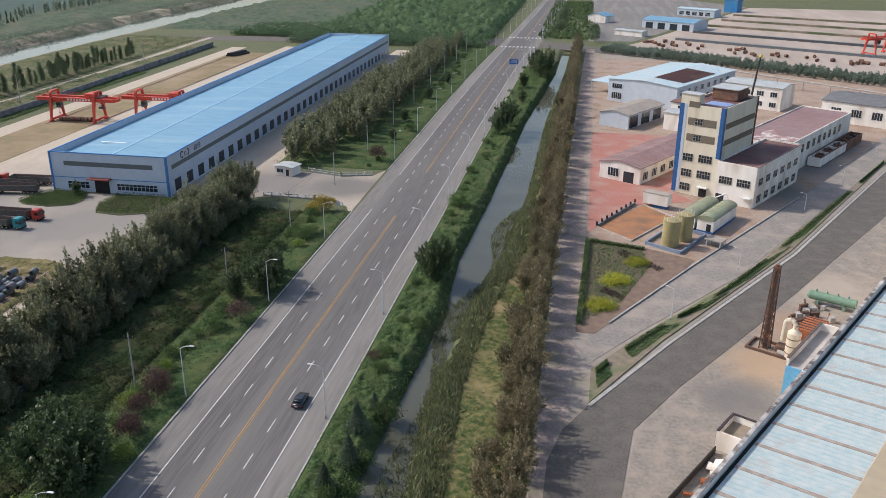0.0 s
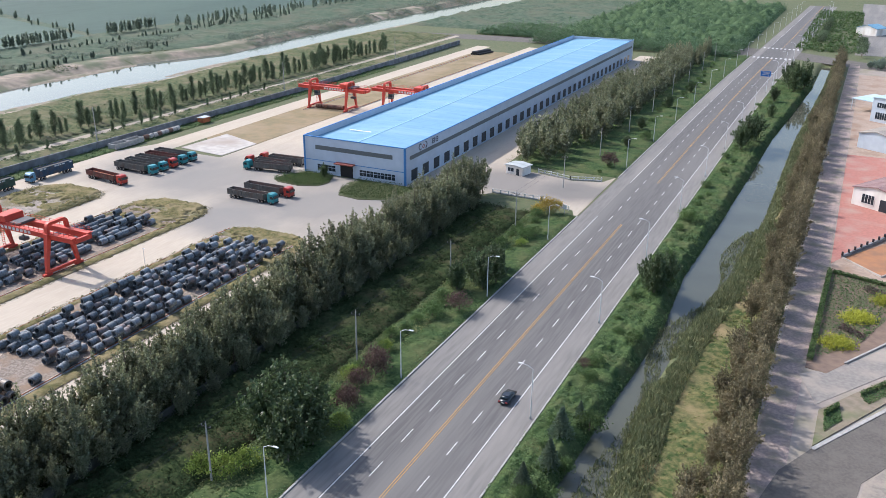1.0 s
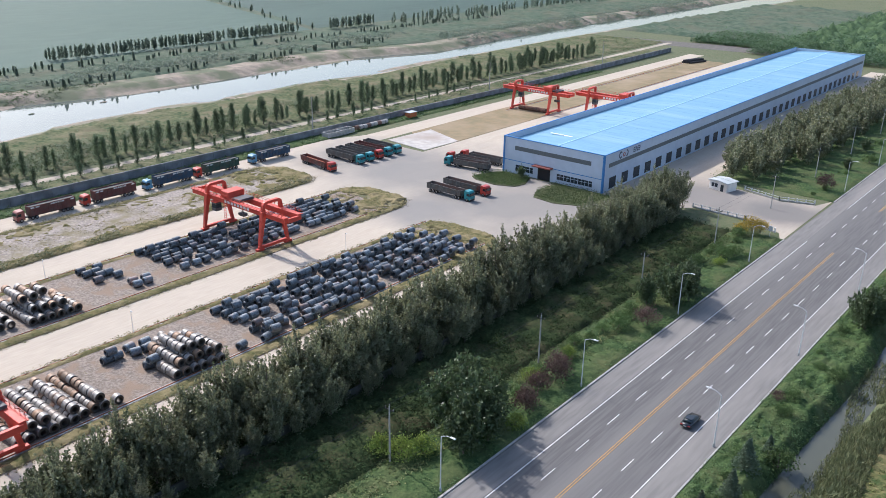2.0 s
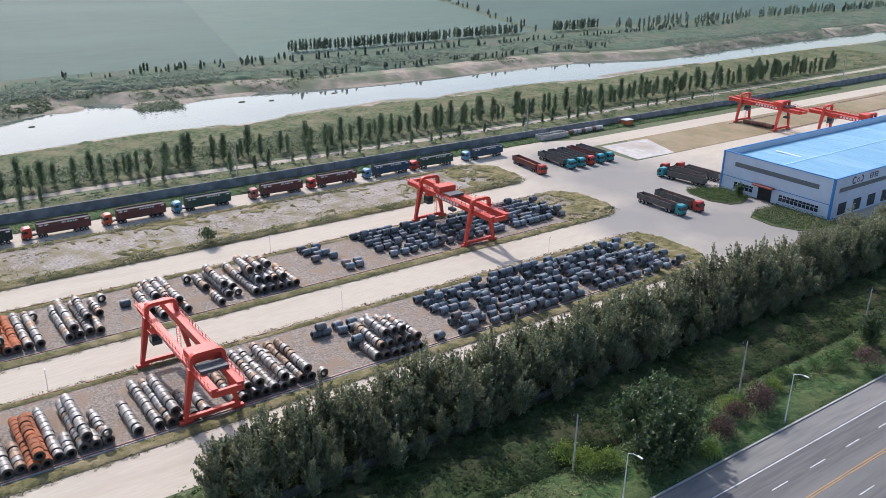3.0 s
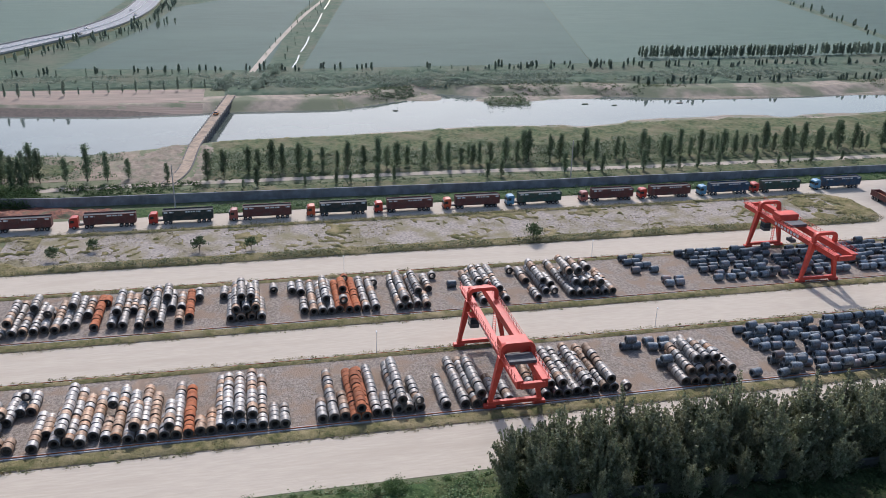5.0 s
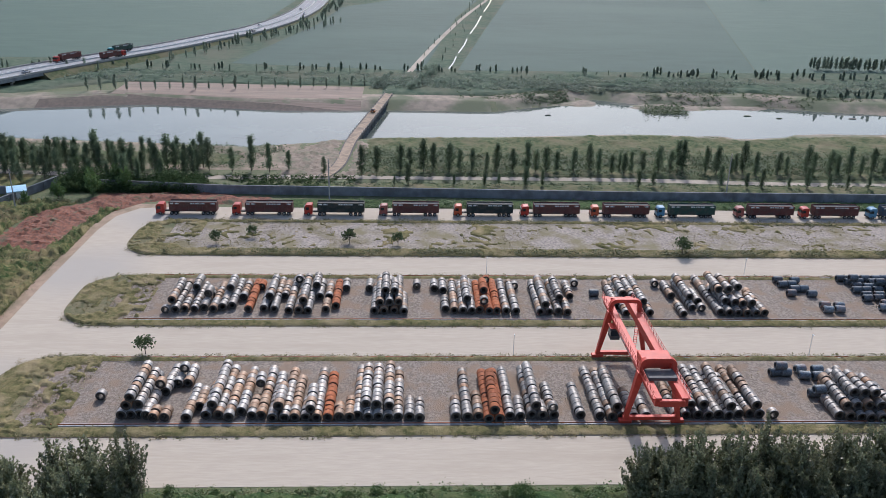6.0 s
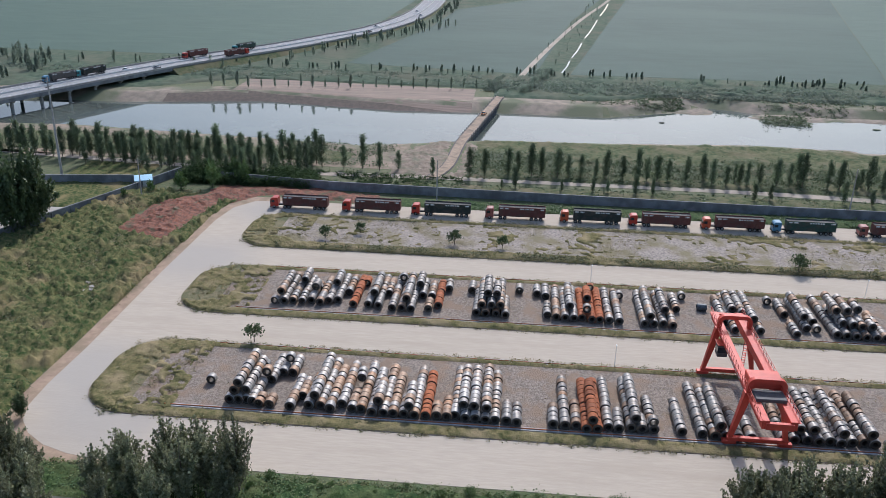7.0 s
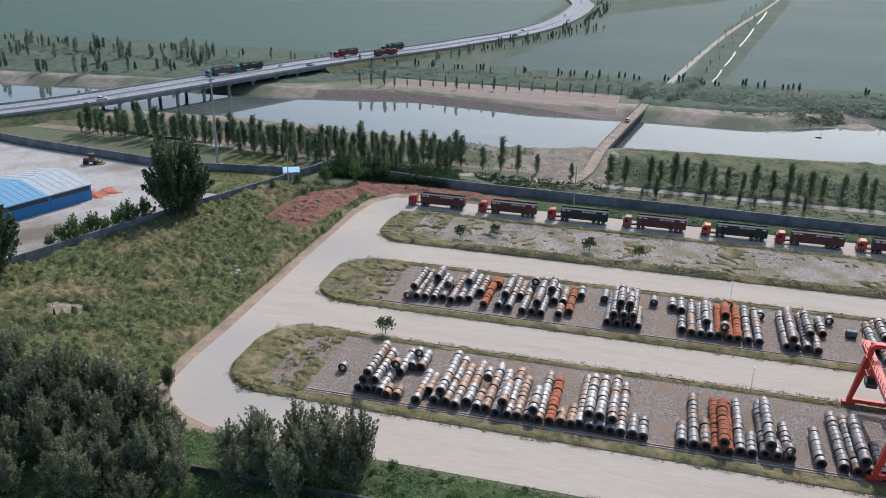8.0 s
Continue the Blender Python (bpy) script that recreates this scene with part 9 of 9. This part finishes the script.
for k in range(60):
    for j in range(4):
        u = k / 59
        rows.append((8 + 150 * u + rr.uniform(-1, 1) + 2.6 * j, 548 - 96 * u + rr.uniform(-1, 1) + 5.2 * j, rr.uniform(0.75, 1.15)))
grove("nursery_rows", "broad", 5.0, 4.0, 260, 0.6, HAZE_GREEN, rows, "rows of young green trees in a nursery", 320)
plant([tree("verge_tree", "round", 6.5, 6.0, 700, 0.5, LEAF_POPLAR, "round dark tree beside the far road", "far road trees", 330)], [(-22, 640 + 17 * k, 0.9 + 0.1 * (k % 3)) for k in range(10)] + [(4, 590 + 14 * k, 1.2) for k in range(5)] + [(-8, 600, 0.9)], 32)
weed_mat("far_cover", -320, -100, 600, 900, 3.0, 5.0, FAR_SCRUB, "green scrub beyond the crossroads", 8)
PLANTATION = foliage("plantation_leaves", (0.075, 0.135, 0.062), (0.105, 0.165, 0.078), rnd=0.0, island=0.2, scale=0.08)
weed_mat("plantation_canopy", -198, -66, 590, 900, 8.0, 3.0, material("plantation_shade", (0.05, 0.085, 0.04), (0.085, 0.13, 0.058), 0.35, (0.04, 0.07, 0.034), 0.05, rough=0.9, bump=1.0, bump_scale=0.8, spec=0.1), "closed green canopy of a plantation", 19, None, 0.05, 5.0)
stuff("far_wood", scatter(-200, -66, 548, 640, 30000, 9.0, 340, 0.03, 0.2, tuft=(9, 1.6)) + scatter(-200, -66, 640, 900, 30000, 10.0, 341, 0.02, 0.1, tuft=(9, 1.8)) + scatter(-250, -205, 575, 640, 9000, 6.0, 343, 0.04, 0.3, tuft=(10, 1.6)), 0.85, PLANTATION, "dense green plantation beyond the works", 340)
stuff("far_verge", scatter(-36, 2, 605, 900, 9000, 2.5, 342, 0.04, 0.3), 1.1, BANK_GREEN, "green shrubs on the far verge", 342)
hall("far_blue_hall", "far workshop with a blue roof and dark bays", 40, 690, -30, 42, 26, 6, 8, PALE_WALL, BLUE_ROOF, [("bay", "s", 3 + 10 * k, 9 + 10 * k, 0, 4.5) for k in range(4)], across=True)
hall("far_white_shed", "far low white shed", 18, 640, -30, 22, 9, 3.5, 4.2, WHITE_WALL, PALE_ROOF, across=True)
hall("far_shop", "far pale blue shop building", 75, 790, -30, 34, 14, 6, 6.8, PALE_WALL, PALE_BLUE, [(W, "s", 2 + 6 * k, 6 + 6 * k, 1, 4) for k in range(5)], across=True)
hall("far_tower", "far blue and white block", 120, 830, -30, 12, 12, 11, 11.6, BLUE_WALL, PALE_ROOF, across=True)
hall("far_dome_shed", "small far shed with a round blue roof", -2, 720, -30, 16, 14, 5, 7.5, WHITE_WALL, BLUE_ROOF)


def far_stores():
    rr = random.Random(6)
    me = mesh_of("far_coil", *ring_geometry(1.0, 0.45, 2.6, "y", n=10), RUST_BROWN)
    for k in range(46):
        u = rr.random()
        x, y = 30 + 150 * u + rr.uniform(-4, 16), 586 - 84 * u + rr.uniform(0, 26)
        ob = new("rusty_bundle", me)
        ob.matrix_basis = pose(x, y, 1.03, 0, 0, rr.uniform(0, 180))
        tagged(ob, "rusty steel bundle on the far ground", "steel bundle", "far steel bundles")
    for k in range(5):
        bm = bmesh.new()
        y0 = 612 + 44 * k
        beam(bm, (60 + 16 * k, y0 + 8, 0.8), (190 + 25 * k, y0 - 58, 0.8), 3.0, 1.6)
        tagged(obj("pipe_row", bm, WIRE if k < 2 else SAND), "long low row of stacked pipes", "pipe row", "far pipe rows")
    c = crane(9, -9, 0, h=12)
    c.matrix_basis = pose(181, 578, 0, 0, 0, 35)
    tagged(c, "hazy red gantry crane on the far ground", group="far crane")
    for (x0, y0), (x1, y1) in (((74, 466), (137, 412)), ((137, 412), (190, 366))):
        t = thing("pipe_rack", "raised pipe on posts along the road", "pipe rack", "pipe racks")
        part("pipe", tubes(((x0, y0, 4.5), (x1, y1, 4.5), 0.35), n=8), KERB, t)
        for i in range(7):
            p = Vector((x0, y0)).lerp(Vector((x1, y1)), i / 6)
            part("post", boxes((p.x - 0.15, p.x + 0.15, p.y - 0.15, p.y + 0.15, 0, 4.3)), KERB, t)


far_stores()
